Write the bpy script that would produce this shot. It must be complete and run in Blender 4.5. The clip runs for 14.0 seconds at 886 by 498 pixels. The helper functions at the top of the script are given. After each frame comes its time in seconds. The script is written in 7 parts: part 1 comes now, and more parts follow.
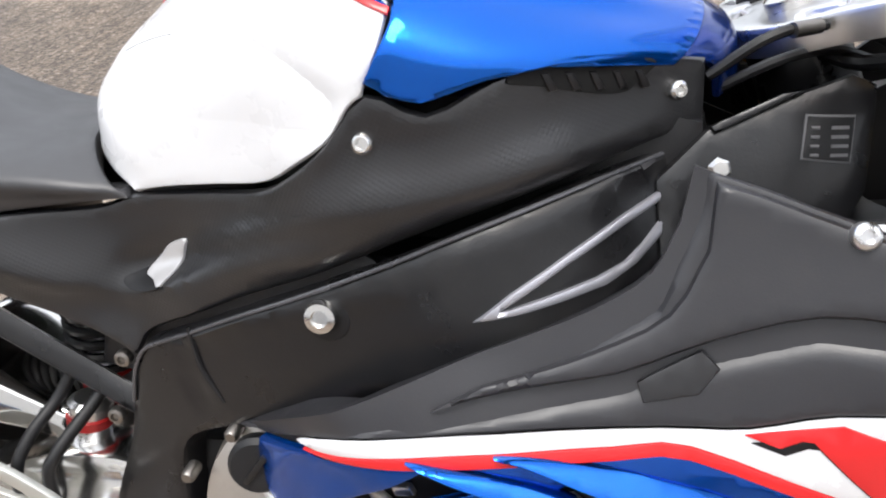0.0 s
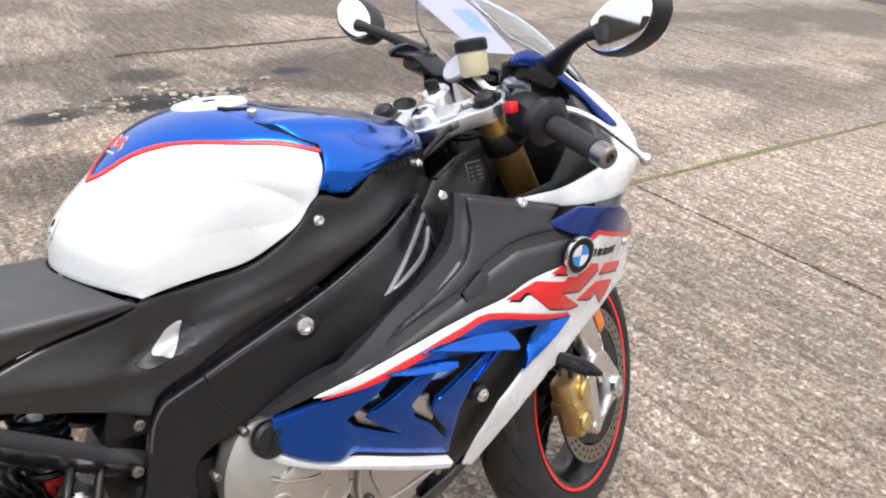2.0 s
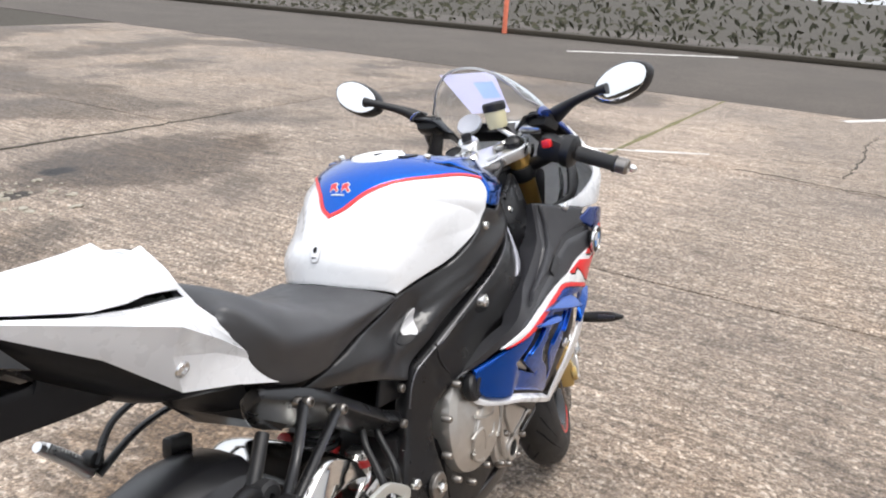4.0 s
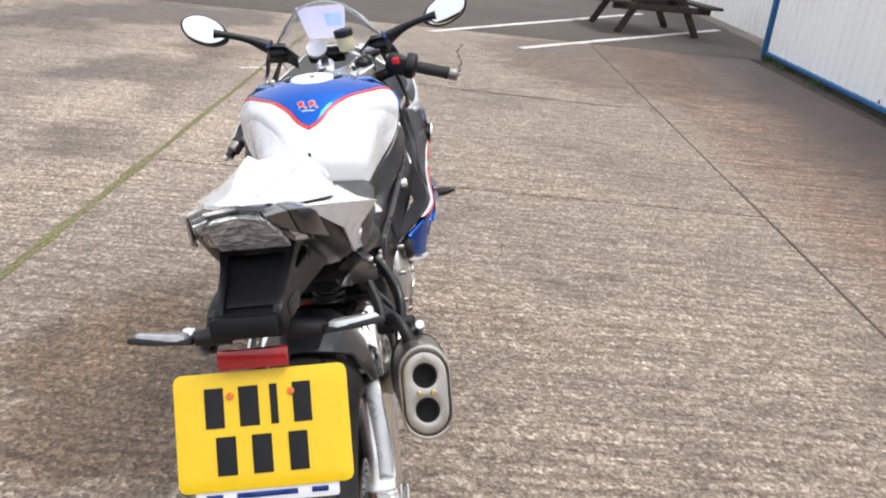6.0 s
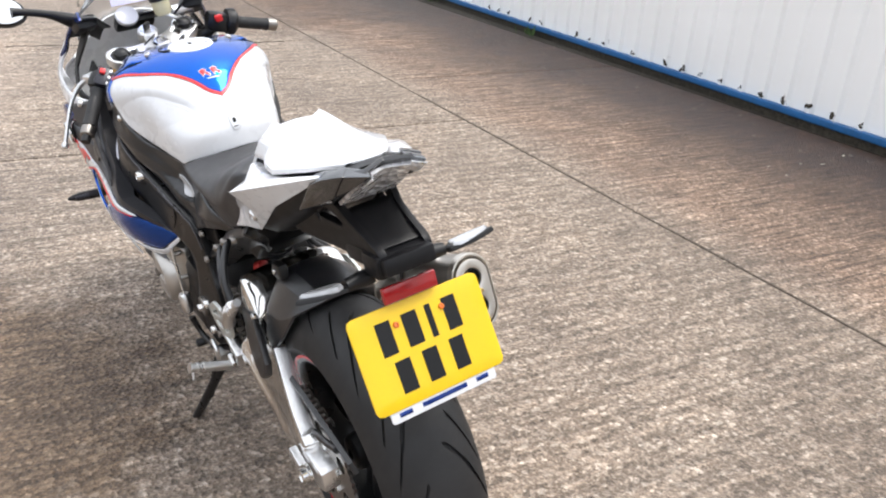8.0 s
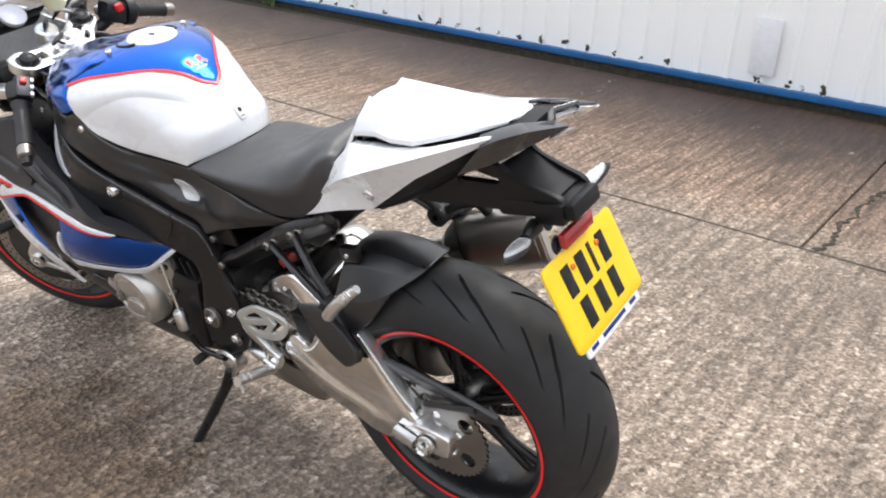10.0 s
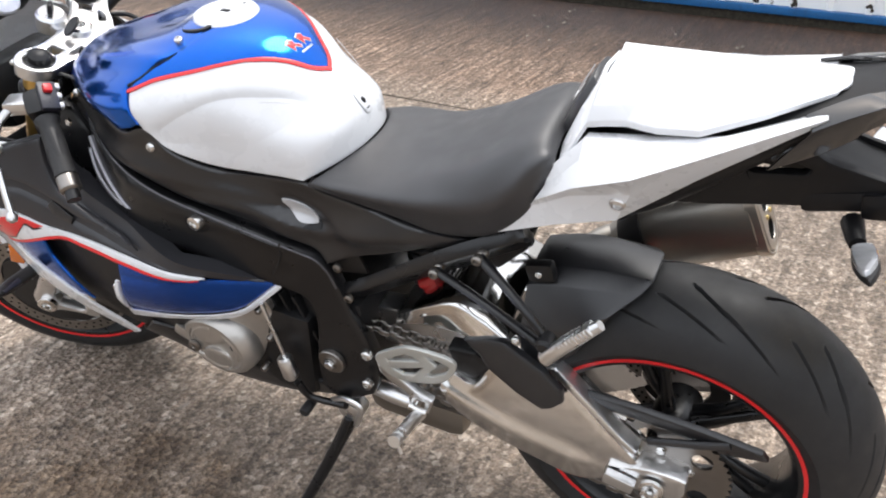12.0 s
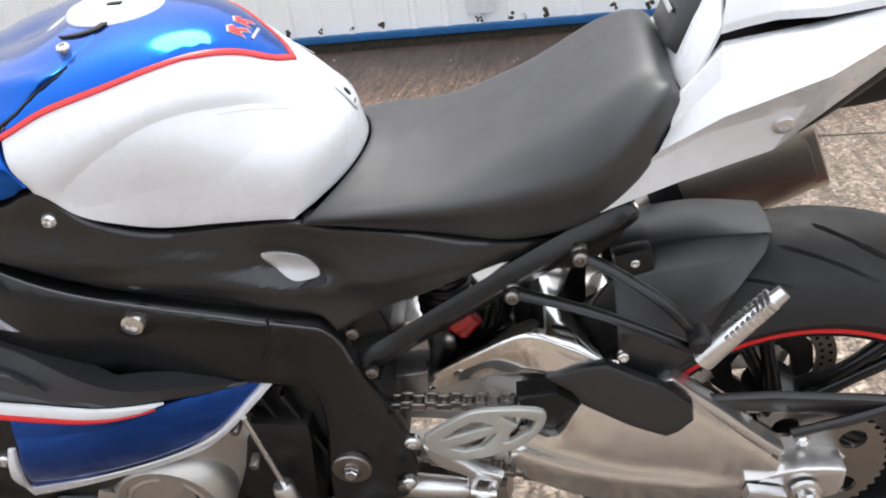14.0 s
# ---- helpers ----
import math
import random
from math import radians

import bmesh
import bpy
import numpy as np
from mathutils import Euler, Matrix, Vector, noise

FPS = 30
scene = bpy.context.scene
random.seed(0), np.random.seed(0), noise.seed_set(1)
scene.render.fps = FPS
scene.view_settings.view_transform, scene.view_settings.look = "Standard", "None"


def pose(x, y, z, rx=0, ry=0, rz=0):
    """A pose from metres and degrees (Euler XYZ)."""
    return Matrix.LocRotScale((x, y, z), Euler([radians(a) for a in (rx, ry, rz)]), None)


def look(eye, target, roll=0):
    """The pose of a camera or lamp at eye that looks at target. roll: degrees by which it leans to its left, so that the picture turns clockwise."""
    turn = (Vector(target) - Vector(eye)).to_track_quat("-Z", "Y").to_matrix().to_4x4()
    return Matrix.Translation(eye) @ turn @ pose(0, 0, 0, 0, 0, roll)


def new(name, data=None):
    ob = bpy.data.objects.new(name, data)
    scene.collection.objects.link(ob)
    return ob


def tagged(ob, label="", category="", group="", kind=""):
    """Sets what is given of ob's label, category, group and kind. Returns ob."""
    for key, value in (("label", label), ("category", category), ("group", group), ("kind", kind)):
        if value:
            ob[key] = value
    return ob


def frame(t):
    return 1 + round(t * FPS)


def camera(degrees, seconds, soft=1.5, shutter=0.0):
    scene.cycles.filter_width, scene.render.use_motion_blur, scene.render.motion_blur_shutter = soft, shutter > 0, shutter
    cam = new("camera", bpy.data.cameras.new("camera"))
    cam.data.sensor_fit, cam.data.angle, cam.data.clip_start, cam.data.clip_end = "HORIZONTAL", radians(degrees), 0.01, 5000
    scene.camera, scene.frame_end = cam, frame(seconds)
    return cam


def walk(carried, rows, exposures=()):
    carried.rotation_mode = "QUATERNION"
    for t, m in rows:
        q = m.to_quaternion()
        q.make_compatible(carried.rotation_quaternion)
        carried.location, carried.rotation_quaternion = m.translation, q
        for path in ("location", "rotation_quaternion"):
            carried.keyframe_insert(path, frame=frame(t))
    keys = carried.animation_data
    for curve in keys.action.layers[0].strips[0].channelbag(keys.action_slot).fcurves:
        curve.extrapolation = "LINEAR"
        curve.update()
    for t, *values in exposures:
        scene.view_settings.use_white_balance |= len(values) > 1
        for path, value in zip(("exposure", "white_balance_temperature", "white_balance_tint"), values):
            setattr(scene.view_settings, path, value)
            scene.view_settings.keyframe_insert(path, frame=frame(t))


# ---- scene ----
cam = camera(56.67, 14.0, soft=2.0)
# seconds, eye in metres, yaw, pitch and roll in degrees
ROWS = [
    (0, 0.938, -0.539, 1.108, 10.07, -33.10, -2.79),
    (0.5, 0.923, -0.669, 1.186, -5.65, -30.68, -1.05),
    (1, 0.771, -0.863, 1.280, -17.68, -29.69, -1.54),
    (1.5, 0.550, -0.882, 1.275, -29.09, -28.11, -0.35),
    (2, 0.309, -0.895, 1.311, -39.36, -26.34, 3.27),
    (2.5, 0.096, -0.950, 1.298, -44.29, -23.58, 1.02),
    (3, -0.114, -0.919, 1.330, -48.79, -24.54, -0.53),
    (3.2, -0.198, -0.853, 1.321, -52.27, -23.38, 0.44),
    (5.3, -1.009, -0.256, 1.322, -82.24, -20.65, 0.52),
    (5.5, -1.047, -0.165, 1.331, -86.64, -21.72, 0.12),
    (6, -1.188, -0.009, 1.359, -94.99, -22.27, 5.93),
    (6.5, -1.315, 0.117, 1.343, -98.42, -22.58, 2.17),
    (7, -1.353, 0.303, 1.358, -101.31, -22.86, 1.88),
    (7.5, -1.229, 0.523, 1.338, -111.90, -22.94, -0.10),
    (8, -1.181, 0.710, 1.361, -123.53, -24.43, 3.74),
    (10.3, -0.662, 1.249, 1.306, -145.70, -25.57, 1.12),
    (10.5, -0.609, 1.228, 1.295, -144.92, -25.65, 1.17),
    (11, -0.426, 1.145, 1.277, -145.80, -27.02, -0.36),
    (11.5, -0.308, 1.131, 1.274, -145.95, -29.19, -1.22),
    (12, -0.132, 1.188, 1.280, -153.37, -29.79, -1.59),
    (12.5, 0.022, 1.248, 1.286, -156.72, -29.03, -1.45),
    (13, 0.170, 1.201, 1.265, -156.77, -29.35, -0.92),
    (13.5, 0.280, 1.118, 1.218, -162.74, -28.79, -4.53),
    (14, 0.324, 1.036, 1.085, -172.81, -26.09, -7.26),
]


def aim(x, y, z, yaw, pitch, roll):
    return pose(x, y, z, 90 + pitch, 0, yaw) @ pose(0, 0, 0, 0, 0, roll)


walk(cam, [(t, aim(*row)) for t, *row in ROWS], [(0, 1.23), (0.5, 1.14), (1.2, 1.03), (2.0, 1.07), (3.2, 1.08), (5.3, 0.874), (6.5, 0.918), (8.2, 1.12), (10.3, 1.154), (12.0, 1.10), (12.5, 1.09), (14, 1.13)])
# -- end of camera --
LEAN = 9.83

# ---- sky and sun ----
world = bpy.data.worlds.new("sky")
scene.world = world
world.use_nodes = True
wn = world.node_tree
sky = wn.nodes.new("ShaderNodeTexSky")
sky.sky_type, sky.sun_disc, sky.sun_elevation, sky.sun_rotation = "NISHITA", False, radians(69), radians(153)
sky.air_density, sky.dust_density, sky.ozone_density = 1.0, 6.0, 1.0
veil = wn.nodes.new("ShaderNodeMixRGB")
veil.inputs[0].default_value = 0.85
# an overcast sky: twice as bright overhead as at the horizon
up_axis = wn.nodes.new("ShaderNodeTexCoord")
split = wn.nodes.new("ShaderNodeSeparateXYZ")
wn.links.new(up_axis.outputs["Generated"], split.inputs[0])
cloud = wn.nodes.new("ShaderNodeValToRGB")
cloud.color_ramp.elements[0].position, cloud.color_ramp.elements[0].color = 0.0, (0.575, 0.605, 0.645, 1)
cloud.color_ramp.elements[1].position, cloud.color_ramp.elements[1].color = 1.0, (0.975, 1.0, 1.04, 1)
wn.links.new(split.outputs[2], cloud.inputs[0])
bright = wn.nodes.new("ShaderNodeMixRGB")
bright.blend_type = "MULTIPLY"
bright.inputs[0].default_value = 1.0
bright.inputs[2].default_value = (7.1, 7.1, 7.2, 1)
wn.links.new(cloud.outputs[0], bright.inputs[1])
wn.links.new(bright.outputs[0], veil.inputs[2])
wn.links.new(sky.outputs[0], veil.inputs[1])
wn.links.new(veil.outputs[0], wn.nodes["Background"].inputs[0])
wn.nodes["Background"].inputs[1].default_value = 0.13
sun = new("sun", bpy.data.lights.new("sun", "SUN"))
sun.data.energy, sun.data.angle, sun.data.color = 0.9, radians(22), (1.0, 0.97, 0.93)
sun.matrix_world = look((0, 0, 10), (1.0, 2.0, 4.0))


# ---- building helpers ----
def link(name, me, mat, parent, label=""):
    ob = new(name, me)
    if mat:
        me.materials.append(mat)
    ob.parent = parent
    if label:
        ob["label"] = label
    return ob


def finish(bm, angle=38, flat=False):
    me = bpy.data.meshes.new("mesh")
    bmesh.ops.recalc_face_normals(bm, faces=bm.faces)
    bm.to_mesh(me)
    bm.free()
    if not flat:
        me.shade_smooth()
        me.set_sharp_from_angle(angle=radians(angle))
    return me


def part(name, bm, mat, parent, label="", angle=38, flat=False):
    """One bmesh as one mesh object under a thing or a part."""
    return link(name, finish(bm, angle, flat), mat, parent, label)


def along(pts, t):
    """A smooth curve through pts (n, ...), at t from 0 to 1."""
    pts = np.asarray(pts, float)
    n = len(pts) - 1
    t = np.clip(np.atleast_1d(np.asarray(t, float)), 0, 1) * n
    i = np.minimum(t.astype(int), n - 1)
    f = (t - i).reshape((-1,) + (1,) * (pts.ndim - 1))
    p1, p2 = pts[i], pts[i + 1]
    p0 = np.where((i > 0).reshape(f.shape), pts[np.maximum(i - 1, 0)], 2 * p1 - p2)
    p3 = np.where((i < n - 1).reshape(f.shape), pts[np.minimum(i + 2, n)], 2 * p2 - p1)
    return 0.5 * (2 * p1 + (p2 - p0) * f + (2 * p0 - 5 * p1 + 4 * p2 - p3) * f**2 + (3 * p1 - p0 - 3 * p2 + p3) * f**3)


def rounded(pts, n=5):
    """A closed outline, smoothed through its points."""
    p = np.asarray(pts, float)
    q = np.concatenate([p[-2:], p, p[:3]])
    full = along(q, np.linspace(0, 1, (len(q) - 1) * n + 1))
    return [tuple(v) for v in full[2 * n : (2 + len(p)) * n]]


def arc(pts, n=4):
    """An open curve, smoothed through its points."""
    return [tuple(v) for v in along(pts, np.linspace(0, 1, (len(pts) - 1) * n + 1))]


def lateral(pts, side=1):
    """A body side: the smooth surface y = f(x, z) through points (x, z, y)."""
    p = np.array(pts, float)
    xy, n = p[:, :2], len(p)

    def kern(d):
        return np.where(d > 0, d * d * np.log(d + 1e-9), 0)

    k = kern(np.linalg.norm(xy[:, None] - xy[None], axis=2)) + 1e-4 * np.eye(n)
    a = np.block([[k, np.ones((n, 1)), xy], [np.ones((1, n)), np.zeros((1, 3))], [xy.T, np.zeros((2, 3))]])
    w = np.linalg.lstsq(a, np.r_[p[:, 2], 0, 0, 0], rcond=1e-10)[0]

    def at(x, z):
        x, z = np.asarray(x, float), np.asarray(z, float)
        d = np.hypot(x[:, None] - xy[:, 0], z[:, None] - xy[:, 1])
        y = kern(d) @ w[:n] + w[n] + w[n + 1] * x + w[n + 2] * z
        return np.stack([x, side * y, z], 1)

    at.outward = lambda q: np.array([0.0, side, 0.0]) + 0 * q
    return at


def skin(lines, core=0.85, both=True):
    """A spread skin over long lines from the middle of the top to the lower edge; b < 0 is the other side."""
    rows = [np.array(r, float) for r in lines]
    if both:
        rows = [r * (1, -1, 1) for r in rows[:0:-1]] + rows
    grid = np.array(rows)

    def at(a, b):
        a, b = np.asarray(a, float), np.asarray(b, float)
        cols = np.stack([along(r, a) for r in grid])
        n = len(grid) - 1
        t = np.clip((b + 1) / 2 if both else b, 0, 1) * n
        i = np.minimum(t.astype(int), n - 1)
        f = (t - i)[:, None]
        j = np.arange(len(a))
        p1, p2 = cols[i, j], cols[i + 1, j]
        p0 = np.where((i > 0)[:, None], cols[np.maximum(i - 1, 0), j], 2 * p1 - p2)
        p3 = np.where((i < n - 1)[:, None], cols[np.minimum(i + 2, n), j], 2 * p2 - p1)
        return 0.5 * (2 * p1 + (p2 - p0) * f + (2 * p0 - 5 * p1 + 4 * p2 - p3) * f**2 + (3 * p1 - p0 - 3 * p2 + p3) * f**3)

    at.outward = lambda q: q * (0, 1, 1) - np.array([0, 0, core])
    return at


def flat_at(origin, e1, e2):
    """A plane: origin + a * e1 + b * e2."""
    o, u, v = (np.array(w, float) for w in (origin, e1, e2))
    u, v = u / np.linalg.norm(u), v / np.linalg.norm(v)
    n = np.cross(u, v)

    def at(a, b):
        return o + np.asarray(a)[:, None] * u + np.asarray(b)[:, None] * v

    at.outward = lambda q: n + 0 * q
    return at


def inside(p, loop):
    a, b = loop, np.roll(loop, -1, 0)
    x, y = p[:, :1], p[:, 1:]
    up = (a[:, 1] > y) != (b[:, 1] > y)
    cut = a[:, 0] + (y - a[:, 1]) / np.where(b[:, 1] == a[:, 1], 1e-12, b[:, 1] - a[:, 1]) * (b[:, 0] - a[:, 0])
    return (up & (x < cut)).sum(1) % 2 == 1


def far_from(p, loops):
    best = np.full(len(p), 1e9)
    for loop in loops:
        a, b = loop, np.roll(loop, -1, 0)
        ab = b - a
        t = np.clip(((p[:, None] - a) * ab).sum(2) / np.maximum((ab**2).sum(1), 1e-12), 0, 1)
        best = np.minimum(best, np.linalg.norm(p[:, None] - (a + t[..., None] * ab), axis=2).min(1))
    return best


def sheet(outline, surf, off=0.0, thick=0.004, rnd=0.003, step=0.014, holes=(), scale=(1, 1), relief=None, bm=None):
    """A closed panel: an outline in the surface's own two coordinates, laid on it, with thickness and rounded rims."""
    from mathutils.geometry import delaunay_2d_cdt

    sc = np.array(scale, float)
    loops = []
    for pts in (outline, *holes):
        p = np.array(pts, float) * sc
        q = []
        for a, b in zip(p, np.roll(p, -1, 0)):
            n = max(1, int(np.ceil(np.linalg.norm(b - a) / step)))
            q += [a + (b - a) * k / n for k in range(n)]
        loops.append(np.array(q))
    edge = np.concatenate(loops)
    lo, hi = edge.min(0), edge.max(0)
    gx, gy = np.meshgrid(np.arange(lo[0] + step / 2, hi[0], step), np.arange(lo[1] + step / 2, hi[1], step))
    gx[1::2] += step / 2
    inner = np.stack([gx.ravel(), gy.ravel()], 1)

    def within(p):
        ok = inside(p, loops[0])
        for h in loops[1:]:
            ok &= ~inside(p, h)
        return ok

    extra = [inner]
    if rnd > 0:
        for k in (0.35, 1.0):
            for loop in loops:
                d = np.roll(loop, -1, 0) - np.roll(loop, 1, 0)
                nrm = np.stack([-d[:, 1], d[:, 0]], 1) / np.maximum(np.linalg.norm(d, axis=1)[:, None], 1e-9)
                extra += [loop + nrm * rnd * k, loop - nrm * rnd * k]
    cand = np.concatenate(extra)
    d = far_from(cand, loops)
    need = np.r_[np.full(len(inner), max(0.55 * step, 1.25 * rnd)), *[np.full(len(e), rnd * 0.3) for e in extra[1:]]]
    cand = cand[within(cand) & (d > need * 0.99)]
    pts = np.concatenate([edge, cand])
    edges, k = [], 0
    for loop in loops:
        edges += [(k + i, k + (i + 1) % len(loop)) for i in range(len(loop))]
        k += len(loop)
    v, e, f, ov, _, _ = delaunay_2d_cdt([Vector(p) for p in pts], edges, [], 0, 1e-7)
    v = np.array([tuple(p) for p in v])
    tri = np.array([t for t in f if len(t) == 3])
    tri = tri[within(v[tri].mean(1))]
    d = far_from(v, loops)
    ab = v / sc
    h = 1e-3
    p0 = surf(ab[:, 0], ab[:, 1])
    nrm = np.cross(surf(ab[:, 0] + h, ab[:, 1]) - surf(ab[:, 0] - h, ab[:, 1]), surf(ab[:, 0], ab[:, 1] + h) - surf(ab[:, 0], ab[:, 1] - h))
    nrm /= np.maximum(np.linalg.norm(nrm, axis=1)[:, None], 1e-12)
    nrm *= np.sign((nrm * surf.outward(p0)).sum(1) + 1e-12)[:, None]
    drop = rnd * (1 - np.sqrt(np.maximum(0, 1 - (1 - np.minimum(d / rnd, 1)) ** 2))) if rnd > 0 else 0 * d
    lift = off - drop + (relief(ab[:, 0], ab[:, 1]) if relief else 0)
    top = p0 + nrm * lift[:, None]
    low = p0 + nrm * (off - thick)
    bm = bm or bmesh.new()
    used = np.unique(tri)
    tv = {i: bm.verts.new(top[i]) for i in used}
    lv = {i: bm.verts.new(low[i]) for i in used}
    count = {}
    for t in tri:
        bm.faces.new([tv[i] for i in t])
        bm.faces.new([lv[i] for i in t[::-1]])
        for a, b in ((t[0], t[1]), (t[1], t[2]), (t[2], t[0])):
            count[(a, b)] = 1
    for a, b in count:
        if (b, a) not in count:
            bm.faces.new([tv[b], tv[a], lv[a], lv[b]])
    return bm


def tube(path, r, seg=12, smooth=4, bm=None, flat=1.0):
    """A round bar along a path; r is one radius or one a point."""
    path = np.array(path, float)
    rr = np.full(len(path), r) if np.isscalar(r) else np.array(r, float)
    if smooth > 1:
        t = np.linspace(0, 1, (len(path) - 1) * smooth + 1)
        path, rr = along(path, t), along(rr[:, None], t)[:, 0]
    bm = bm or bmesh.new()
    tang = np.gradient(path, axis=0)
    tang /= np.linalg.norm(tang, axis=1)[:, None]
    ref = np.array([0, 0, 1.0]) if abs(tang[0][2]) < 0.9 else np.array([1.0, 0, 0])
    rings = []
    for p, t, q in zip(path, tang, rr):
        ref = ref - t * (ref @ t)
        ref /= np.linalg.norm(ref)
        s = np.cross(t, ref)
        rings.append([bm.verts.new(p + q * (math.cos(k) * ref * flat + math.sin(k) * s)) for k in np.linspace(0, 2 * math.pi, seg, endpoint=False)])
    for a, b in zip(rings, rings[1:]):
        for k in range(seg):
            bm.faces.new([a[k], a[(k + 1) % seg], b[(k + 1) % seg], b[k]])
    bm.faces.new(rings[0][::-1])
    bm.faces.new(rings[-1])
    return bm


def lathe(profile, centre, axis=(0, 1, 0), seg=32, closed=False, bm=None):
    """A turned form: profile of (radius, height along the axis). closed: the profile is a ring."""
    w = Vector(axis).normalized()
    u = w.orthogonal().normalized()
    v = w.cross(u)
    c = Vector(centre)
    bm = bm or bmesh.new()
    rings = [[bm.verts.new(c + w * h + max(r, 1e-5) * (math.cos(k) * u + math.sin(k) * v)) for k in np.linspace(0, 2 * math.pi, seg, endpoint=False)] for r, h in profile]
    pairs = list(zip(rings, rings[1:])) + ([(rings[-1], rings[0])] if closed else [])
    for a, b in pairs:
        for k in range(seg):
            bm.faces.new([a[k], a[(k + 1) % seg], b[(k + 1) % seg], b[k]])
    if not closed:
        bm.faces.new(rings[0][::-1])
        bm.faces.new(rings[-1])
    return bm


def block(size, m, bevel=0.004, bm=None, segs=2):
    """A box with rounded edges at the pose m."""
    bm = bm or bmesh.new()
    got = bmesh.ops.create_cube(bm, size=1, matrix=m @ Matrix.Diagonal((*size, 1)))
    if bevel:
        edges = list({e for w in got["verts"] for e in w.link_edges})
        bmesh.ops.bevel(bm, geom=edges, offset=bevel, segments=segs, profile=0.6, affect="EDGES")
    return bm


def plates(rows, thick=0.006, both=True, smooth=1, edge=0.0018, crease=14):
    """A folded shell: long rows of points joined by flat facets, with its edges lightly rounded."""
    g = [np.array(r, float) for r in rows]
    if smooth > 1:
        g = [along(r, np.linspace(0, 1, (len(r) - 1) * smooth + 1)) for r in g]
    if both:
        on_axis = np.abs(g[0][:, 1]).max() < 1e-6
        g = [r * (1, -1, 1) for r in (g[:0:-1] if on_axis else g[::-1])] + g
    g = np.array(g)
    du, dv = np.gradient(g, axis=0), np.gradient(g, axis=1)
    n = np.cross(du, dv)
    n /= np.maximum(np.linalg.norm(n, axis=2)[..., None], 1e-9)
    mid = g.reshape(-1, 3).mean(0)
    if (n * (g - mid)).sum() < 0:
        n = -n
    bm = bmesh.new()
    top = [[bm.verts.new(p) for p in row] for row in g]
    low = [[bm.verts.new(p) for p in row] for row in g - n * thick]
    a, b = g.shape[:2]
    for i in range(a - 1):
        for j in range(b - 1):
            bm.faces.new([top[i][j], top[i + 1][j], top[i + 1][j + 1], top[i][j + 1]])
            bm.faces.new([low[i][j], low[i][j + 1], low[i + 1][j + 1], low[i + 1][j]])
    for i in range(a - 1):
        for j in (0, b - 1):
            bm.faces.new([top[i][j], low[i][j], low[i + 1][j], top[i + 1][j]])
    for j in range(b - 1):
        for i in (0, a - 1):
            bm.faces.new([top[i][j], top[i][j + 1], low[i][j + 1], low[i][j]])
    bmesh.ops.recalc_face_normals(bm, faces=bm.faces)
    if edge:
        sharp = [e for e in bm.edges if len(e.link_faces) == 2 and e.calc_face_angle() > radians(crease)]
        bmesh.ops.bevel(bm, geom=sharp, offset=edge, segments=2, profile=0.5, affect="EDGES", clamp_overlap=True)
    return bm


def bolt(centre, axis, r=0.008, h=0.006, bm=None):
    """A domed socket screw."""
    return lathe([(r, -0.004), (r, h * 0.45), (r * 0.92, h * 0.75), (r * 0.62, h), (r * 0.5, h), (r * 0.42, h * 0.35), (0, h * 0.35)], centre, axis, 16, bm=bm)


# ---- materials ----
def nodes_of(name):
    mat = bpy.data.materials.new(name)
    mat.use_nodes = True
    nt = mat.node_tree
    return mat, nt, nt.nodes["Principled BSDF"]


def ramp(nt, src, stops):
    r = nt.nodes.new("ShaderNodeValToRGB")
    while len(r.color_ramp.elements) < len(stops):
        r.color_ramp.elements.new(0.5)
    for e, (p, c) in zip(r.color_ramp.elements, stops):
        e.position, e.color = p, (*c, 1) if len(c) == 3 else c
    nt.links.new(src, r.inputs[0])
    return r.outputs[0]


def noise_of(nt, scale, detail=3, rough=0.55, stretch=None, coord="Object"):
    tc = nt.nodes.new("ShaderNodeTexCoord")
    n = nt.nodes.new("ShaderNodeTexNoise")
    n.inputs["Scale"].default_value, n.inputs["Detail"].default_value, n.inputs["Roughness"].default_value = scale, detail, rough
    src = tc.outputs[coord]
    if stretch:
        mp = nt.nodes.new("ShaderNodeMapping")
        mp.inputs["Scale"].default_value = stretch
        nt.links.new(src, mp.inputs[0])
        src = mp.outputs[0]
    nt.links.new(src, n.inputs[0])
    return n.outputs[0]


def mix(nt, fac, a, b, kind="MIX"):
    m = nt.nodes.new("ShaderNodeMixRGB")
    m.blend_type = kind
    for k, v in enumerate((fac, a, b)):
        if hasattr(v, "default_value") or hasattr(v, "is_linked"):
            nt.links.new(v, m.inputs[k])
        else:
            m.inputs[k].default_value = v if k == 0 else (*v, 1)
    return m.outputs[0]


def bump_of(nt, b, height, strength=0.2, distance=0.002):
    n = nt.nodes.new("ShaderNodeBump")
    n.inputs["Strength"].default_value, n.inputs["Distance"].default_value = strength, distance
    nt.links.new(height, n.inputs["Height"])
    nt.links.new(n.outputs[0], b.inputs["Normal"])
    return n


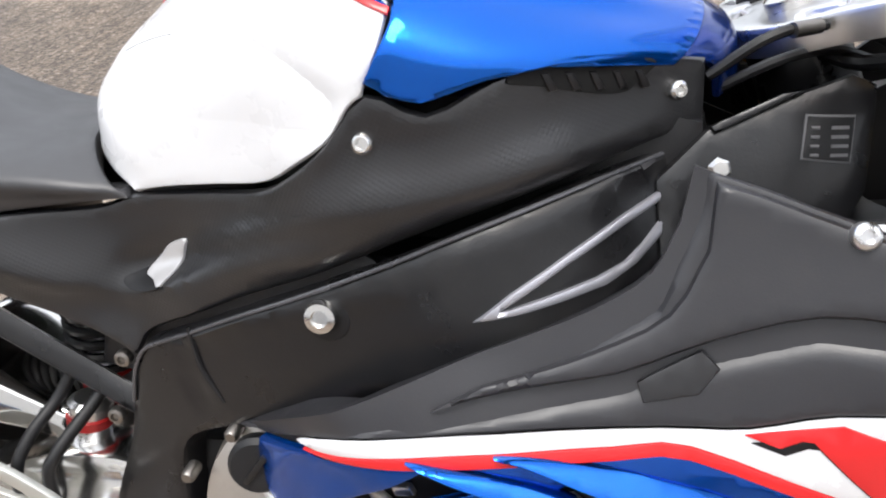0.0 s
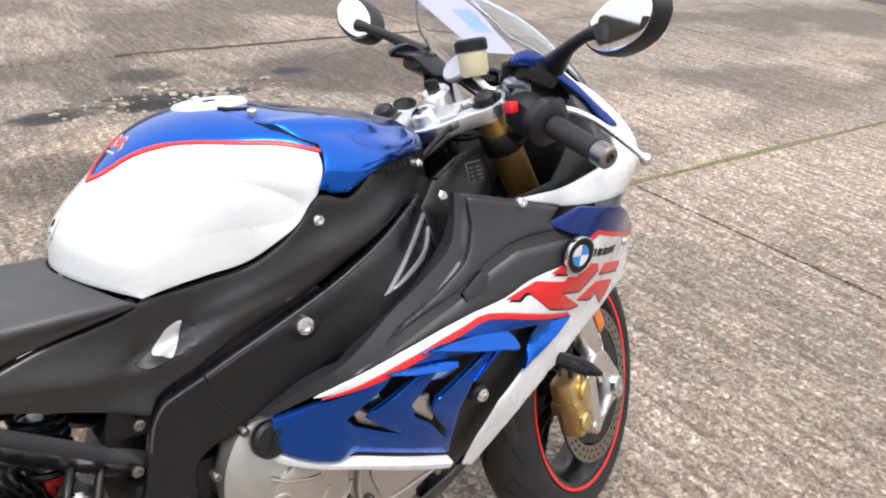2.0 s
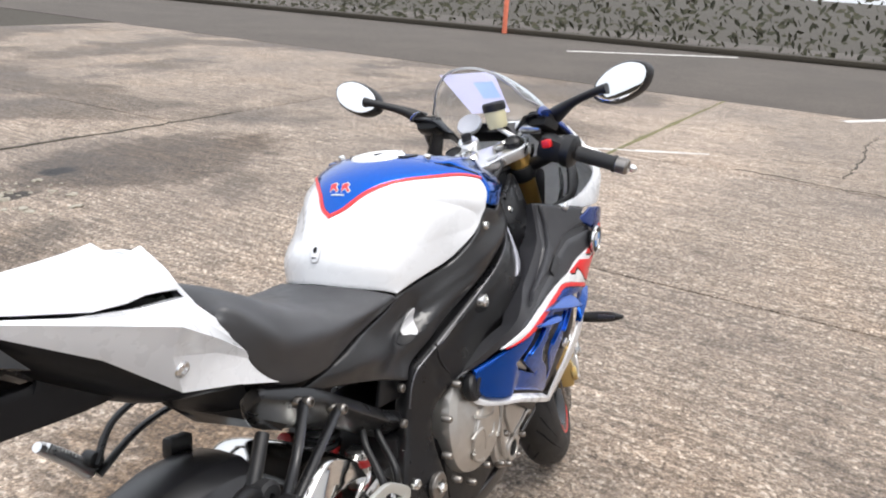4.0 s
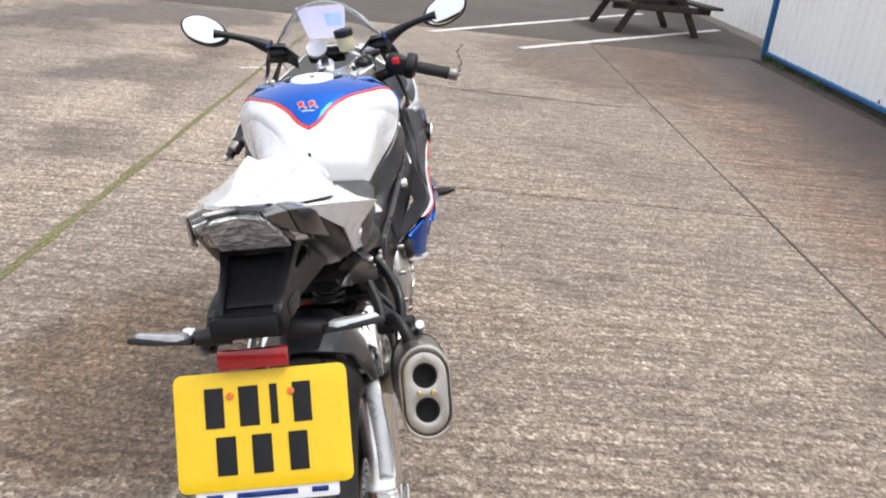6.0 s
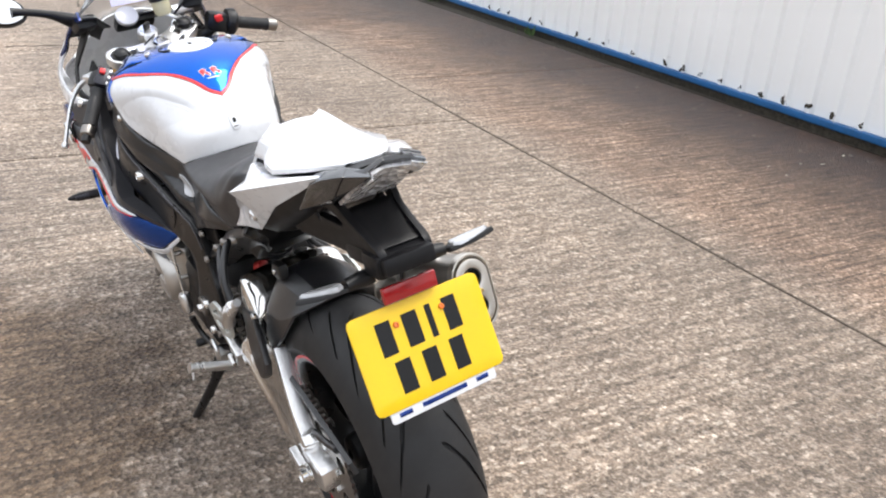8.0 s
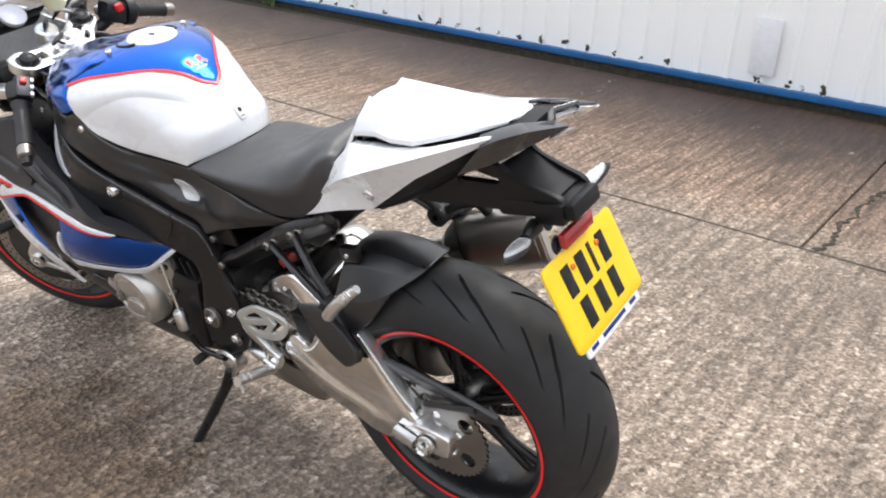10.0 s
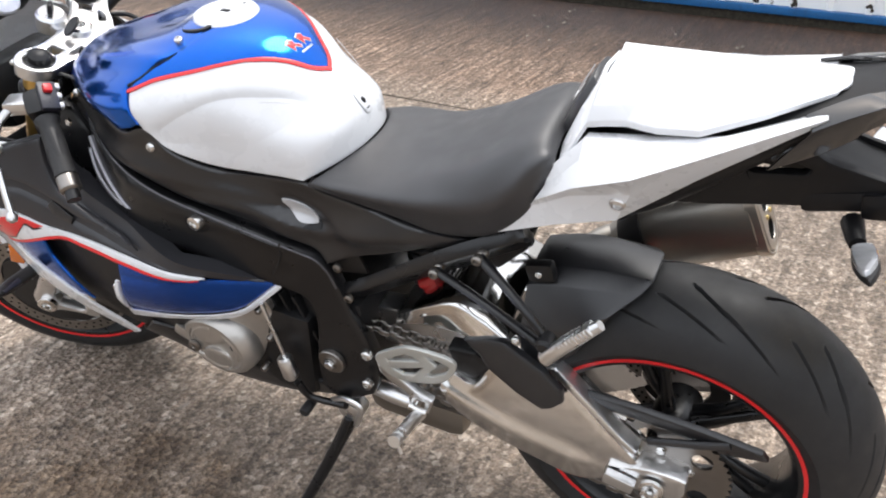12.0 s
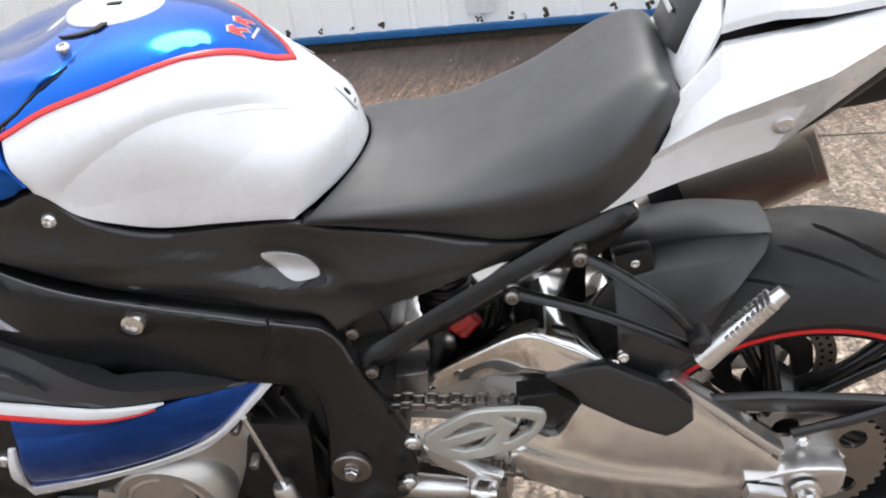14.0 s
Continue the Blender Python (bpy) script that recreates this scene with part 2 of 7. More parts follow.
def surface(name, colour, rough=0.5, metal=0.0, coat=0.0, vary=0.12, grain=(300, 0.1), dirt=0.0, dirt_colour=(0.12, 0.1, 0.08), coat_rough=0.05, spec=0.5):
    """A plain surface with slight cloudiness, fine grain and a little road dust."""
    mat, nt, b = nodes_of(name)
    c0 = tuple(v * (1 - vary) for v in colour)
    c1 = tuple(min(1, v * (1 + vary)) for v in colour)
    col = ramp(nt, noise_of(nt, 9, 4), [(0.3, c0), (0.7, c1)])
    rr = ramp(nt, noise_of(nt, 24, 4), [(0.3, (max(0.02, rough * 0.85),) * 3), (0.75, (min(1, rough * 1.18),) * 3)])
    if dirt:
        mask = ramp(nt, noise_of(nt, 38, 6, 0.7), [(0.5, (0, 0, 0)), (0.75, (dirt,) * 3)])
        col = mix(nt, mask, col, dirt_colour)
        rr = mix(nt, mask, rr, (0.8, 0.8, 0.8))
    nt.links.new(col, b.inputs["Base Color"])
    nt.links.new(rr, b.inputs["Roughness"])
    b.inputs["Metallic"].default_value = metal
    b.inputs["Coat Weight"].default_value, b.inputs["Coat Roughness"].default_value = coat, coat_rough
    b.inputs["Specular IOR Level"].default_value = spec
    if grain:
        bump_of(nt, b, noise_of(nt, grain[0], 2), grain[1], 0.0008)
    return mat


WHITE = surface("white_paint", (0.79, 0.80, 0.82), 0.28, 0, 0.7, 0.015, None)
BLUE = surface("blue_metallic_paint", (0.001, 0.098, 0.49), 0.16, 0.92, 0.35, 0.06, (1800, 0.02))
NAVY = surface("dark_blue_paint", (0.003, 0.03, 0.20), 0.22, 0.6, 0.5, 0.08, None)
# darker copy of the blue paint: the lower panels' shade is in its colour
SHADEDBLUE = surface("shaded_blue_metallic_paint", (0.0015, 0.078, 0.44), 0.17, 0.75, 0.40, 0.10, None)
RED = surface("red_paint", (0.74, 0.018, 0.022), 0.35, 0, 0.35, 0.04, None)
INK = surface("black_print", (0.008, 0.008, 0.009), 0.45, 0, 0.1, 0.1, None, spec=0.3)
PLASTIC = surface("black_grained_plastic", (0.013, 0.013, 0.015), 0.32, 0, 0, 0.12, (900, 0.14), 0.05, spec=0.75)
TAILPLASTIC = surface("black_tail_plastic", (0.005, 0.005, 0.006), 0.40, 0, 0, 0.12, (700, 0.12), 0.03, spec=0.30)
def dotted():
    """Black moulded plastic with a fine net of raised dots."""
    mat, nt, b = nodes_of("black_dotted_plastic")
    col = ramp(nt, noise_of(nt, 9, 4), [(0.3, (0.012, 0.012, 0.013)), (0.7, (0.016, 0.016, 0.018))])
    nt.links.new(col, b.inputs["Base Color"])
    tc = nt.nodes.new("ShaderNodeTexCoord")
    turn = nt.nodes.new("ShaderNodeMapping")
    turn.inputs["Rotation"].default_value = (0, radians(-24), 0)
    turn.inputs["Scale"].default_value = (1, 0.2, 1)
    nt.links.new(tc.outputs["Object"], turn.inputs[0])
    net = nt.nodes.new("ShaderNodeTexVoronoi")
    net.inputs["Scale"].default_value, net.inputs["Randomness"].default_value = 300, 0.12
    nt.links.new(turn.outputs[0], net.inputs[0])
    b.inputs["Roughness"].default_value, b.inputs["Specular IOR Level"].default_value = 0.29, 0.75
    bump_of(nt, b, net.outputs["Distance"], 0.2, 0.0012).invert = True
    return mat


DOTTED = dotted()
GREY = surface("dark_grey_fairing_plastic", (0.024, 0.024, 0.028), 0.36, 0, 0, 0.08, (700, 0.12), 0.05, spec=0.65)
FRAME = surface("satin_black_frame_paint", (0.007, 0.007, 0.008), 0.30, 0, 0.1, 0.12, (420, 0.16), 0.03)
BLACK = surface("matt_black_metal", (0.006, 0.006, 0.007), 0.45, 0, 0, 0.15, (400, 0.2), 0.06)
SEAT = surface("black_seat_vinyl", (0.024, 0.024, 0.027), 0.46, 0, 0, 0.08, (1400, 0.25), 0.03, spec=0.95)
RUBBER = surface("tyre_rubber", (0.013, 0.013, 0.014), 0.60, 0, 0, 0.15, (500, 0.2), 0.14, (0.06, 0.055, 0.05))
GRIP = surface("grip_rubber", (0.018, 0.018, 0.019), 0.6, 0, 0, 0.1, (900, 0.4))
POLISHED = surface("polished_aluminium", (0.80, 0.79, 0.77), 0.10, 1.0, 0, 0.02, None)
SATIN = surface("satin_aluminium", (0.80, 0.79, 0.77), 0.17, 1.0, 0, 0.03, None)
ALLOY = surface("brushed_alloy", (0.80, 0.80, 0.80), 0.30, 1.0, 0, 0.05, (600, 0.1), 0.1)
CAST = surface("warm_cast_engine_metal", (0.58, 0.555, 0.52), 0.36, 0.85, 0, 0.07, (500, 0.2), 0.12)
GOLD = surface("gold_anodised_metal", (0.74, 0.47, 0.14), 0.33, 0.9, 0, 0.06, (300, 0.08), 0.04)
BRONZE = surface("gold_caliper_metal", (0.66, 0.50, 0.22), 0.36, 0.9, 0, 0.08, (300, 0.1), 0.08)
TITANIUM = surface("titanium", (0.36, 0.335, 0.30), 0.38, 1.0, 0, 0.06, (400, 0.1), 0.06)
ENDCAP = surface("satin_exhaust_end", (0.62, 0.58, 0.52), 0.34, 1.0, 0, 0.05, (300, 0.1))
ANODISED = surface("pale_anodised_alloy", (0.66, 0.67, 0.64), 0.46, 0.75, 0, 0.04, (500, 0.1), 0.06)
CHROME = surface("bright_steel", (0.75, 0.74, 0.72), 0.18, 1.0, 0, 0.03, None)
SILVER = surface("silver_grey_plastic", (0.55, 0.55, 0.56), 0.35, 0.3, 0.2, 0.04, (500, 0.1))
# greyer than the frame paint: the edge's highlight is in this colour
EDGEGLINT = surface("painted_edge_highlight", (0.11, 0.11, 0.12), 0.30, 0.5, 0, 0.35, (300, 0.3))
SLATE = surface("dark_blue_grey_plastic", (0.020, 0.020, 0.030), 0.32, 0.1, 0, 0.06, (600, 0.2))
STICKER = surface("dark_sticker_grey", (0.09, 0.09, 0.095), 0.5, 0, 0, 0.2, None)
# the dark inside holes, slots and outlets, put into a flat black
HOLE = surface("hole_shade_black", (0.004, 0.004, 0.004), 0.9, 0, 0, 0.1, None)
YELLOW = surface("yellow_plate", (0.86, 0.56, 0.004), 0.38, 0, 0.3, 0.03, None, 0.05)
LENS_RED = surface("red_lens", (0.35, 0.008, 0.01), 0.2, 0, 0.8, 0.08, (200, 0.3))
AMBER = surface("amber_reflector", (0.75, 0.18, 0.01), 0.25, 0, 0.8, 0.1, (220, 0.4))
DISC = surface("brake_disc_steel", (0.30, 0.28, 0.26), 0.34, 1.0, 0, 0.08, (300, 0.1), 0.1)
SPRING = surface("red_spring_paint", (0.42, 0.02, 0.02), 0.4, 0, 0.3, 0.06, None)
FLUID = surface("cream_reservoir_plastic", (0.72, 0.66, 0.42), 0.4, 0, 0.2, 0.05, None)
MIRROR = surface("mirror_glass", (0.92, 0.92, 0.92), 0.03, 1.0, 0, 0.0, None)
WOOD = surface("dark_stained_timber", (0.05, 0.035, 0.025), 0.75, 0, 0, 0.3, (120, 0.5))
STEELBLUE = surface("blue_painted_steel", (0.008, 0.105, 0.29), 0.5, 0, 0, 0.15, (60, 0.3), 0.5, (0.02, 0.05, 0.08))
ROADPAINT = surface("worn_white_road_paint", (0.62, 0.60, 0.57), 0.8, 0, 0, 0.12, (80, 0.5), 0.8, (0.2, 0.18, 0.16))


def clear(name, tint, rough=0.02, alpha=0.25):
    mat, nt, b = nodes_of(name)
    b.inputs["Base Color"].default_value = (*tint, 1)
    b.inputs["Transmission Weight"].default_value = 1.0
    b.inputs["Roughness"].default_value = rough
    b.inputs["IOR"].default_value = 1.38
    return mat


SCREEN = clear("clear_screen", (0.90, 0.93, 0.96))


def hazy(name, tint, clear_share):
    """A thin hazy film: part clear, part lit through."""
    mat, nt, b = nodes_of(name)
    lit = nt.nodes.new("ShaderNodeBsdfTranslucent")
    lit.inputs[0].default_value = (*tint, 1)
    see = nt.nodes.new("ShaderNodeBsdfTransparent")
    both = nt.nodes.new("ShaderNodeMixShader")
    both.inputs[0].default_value = clear_share
    nt.links.new(lit.outputs[0], both.inputs[1])
    nt.links.new(see.outputs[0], both.inputs[2])
    nt.links.new(both.outputs[0], nt.nodes["Material Output"].inputs[0])
    return mat


FILM = hazy("hazy_screen_film", (0.66, 0.66, 0.86), 0.56)
EDGE = surface("worn_bare_edge", (0.42, 0.42, 0.46), 0.34, 0.7, 0, 0.15, (500, 0.2))
FILM_BLUE = hazy("blue_film_print", (0.40, 0.58, 0.85), 0.5)


def lamp_lens():
    """Clear lens over broken bright and dark reflector cells."""
    mat, nt, b = nodes_of("tail_lamp_lens")
    cells = nt.nodes.new("ShaderNodeTexVoronoi")
    cells.inputs["Scale"].default_value = 75
    tc = nt.nodes.new("ShaderNodeTexCoord")
    nt.links.new(tc.outputs["Object"], cells.inputs[0])
    col = ramp(nt, cells.outputs["Color"], [(0.2, (0.40, 0.40, 0.42)), (0.5, (0.68, 0.68, 0.70)), (0.8, (0.97, 0.97, 0.98))])
    col = mix(nt, 0.5, col, ramp(nt, noise_of(nt, 45, 3), [(0.35, (0.45, 0.45, 0.47)), (0.65, (1, 1, 1))]))
    nt.links.new(col, b.inputs["Base Color"])
    b.inputs["Metallic"].default_value = 0.15
    b.inputs["Roughness"].default_value = 0.12
    b.inputs["Coat Weight"].default_value = 1.0
    bump_of(nt, b, cells.outputs["Distance"], 1.0, 0.007)
    return mat


TAILLENS = lamp_lens()
LAMPHOUSING = surface("smoked_lamp_housing", (0.006, 0.006, 0.007), 0.14, 0, 0.4, 0.1, None, spec=0.9)
LAMP = surface("clear_lamp_lens", (0.60, 0.61, 0.63), 0.10, 0.4, 1.0, 0.5, (140, 1.0))


def concrete():
    """Brushed, weathered concrete: exposed chippings, ridges across the slab, damp and rusty patches."""
    mat, nt, b = nodes_of("brushed_concrete")
    fine = noise_of(nt, 95, 3, 0.7)
    chips = nt.nodes.new("ShaderNodeTexVoronoi")
    chips.inputs["Scale"].default_value = 72
    tc = nt.nodes.new("ShaderNodeTexCoord")
    wander = nt.nodes.new("ShaderNodeTexNoise")
    wander.inputs["Scale"].default_value, wander.inputs["Detail"].default_value = 130, 3
    bent = nt.nodes.new("ShaderNodeVectorMath")
    bent.operation = "MULTIPLY_ADD"
    bent.inputs[1].default_value = (0.010, 0.010, 0.010)
    nt.links.new(tc.outputs["Object"], wander.inputs[0])
    nt.links.new(wander.outputs["Color"], bent.inputs[0])
    nt.links.new(tc.outputs["Object"], bent.inputs[2])
    nt.links.new(bent.outputs[0], chips.inputs[0])
    base = ramp(nt, chips.outputs["Color"], [(0.12, (0.062, 0.048, 0.037)), (0.46, (0.274, 0.214, 0.164)), (0.72, (0.455, 0.375, 0.303)), (0.92, (0.90, 0.80, 0.69))])
    base = mix(nt, 0.50, base, ramp(nt, fine, [(0.33, (0.092, 0.072, 0.056)), (0.5, (0.32, 0.253, 0.196)), (0.68, (0.70, 0.595, 0.495))]))
    specks = nt.nodes.new("ShaderNodeTexVoronoi")
    specks.inputs["Scale"].default_value = 128
    nt.links.new(bent.outputs[0], specks.inputs[0])
    base = mix(nt, 0.5, base, ramp(nt, specks.outputs["Color"], [(0.2, (0.50, 0.46, 0.42)), (0.45, (0.92, 0.92, 0.92)), (0.66, (1.0, 1.0, 1.0)), (0.80, (1.6, 1.58, 1.54))]), "MULTIPLY")
    big = noise_of(nt, 0.9, 5, 0.6)
    base = mix(nt, 0.8, base, ramp(nt, big, [(0.3, (0.55, 0.52, 0.5)), (0.55, (1, 1, 1)), (0.8, (1.15, 1.1, 1.05))]), "MULTIPLY")
    # brushed ridges run across the slabs
    ridge = noise_of(nt, 5.5, 4, 0.6, (6.0, 0.7, 1))
    base = mix(nt, 0.6, base, ramp(nt, ridge, [(0.38, (0.42, 0.40, 0.38)), (0.51, (0.95, 0.95, 0.95)), (0.63, (1.3, 1.28, 1.26))]), "MULTIPLY")
    rake = noise_of(nt, 3.4, 5, 0.6, (7.5, 0.20, 1))
    base = mix(nt, 0.30, base, ramp(nt, rake, [(0.37, (0.55, 0.53, 0.51)), (0.5, (0.98, 0.98, 0.98)), (0.62, (1.38, 1.36, 1.34))]), "MULTIPLY")
    # redder, damper concrete in the strip along the wall; oil and damp behind the moss joint
    sep = nt.nodes.new("ShaderNodeSeparateXYZ")
    nt.links.new(tc.outputs["Object"], sep.inputs[0])

    def band(axis, lo, hi, wob):
        m = nt.nodes.new("ShaderNodeMath")
        m.operation = "MULTIPLY_ADD"
        m.inputs[1].default_value = wob
        nt.links.new(noise_of(nt, 1.6, 4, 0.65), m.inputs[0])
        nt.links.new(sep.outputs[axis], m.inputs[2])
        r = nt.nodes.new("ShaderNodeMapRange")
        r.inputs["From Min"].default_value, r.inputs["From Max"].default_value = lo, hi
        nt.links.new(m.outputs[0], r.inputs[0])
        return r.outputs[0]

    red = band(1, -1.75, -2.15, 0.25)
    base = mix(nt, red, base, mix(nt, 0.9, base, (0.88, 0.75, 0.68), "MULTIPLY"))
    groove = noise_of(nt, 1.0, 4, 0.65, (52.0, 2.2, 1))
    combed = mix(nt, 1.0, base, ramp(nt, groove, [(0.40, (0.64, 0.62, 0.61)), (0.50, (0.95, 0.95, 0.95)), (0.60, (1.25, 1.25, 1.25))]), "MULTIPLY")
    base = mix(nt, red, base, combed)
    damp = band(1, -2.05, -2.95, 0.9)
    base = mix(nt, damp, base, mix(nt, 1.0, base, (0.33, 0.275, 0.25), "MULTIPLY"))
    spots = nt.nodes.new("ShaderNodeTexNoise")
    spots.inputs["Scale"].default_value, spots.inputs["Detail"].default_value = 0.75, 6
    shift = nt.nodes.new("ShaderNodeMapping")
    shift.inputs["Location"].default_value = (3.1, 1.7, 0.4)
    nt.links.new(tc.outputs["Object"], shift.inputs[0])
    nt.links.new(shift.outputs[0], spots.inputs[0])
    left = band(1, 1.5, 2.0, 0.2)
    stain = mix(nt, 1.0, ramp(nt, spots.outputs[0], [(0.47, (0, 0, 0)), (0.56, (0.85,) * 3)]), left, "MULTIPLY")
    base = mix(nt, stain, base, mix(nt, 1.0, base, (0.42, 0.41, 0.40), "MULTIPLY"))
    def blot(cx, cy, a, c, rag, grain=4.5):
        """A ragged patch of its own shape."""
        terms = []
        for axis, mid, half in ((0, cx, a), (1, cy, c)):
            m = nt.nodes.new("ShaderNodeMath")
            m.operation = "SUBTRACT"
            m.inputs[1].default_value = mid
            nt.links.new(sep.outputs[axis], m.inputs[0])
            d = nt.nodes.new("ShaderNodeMath")
            d.operation = "DIVIDE"
            d.inputs[1].default_value = half
            nt.links.new(m.outputs[0], d.inputs[0])
            q = nt.nodes.new("ShaderNodeMath")
            q.operation = "MULTIPLY"
            nt.links.new(d.outputs[0], q.inputs[0])
            nt.links.new(d.outputs[0], q.inputs[1])
            terms.append(q.outputs[0])
        t = nt.nodes.new("ShaderNodeMath")
        nt.links.new(terms[0], t.inputs[0])
        nt.links.new(terms[1], t.inputs[1])
        w = nt.nodes.new("ShaderNodeMath")
        w.operation = "MULTIPLY_ADD"
        w.inputs[1].default_value = rag
        nt.links.new(noise_of(nt, grain, 8, 0.72), w.inputs[0])
        nt.links.new(t.outputs[0], w.inputs[2])
        return ramp(nt, w.outputs[0], [(0.34 + 0.34 * rag, (1.0,) * 3), (min(1, 0.50 + 0.40 * rag), (0, 0, 0))])

    # the brown patch at (0.95, 0.75) also holds the motorcycle's shadow in its colour
    for spot, shade in (((1.55, 3.50, 0.62, 0.30, 1.5, 9), (0.16, 0.15, 0.14)), ((1.05, 3.42, 0.5, 0.2, 1.5, 11), (0.2, 0.19, 0.18)), ((1.3, 2.95, 0.8, 0.35, 1.2, 6), (1.30, 1.26, 1.2)), ((3.10, 3.66, 1.85, 1.05, 0.9, 4), (0.40, 0.37, 0.34)), ((2.467, 3.782, 0.20, 0.15, 0.8, 16), (0.05, 0.045, 0.04)), ((1.57, 3.385, 0.46, 0.16, 1.0, 13), (0.08, 0.075, 0.07)), ((1.945, 3.49, 0.34, 0.12, 0.8, 12), (0.16, 0.155, 0.15)), ((0.99, 3.37, 0.26, 0.13, 0.8, 14), (0.14, 0.13, 0.12)), ((1.66, 4.0, 0.40, 0.28, 1.1), (0.35, 0.33, 0.30)), ((0.95, 0.75, 1.15, 0.85, 1.2), (0.54, 0.465, 0.38)), ((0.9, 2.6, 0.8, 0.5, 1.2), (0.6, 0.58, 0.56)), ((7.9, -1.8, 3.4, 2.2, 0.9), (0.62, 0.57, 0.54)), ((5.6, 1.5, 5.2, 2.0, 0.8), (1.30, 1.29, 1.29))):
        base = mix(nt, blot(*spot), base, mix(nt, 1.0, base, shade, "MULTIPLY"))
    base = mix(nt, 1.0, base, (0.885, 0.88, 0.875), "MULTIPLY")
    nt.links.new(base, b.inputs["Base Color"])
    rough = ramp(nt, big, [(0.3, (0.52,) * 3), (0.7, (0.80,) * 3)])
    rough = mix(nt, damp, rough, (0.42, 0.42, 0.42))
    nt.links.new(rough, b.inputs["Roughness"])
    h = mix(nt, 0.5, mix(nt, 0.55, ridge, rake), fine)
    bump_of(nt, b, mix(nt, 0.5, h, chips.outputs["Distance"]), 1.0, 0.013)
    return mat


def stone(name, lo, mid, hi, scale, bump=0.4, rough=0.9):
    mat, nt, b = nodes_of(name)
    col = ramp(nt, noise_of(nt, scale, 5, 0.7), [(0.3, lo), (0.5, mid), (0.72, hi)])
    col = mix(nt, 0.5, col, ramp(nt, noise_of(nt, 0.8, 4), [(0.3, (0.6, 0.6, 0.6)), (0.7, (1.1, 1.1, 1.1))]), "MULTIPLY")
    nt.links.new(col, b.inputs["Base Color"])
    b.inputs["Roughness"].default_value = rough
    bump_of(nt, b, noise_of(nt, scale * 1.3, 3), bump, 0.006)
    return mat


CONCRETE = concrete()
TARMAC = stone("worn_tarmac", (0.048, 0.042, 0.036), (0.088, 0.074, 0.063), (0.17, 0.145, 0.12), 60)
SOIL = stone("joint_dirt", (0.025, 0.02, 0.014), (0.05, 0.042, 0.03), (0.09, 0.075, 0.055), 40)
JOINT = stone("pale_joint_dirt", (0.06, 0.048, 0.037), (0.11, 0.088, 0.068), (0.2, 0.165, 0.13), 60)
MOSS = stone("joint_moss", (0.055, 0.048, 0.028), (0.165, 0.155, 0.066), (0.32, 0.30, 0.15), 70, 0.8)
LEAF = stone("weed_leaf", (0.03, 0.06, 0.015), (0.06, 0.11, 0.03), (0.11, 0.17, 0.05), 30)
HEDGE = stone("dark_hedge_leaf", (0.025, 0.03, 0.015), (0.06, 0.06, 0.035), (0.12, 0.105, 0.07), 9)
LITTER = stone("pale_litter", (0.2, 0.18, 0.14), (0.35, 0.32, 0.26), (0.5, 0.47, 0.4), 20)


def cladding():
    mat, nt, b = nodes_of("white_steel_cladding")
    col = ramp(nt, noise_of(nt, 1.1, 4), [(0.3, (0.92, 0.915, 0.89)), (0.7, (0.955, 0.95, 0.93))])
    rust = ramp(nt, noise_of(nt, 5.5, 8, 0.75, (1, 1, 0.5)), [(0.66, (0, 0, 0)), (0.70, (0.9,) * 3)])
    sep = nt.nodes.new("ShaderNodeSeparateXYZ")
    tc = nt.nodes.new("ShaderNodeTexCoord")
    nt.links.new(tc.outputs["Object"], sep.inputs[0])
    r = nt.nodes.new("ShaderNodeMapRange")
    r.inputs["From Min"].default_value, r.inputs["From Max"].default_value = 0.75, 0.15
    nt.links.new(sep.outputs[2], r.inputs[0])
    rust = mix(nt, 1.0, rust, r.outputs[0], "MULTIPLY")
    col = mix(nt, rust, col, (0.16, 0.11, 0.07))
    nt.links.new(col, b.inputs["Base Color"])
    b.inputs["Roughness"].default_value = 0.45
    return mat


CLAD = cladding()

# ---- ground ----
SKEW = -3.6  # the slabs' joints lie a little askew to the motorcycle
Q = pose(0, 0, 0, 0, 0, SKEW)


def yard(x, y, z=0.0):
    """A place in the slabs' own grid."""
    return Q @ Vector((x, y, z))


bm = bmesh.new()
bmesh.ops.create_grid(bm, x_segments=2, y_segments=2, size=90, matrix=Matrix.Translation((0, 0, -0.016)))
ground = part("ground", bm, SOIL, None, flat=True)
tagged(ground, "weathered brushed concrete yard with dirt joints", "ground", kind="structure")

COURSES = [(-3.95, -1.90), (-1.90, 1.42), (1.42, 4.50), (4.50, 7.6), (7.6, 12.0)]
CUTS = {0: (-12, -6.2, -0.12, 4.1, 9.4), 1: (-12, -3.4, 3.02, 5.62, 9.4), 2: (-12, -3.0, 6.1, 9.4), 3: (-12, -2, 4, 9.4), 4: (-12, 0, 9.4)}
for k, (y0, y1) in enumerate(COURSES):
    for x0, x1 in zip(CUTS[k], CUTS[k][1:]):
        g = 0.008 if k in (1, 2) else 0.005
        gl = 0.016 if k in (1, 2) else 0.006
        bm = bmesh.new()
        dz = 0.0 if k == 1 else -0.002
        lower, upper = y0 + (0.016 if k == 2 else 0.007), y1 - (0.016 if k == 1 else 0.007)
        block((x1 - x0 - 2 * g, upper - lower, 0.1), Matrix.Translation(((x0 + x1) / 2, (lower + upper) / 2, -0.05 + dz)), 0.006, bm)
        ob = part("concrete_slab", bm, CONCRETE, ground)
        ob.matrix_world = Q

# tarmac beyond the slabs, with parking lines
bm = bmesh.new()
block((10, 40, 0.1), Matrix.Translation((14.45, 4, -0.055)), 0.004, bm)
